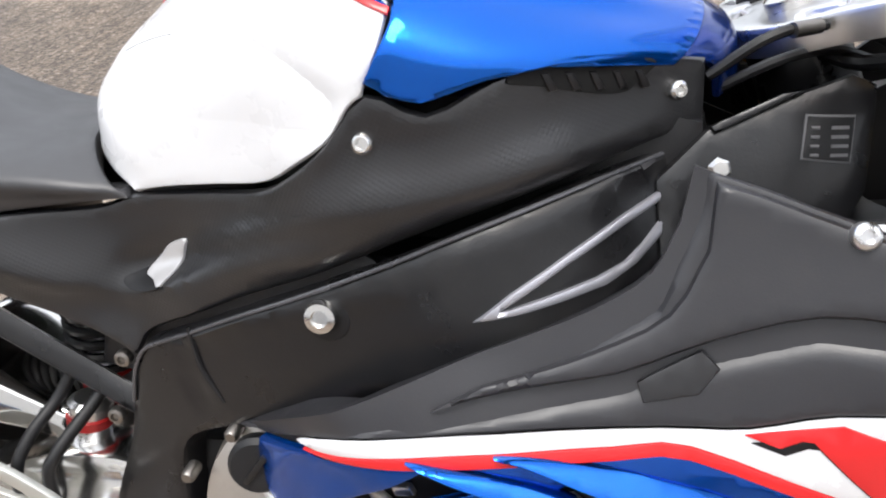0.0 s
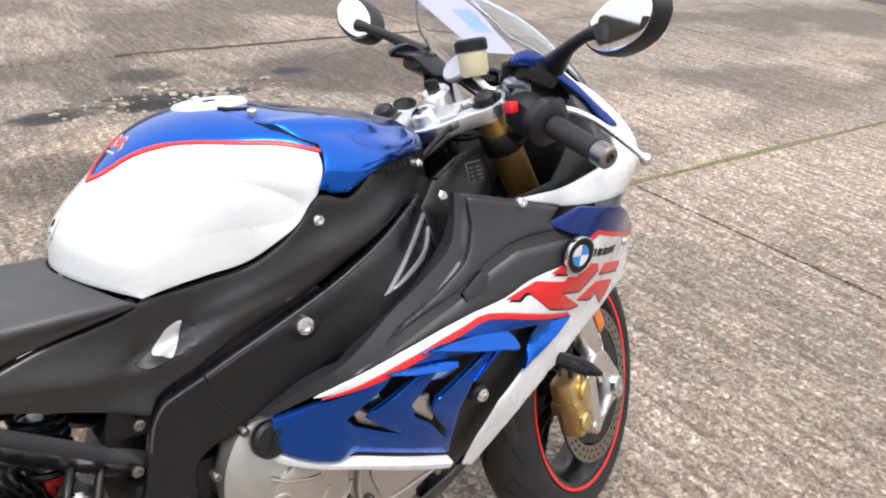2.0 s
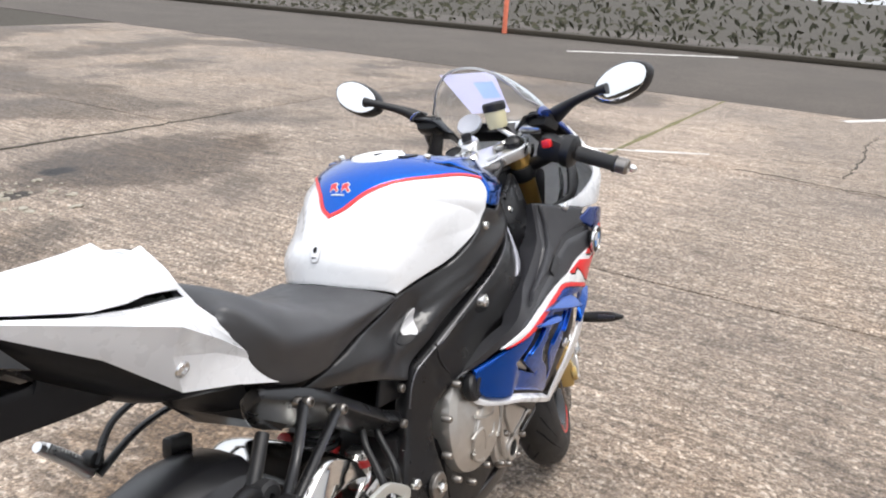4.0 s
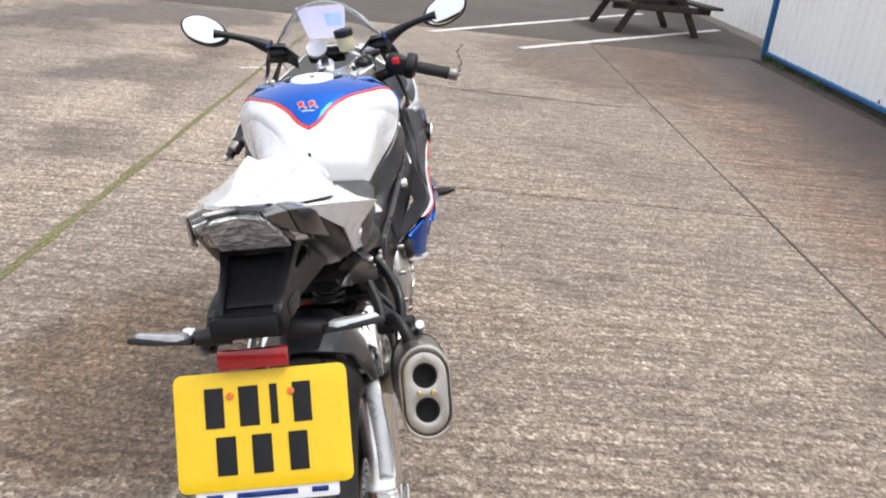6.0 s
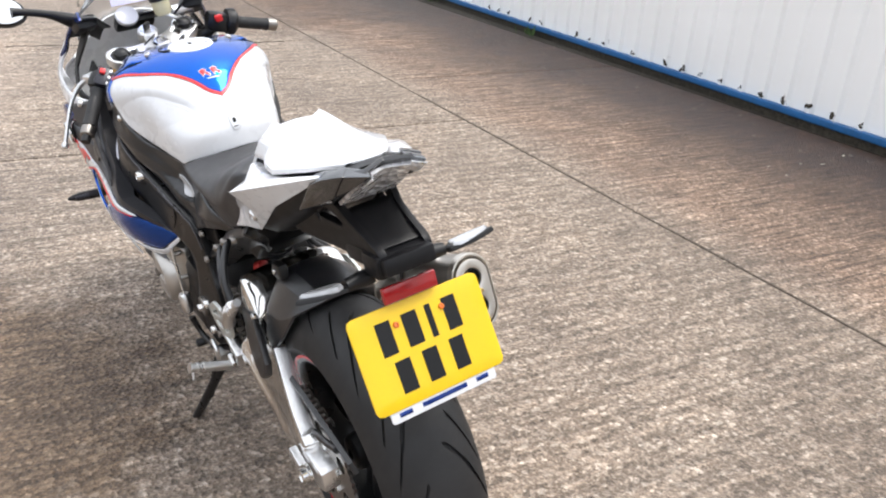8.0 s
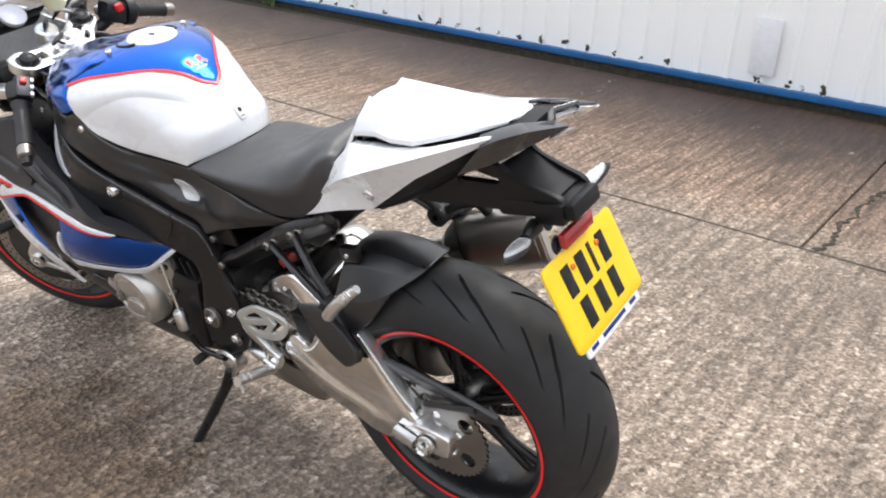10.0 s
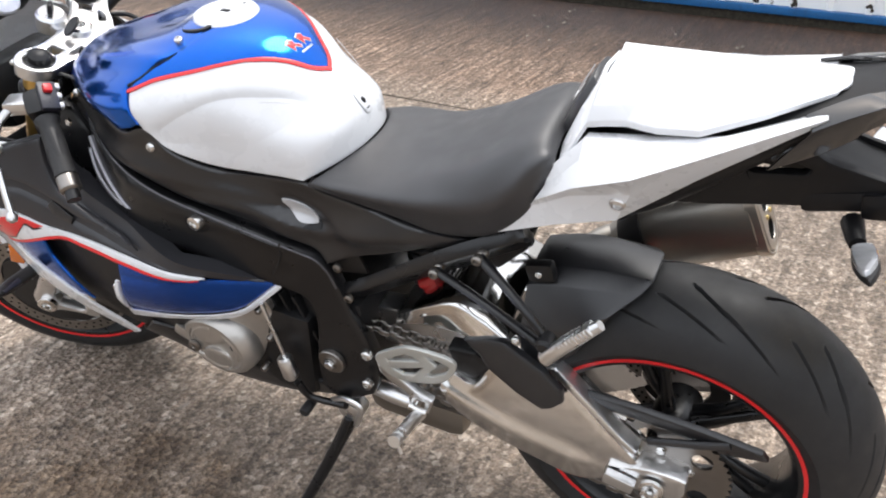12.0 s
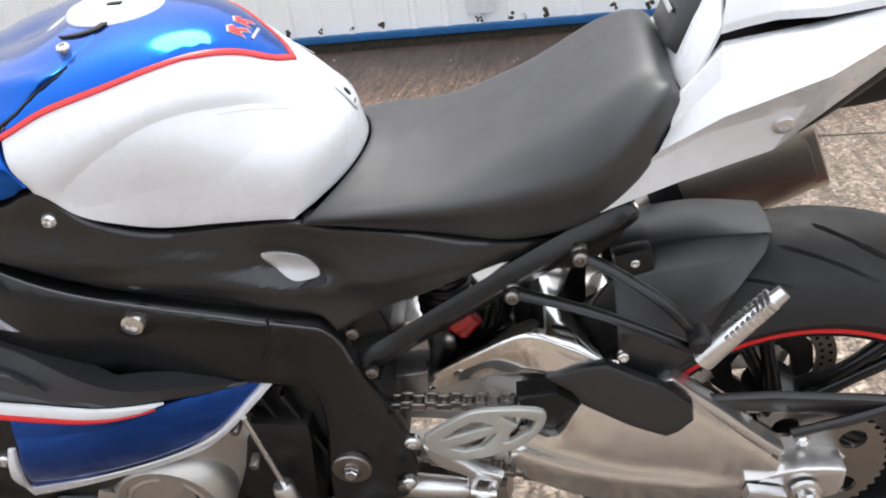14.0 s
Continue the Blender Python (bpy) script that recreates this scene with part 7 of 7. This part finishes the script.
for y in (-.011, .011):
    part("cap_screw", bolt(ec + Vector((0, y, 0)) + can_axis * .004, can_axis, .0045, .003), BRONZE, endcap)
part("link_pipe", tube([along_can(.25), (.20, -.17, .52), (.30, -.12, .42), (.40, -.06, .30), (.50, 0, .24)], [.027, .027, .028, .03, .032], 20), TITANIUM, exhaust)
part("collector", block((.22, .13, .085), pose(.495, -.012, .188, 0, -4, 0), .035), TITANIUM, exhaust, "tan heat-tinted collector box")
part("heat_shield", oval_loft([(along_can(.19), .070, .0505, .8), (along_can(.21), .062, .047, .85), (along_can(.235), .046, .040, .9)]), BLACK, exhaust)
clamp = part("hanger_clamp", lathe([(.018, -.018), (.023, -.014), (.023, .014), (.018, .018), (.007, .018), (.007, -.018)], (.150, -.148, .642), (0, 1, 0), 22, True), RUBBER, exhaust, "rubber exhaust hanger bush")
part("hanger_strap", tube([(.150, -.150, .640), (.112, -.162, .668), (.075, -.178, .672), (.055, -.195, .640)], [.012, .011, .010, .012], 10), BLACK, exhaust)
part("hanger_stay", tube([(.20, -.12, .70), (.165, -.135, .675), (.146, -.141, .655)], .010, 10), BLACK, exhaust)

# ---- front end, turned about the steering axis ----
STEER = 21.0
RAKE = 23.5
AX = Vector((1.406, 0, .300))
axis_dir = Vector((-math.sin(radians(RAKE)), 0, math.cos(radians(RAKE))))
TURN = Matrix.Translation(AX) @ Matrix.Rotation(radians(STEER), 4, axis_dir) @ Matrix.Translation(-AX)


def turned(name, bm, mat, parent, label="", angle=38):
    bmesh.ops.transform(bm, matrix=TURN, verts=bm.verts)
    return part(name, bm, mat, parent, label, angle)


def on_fork(h, y=0.0, off=.0294):
    """A place beside the steering axis, h metres up along it from the axle's level."""
    off -= .045 * h
    return AX + axis_dir * h + Vector((math.cos(radians(RAKE)) * off, y, math.sin(radians(RAKE)) * off))


leg_dir = (on_fork(.7) - on_fork(0)).normalized()


front_wheel = wheel("front_wheel", .300, .122, .216, 5, bike, "black front wheel with red rim stripe", [(.078, .160, .034), (-.078, .160, .034)])
front_wheel.matrix_local = TURN @ Matrix.Translation((1.438, 0, .300))
fork = new("fork")
fork.parent = bike
fork["label"] = "gold upside-down fork with silver feet, steered aside"
for s in (1, -1):
    y = s * .104
    turned("upper_tube", lathe([(.026, .36), (.0285, .365), (.0285, .655), (.0265, .665)], on_fork(0, y), leg_dir, 28), GOLD, fork, "gold fork tube")
    turned("fork_seal", lathe([(.031, .335), (.031, .362), (.027, .366)], on_fork(0, y), leg_dir, 28), BRONZE, fork)
    turned("slider", lathe([(.0215, .02), (.0215, .34)], on_fork(0, y), leg_dir, 24), CHROME, fork)
    turned("slider_sleeve", lathe([(.024, .10), (.027, .105), (.027, .245), (.024, .25)], on_fork(0, y), leg_dir, 24), ALLOY, fork)
    turned("fork_cap", lathe([(.025, .66), (.025, .676), (.018, .680), (.016, .688), (0, .688)], on_fork(0, y), leg_dir, 24), BLACK, fork)
    # fork foot with its cut-out, carrying the caliper
    foot_at = flat_at((1.438, y + s * .016, .300), (1, 0, 0), (0, 0, 1))
    foot_at.outward = lambda q, s=s: np.array([0, s, 0]) + 0 * q
    shape = [(.030, -.010), (.026, .026), (.006, .05), (-.02, .085), (-.055, .10), (-.085, .09), (-.105, .062), (-.108, -.045), (-.092, -.058), (-.070, -.045), (-.02, -.028), (.012, -.030)]
    inner = [(-.018, .012), (-.040, .048), (-.078, .055), (-.080, -.028), (-.066, -.030), (-.022, -.008)]
    ft = turned("fork_foot", sheet(rounded(shape, 2), foot_at, .006, .03, .006, .012, holes=[inner]), ALLOY, fork, "silver cast fork foot")
    turned("axle_end", lathe([(.022, 0), (.022, .010), (.017, .013), (.011, .013), (.010, .004), (0, .004)], (1.438, y + s * .020, .300), (0, s, 0), 28), CHROME, ft)
    cal = turned("caliper", block((.052, .050, .125), pose(1.438 - .130, s * .088, .315, 0, -12, 0), .012), BRONZE, fork, "gold four-piston brake caliper")
    for k in (-1, 1):
        turned("piston_cover", lathe([(.019, 0), (.019, .008), (.015, .012), (0, .012)], (1.438 - .130 + .006 * k, s * .112, .315 + k * .030), (0, s, 0), 20), BRONZE, cal)
    turned("caliper_bridge", block((.02, .058, .03), pose(1.438 - .150, s * .088, .315, 0, -12, 0), .005), BRONZE, cal)
    for k in (-.052, .05):
        turned("caliper_bolt", bolt((1.438 - .108, s * .118, .315 + k), (0, s, 0), .008, .008), CHROME, cal)
    turned("brake_hose", tube([(1.30, s * .10, .375), (1.28, s * .115, .46), (1.30, s * .11, .56), (1.24, s * .08, .68), (1.20, s * .04, .78)], .0055, 8), BLACK, fork)
    turned("reflector", block((.030, .008, .055), pose(1.452, s * .100, .440, 0, -RAKE, 0), .004), AMBER, fork, "amber fork reflector")
    # clip-on, switchgear, grip, lever
    root = Vector(on_fork(.615, s * .125))
    g0 = Vector((1.092, s * .227, .885)) if s < 0 else Vector((1.084, s * .226, .888))
    tip = Vector((1.046, s * .338, .832)) if s < 0 else Vector((1.024, s * .340, .812))
    d = (tip - g0).normalized()
    bar = turned("clip_on", tube([root, g0, tip], [.016, .0125, .0115], 16, 4), BLACK, fork, "black clip-on handlebar")
    turned("clamp", lathe([(.034, -.018), (.036, -.014), (.036, .014), (.034, .018), (.028, .018), (.028, -.018)], on_fork(.61, y), axis_dir, 28, True), BLACK, bar)
    turned("grip", lathe([(.020, 0), (.0205, .005), (.0165, .012), (.0168, .045), (.0172, .052), (.0168, .06), (.0165, .098), (.0185, .102), (.0185, .106), (.015, .108)], g0, d, 24), GRIP, bar, "black ribbed rubber grip")
    turned("bar_end", lathe([(.017, .108), (.0175, .111), (.0175, .130), (.014, .134), (.008, .134), (.007, .128), (0, .128)], g0, d, 22), DISC, bar, "grey metal bar end")
    mid = g0 - d * .028
    face = pose(*mid, 0, 0, s * 25) @ pose(0, 0, 0, s * -28, 0, 0)
    sw = turned("switchgear", block((.050, .050, .046) if s > 0 else (.054, .066, .054), face if s > 0 else face @ pose(0, .012, -.004), .017), BLACK, bar, "black switch housing")
    if s < 0:
        turned("kill_switch", block((.016, .020, .018), pose(1.075, -.180, .915, 0, 0, -25), .004), RED, sw, "red kill switch")
        turned("throttle_collar", lathe([(.034, -.012), (.037, -.006), (.037, .010), (.028, .018), (.02, .020)], mid + d * .024, d, 28), BLACK, sw)
    else:
        turned("switch_face", block((.030, .052, .012), face @ pose(-.018, 0, .018, 0, -35, 0), .004), SLATE, sw)
        turned("horn_button", block((.014, .014, .010), face @ pose(-.022, -.010, .026, 0, -35, 0), .003), RED, sw)
        for k in range(3):
            turned("switch_button", block((.012, .010, .010), face @ pose(-.030, -.018 + .018 * k, .010, 0, -35, 0), .002), SILVER, sw)
    piv = mid + Vector((.040, 0, .004))
    turned("lever_perch", block((.055, .034, .024), Matrix.Translation(piv + Vector((-.008, 0, 0))), .006), ALLOY, bar)
    if s < 0:
        turned("lever_boss", lathe([(.011, -.014), (.013, -.010), (.013, .010), (.009, .014), (0, .014)], piv + Vector((.012, -.012, 0)), (.3, 0, 1), 16), BLACK, bar)
    end = Vector((1.143, -.353, .811)) if s < 0 else Vector((1.154, .339, .779))
    a, b = piv + Vector((.014, s * .012, -.002)), end
    out = Vector((.024, 0, .006))
    lever = [a, a + (b - a) * .16 + out * .75, a + (b - a) * .42 + out, a + (b - a) * .72 + out * .55, b]
    lv = turned("lever", tube([tuple(v) for v in lever], [.009, .0085, .007, .0065, .007], 12, 4, flat=.75), ALLOY, bar, "bare alloy brake lever" if s < 0 else "bare alloy clutch lever")
    turned("lever_ball", lathe([(.002, -.010), (.008, -.006), (.0095, 0), (.008, .006), (.002, .010)], lever[-1], (b - a), 14), ALLOY, lv)
# yokes
yoke_c = AX + axis_dir * .672 - Vector((math.cos(radians(RAKE)), 0, math.sin(radians(RAKE)))) * .0294
e2y = Vector((math.cos(radians(RAKE)), 0, math.sin(radians(RAKE))))
yoke_at = flat_at(yoke_c, (0, 1, 0), e2y)
yoke_at.outward = lambda q: np.array(axis_dir) + 0 * q
yk = [(.140, .028), (.132, .060), (.100, .066), (.070, .045), (.030, .034), (-.030, .034), (-.070, .045), (-.100, .066), (-.132, .060), (-.140, .028), (-.125, -.002), (-.085, -.020), (-.045, -.044), (0, -.052), (.045, -.044), (.085, -.020), (.125, -.002)]
ring = lambda x, z, r: [(x + r * math.cos(t), z + r * math.sin(t)) for t in np.linspace(0, 6.283, 16, endpoint=False)]
slots = [[(.060, .026), (.078, .030), (.082, .010), (.064, .002)], [(-.060, .026), (-.078, .030), (-.082, .010), (-.064, .002)], [(.040, -.018), (.072, -.006), (.062, -.022), (.046, -.030)], [(-.040, -.018), (-.072, -.006), (-.062, -.022), (-.046, -.030)], ring(.104, .0294, .0255), ring(-.104, .0294, .0255)]
yoke = turned("top_yoke", sheet(rounded(yk, 3), yoke_at, .012, .024, .004, .010, holes=slots), ALLOY, fork, "milled silver top yoke with cut-outs")
turned("lower_yoke", sheet(rounded([(x, z * .9) for x, z in yk], 3), flat_at(AX + axis_dir * .46 - e2y * .02, (0, 1, 0), e2y), .015, .03, .005, .016, holes=[ring(.104, .0294, .028), ring(-.104, .0294, .028)]), BLACK, fork)
turned("stem_nut", lathe([(.022, .010), (.022, .020), (.017, .024), (.010, .024), (.010, .014), (0, .014)], yoke_c, axis_dir, 28), CHROME, yoke)
turned("ignition_barrel", lathe([(.026, .0), (.026, .026), (.021, .032), (0, .032)], yoke_c + e2y * .05, axis_dir, 24), ALLOY, yoke)
turned("key_head", block((.010, .024, .022), Matrix.Translation(yoke_c + e2y * .05 + axis_dir * .040) @ pose(0, 0, 0, 0, -20, 20), .006), BLACK, yoke, "black ignition key")
turned("key_fob", lathe([(.019, -.002), (.020, 0), (.019, .002)], yoke_c + e2y * .02 + axis_dir * .030 + Vector((-.02, .03, 0)), (.5, .3, 1), 20), BLACK, yoke)
for s in (1, -1):
    turned("adjuster", lathe([(.018, .01), (.018, .020), (.013, .024), (.008, .027), (0, .027)], yoke_c + e2y * .0294 + Vector((0, s * .104, 0)), axis_dir, 20), BLACK, yoke)
    turned("pinch_bolt", bolt(yoke_c + e2y * .066 + Vector((0, s * .118, 0)), (.9, 0, .4), .006, .006), CHROME, yoke)
# master cylinder and its reservoir on the right
turned("master_cylinder", tube([(1.17, -.170, .945), (1.185, -.115, .955)], .015, 14, 1), ALLOY, fork)
pot_c = TURN.inverted() @ Vector((1.182, -.056, .975))
pot = turned("brake_reservoir", lathe([(.020, 0), (.0235, .006), (.0245, .040), (.023, .042), (0, .042)], pot_c, (0, 0, 1), 28), FLUID, fork, "cream brake fluid reservoir")
turned("reservoir_cap", lathe([(.0265, .040), (.027, .044), (.027, .056), (.023, .060), (0, .060)], pot_c, (0, 0, 1), 28), BLACK, pot)
turned("reservoir_stay", tube([tuple(pot_c), tuple(pot_c + Vector((-.01, -.03, -.025))), (1.17, -.12, .94)], .006, 8), ALLOY, fork)
# front mudguard
bm = shell_over(.322, .066, 82, 150, 30, 11)
bmesh.ops.transform(bm, matrix=Matrix.Translation((1.438, 0, -.020)), verts=bm.verts)
mud = turned("front_mudguard", bm, WHITE, bike, "gloss white front mudguard")
for s in (1, -1):
    side_at = lateral([(1.40, .45, .082), (1.50, .48, .072), (1.48, .36, .095)], s)
    turned("mudguard_wing", sheet(rounded([(1.395, .56), (1.44, .585), (1.50, .56), (1.505, .50), (1.485, .42), (1.472, .355), (1.462, .36), (1.452, .44), (1.42, .50)], 3), side_at, 0, .006, .003, .014), WHITE, mud)

# ---- cockpit and screen ----
cock = new("cockpit")
cock.parent = bike
cock["label"] = "black cockpit with clear screen and instruments"
part("inner_tray", block((.22, .28, .02), pose(1.215, 0, .690, 0, -6, 0), .008), BLACK, cock)
SCREENS = skin([
    [(1.145, 0, 1.118), (1.20, 0, 1.106), (1.27, 0, 1.072), (1.34, 0, 1.020), (1.41, 0, .955)],
    [(1.152, .050, 1.108), (1.205, .060, 1.095), (1.275, .068, 1.060), (1.345, .072, 1.006), (1.412, .070, .945)],
    [(1.175, .092, 1.075), (1.222, .108, 1.060), (1.285, .120, 1.025), (1.350, .122, .970), (1.405, .118, .920)],
    [(1.215, .128, 1.020), (1.245, .148, 1.005), (1.290, .160, .975), (1.345, .160, .930), (1.385, .152, .890)],
], .9)
glass = part("windscreen", sheet([(0, -.9), (.0, .9), (.25, 1), (1, 1), (1, -1), (.25, -1)], SCREENS, 0, .003, .001, .02, scale=(.32, .28)), SCREEN, cock, "clear bubble windscreen")
glass.visible_shadow = False
part("screen_edge", sheet([(.0, -.9), (.0, .9), (.25, 1), (.27, .985), (.02, .88), (.02, -.88), (.27, -.985), (.25, -1)], SCREENS, .0012, .005, .0005, .02, scale=(.32, .28)), SILVER, cock)
COWL = skin([
    [(1.39, 0, .965), (1.44, 0, .900), (1.475, 0, .83), (1.475, 0, .76), (1.46, 0, .70)],
    [(1.388, .07, .955), (1.436, .075, .89), (1.468, .08, .825), (1.468, .08, .76), (1.455, .075, .70)],
    [(1.38, .135, .91), (1.41, .15, .86), (1.435, .15, .81), (1.44, .14, .76), (1.435, .12, .70)],
    [(1.35, .185, .875), (1.375, .215, .84), (1.395, .205, .80), (1.41, .180, .75), (1.42, .150, .69)],
], .75)
part("nose_shell", sheet([(0, -1), (0, 1), (1, 1), (1, -1)], COWL, 0, .006, .003, .025, scale=(.38, .3)), WHITE, cock, "gloss white nose shell")
for s in (1, -1):
    part("headlamp", sheet(rounded([(.35, s * .25), (.38, s * .60), (.5, s * .82), (.62, s * .60), (.60, s * .28)], 3), COWL, .004, .006, .003, .02, scale=(.38, .3)), LAMP, cock)
dash = part("instrument_panel", block((.030, .11, .055), pose(1.262, .012, .955, 0, -55, 0), .012), BLACK, cock)
part("dial", lathe([(.029, -.004), (.031, .004), (.029, .008), (.026, .006), (0, .006)], (1.222, .036, .978), (-.70, 0, .72), 30), SILVER, dash, "round rev counter")
part("display", block((.003, .060, .045), pose(1.246, -.024, .966, 0, -55, 0), .002), SLATE, dash)
film = part("screen_film", plates([[(1.158, .072, 1.104), (1.22, .066, 1.052), (1.284, .058, .999)], [(1.158, -.064, 1.104), (1.22, -.054, 1.052), (1.284, -.044, .999)]], .0012, False, 1, 0), FILM, cock, "pale hazy film inside the screen")
part("film_print", plates([[(1.182, -.002, 1.081), (1.232, -.002, 1.040)], [(1.182, -.050, 1.081), (1.232, -.046, 1.040)]], .0012, False, 1, 0), FILM_BLUE, film)
for s in (1, -1):
    inner = lateral([(1.10, .80, .185), (1.20, .80, .215), (1.30, .84, .20), (1.25, .95, .15), (1.35, .75, .17), (1.15, .70, .20)], s)
    part("inner_cowl", sheet([(1.10, .79), (1.20, .795), (1.30, .825), (1.33, .87), (1.29, .95), (1.24, 1.0), (1.21, .99), (1.235, .93), (1.25, .87), (1.20, .82), (1.12, .80)], inner, 0, .006, .002, .02), BLACK, cock)
    back = lateral([(1.05, .70, .12), (1.30, .85, .12), (1.2, .75, .14), (1.35, .7, .10)], s)
    part("inner_shroud", sheet([(1.03, .60), (1.05, .78), (1.16, .76), (1.26, .82), (1.36, .86), (1.42, .78), (1.40, .62), (1.20, .56)], inner, -.035, .006, .002, .03), BLACK, cock)
    part("cowl_shelf", plates([[(1.170, s * .158, 1.008), (1.235, s * .168, 1.000), (1.300, s * .192, .942)], [(1.185, s * .118, 1.000), (1.245, s * .125, .992), (1.310, s * .135, .938)], [(1.205, s * .085, .965), (1.255, s * .095, .955), (1.320, s * .105, .915)]], .006, False, 2, .002), BLACK, cock)
    part("mirror_mount", block((.066, .058, .038), pose(1.228, s * .148, .980, 0, 24, s * 12), .016), BLACK, cock, "black mirror mount")
    m = part("mirror", tube([(1.247, s * .172, .992), (1.225, s * .225, 1.022), (1.200, s * .285, 1.044), (1.195, s * .312, 1.050)], [.020, .011, .0095, .012], 12), BLACK, bike, "black oval mirror on a slim stalk")
    mc, ex = Vector((1.205, s * .342, 1.058)), Vector((.02, s * .92, .36)).normalized()
    nrm = Vector((-1, -s * .12, .34 if s > 0 else .14)).normalized()
    ez = nrm.cross(ex).normalized()
    if ez.z < 0:
        ez = -ez
    face = flat_at(mc, ex, ez)
    face.outward = lambda q, n=nrm: np.array(n) + 0 * q
    oval = rounded([(-.070, -.004), (-.056, .026), (-.015, .042), (.030, .040), (.062, .020), (.064, -.004), (.040, -.028), (0, -.036), (-.040, -.030)], 4)
    part("housing", sheet(oval, face, .004, .032, .010, .012), BLACK, m)
    part("mirror_glass", sheet(scaled(oval, .88), face, .0055, .003, .0008, .012), MIRROR, m, "bright mirror glass")
part("front_ducting", block((.10, .20, .12), pose(1.30, 0, .80, 0, 10, 0), .02), BLACK, cock)
for path in ([(1.035, -.10, .875), (1.075, -.105, .905), (1.12, -.085, .910), (1.165, -.06, .895), (1.20, -.09, .87)], [(1.045, -.075, .86), (1.09, -.082, .885), (1.13, -.06, .888), (1.17, -.03, .875)], [(1.05, .08, .87), (1.09, .10, .895), (1.14, .085, .895), (1.18, .05, .88)], [(1.20, -.13, .93), (1.235, -.11, .90), (1.25, -.06, .85), (1.24, -.03, .78)]):
    part("cable", tube(path, .0042, 8, 5), BLACK, bike)
part("hose_clip", tube([(1.088, -.104, .9085), (1.108, -.094, .9105)], .0058, 10, 1), DISC, bike)
part("wiring", tube([(1.09, .05, .90), (1.12, -.02, .885), (1.15, -.07, .88), (1.20, -.10, .90)], .006, 8), BLACK, bike)
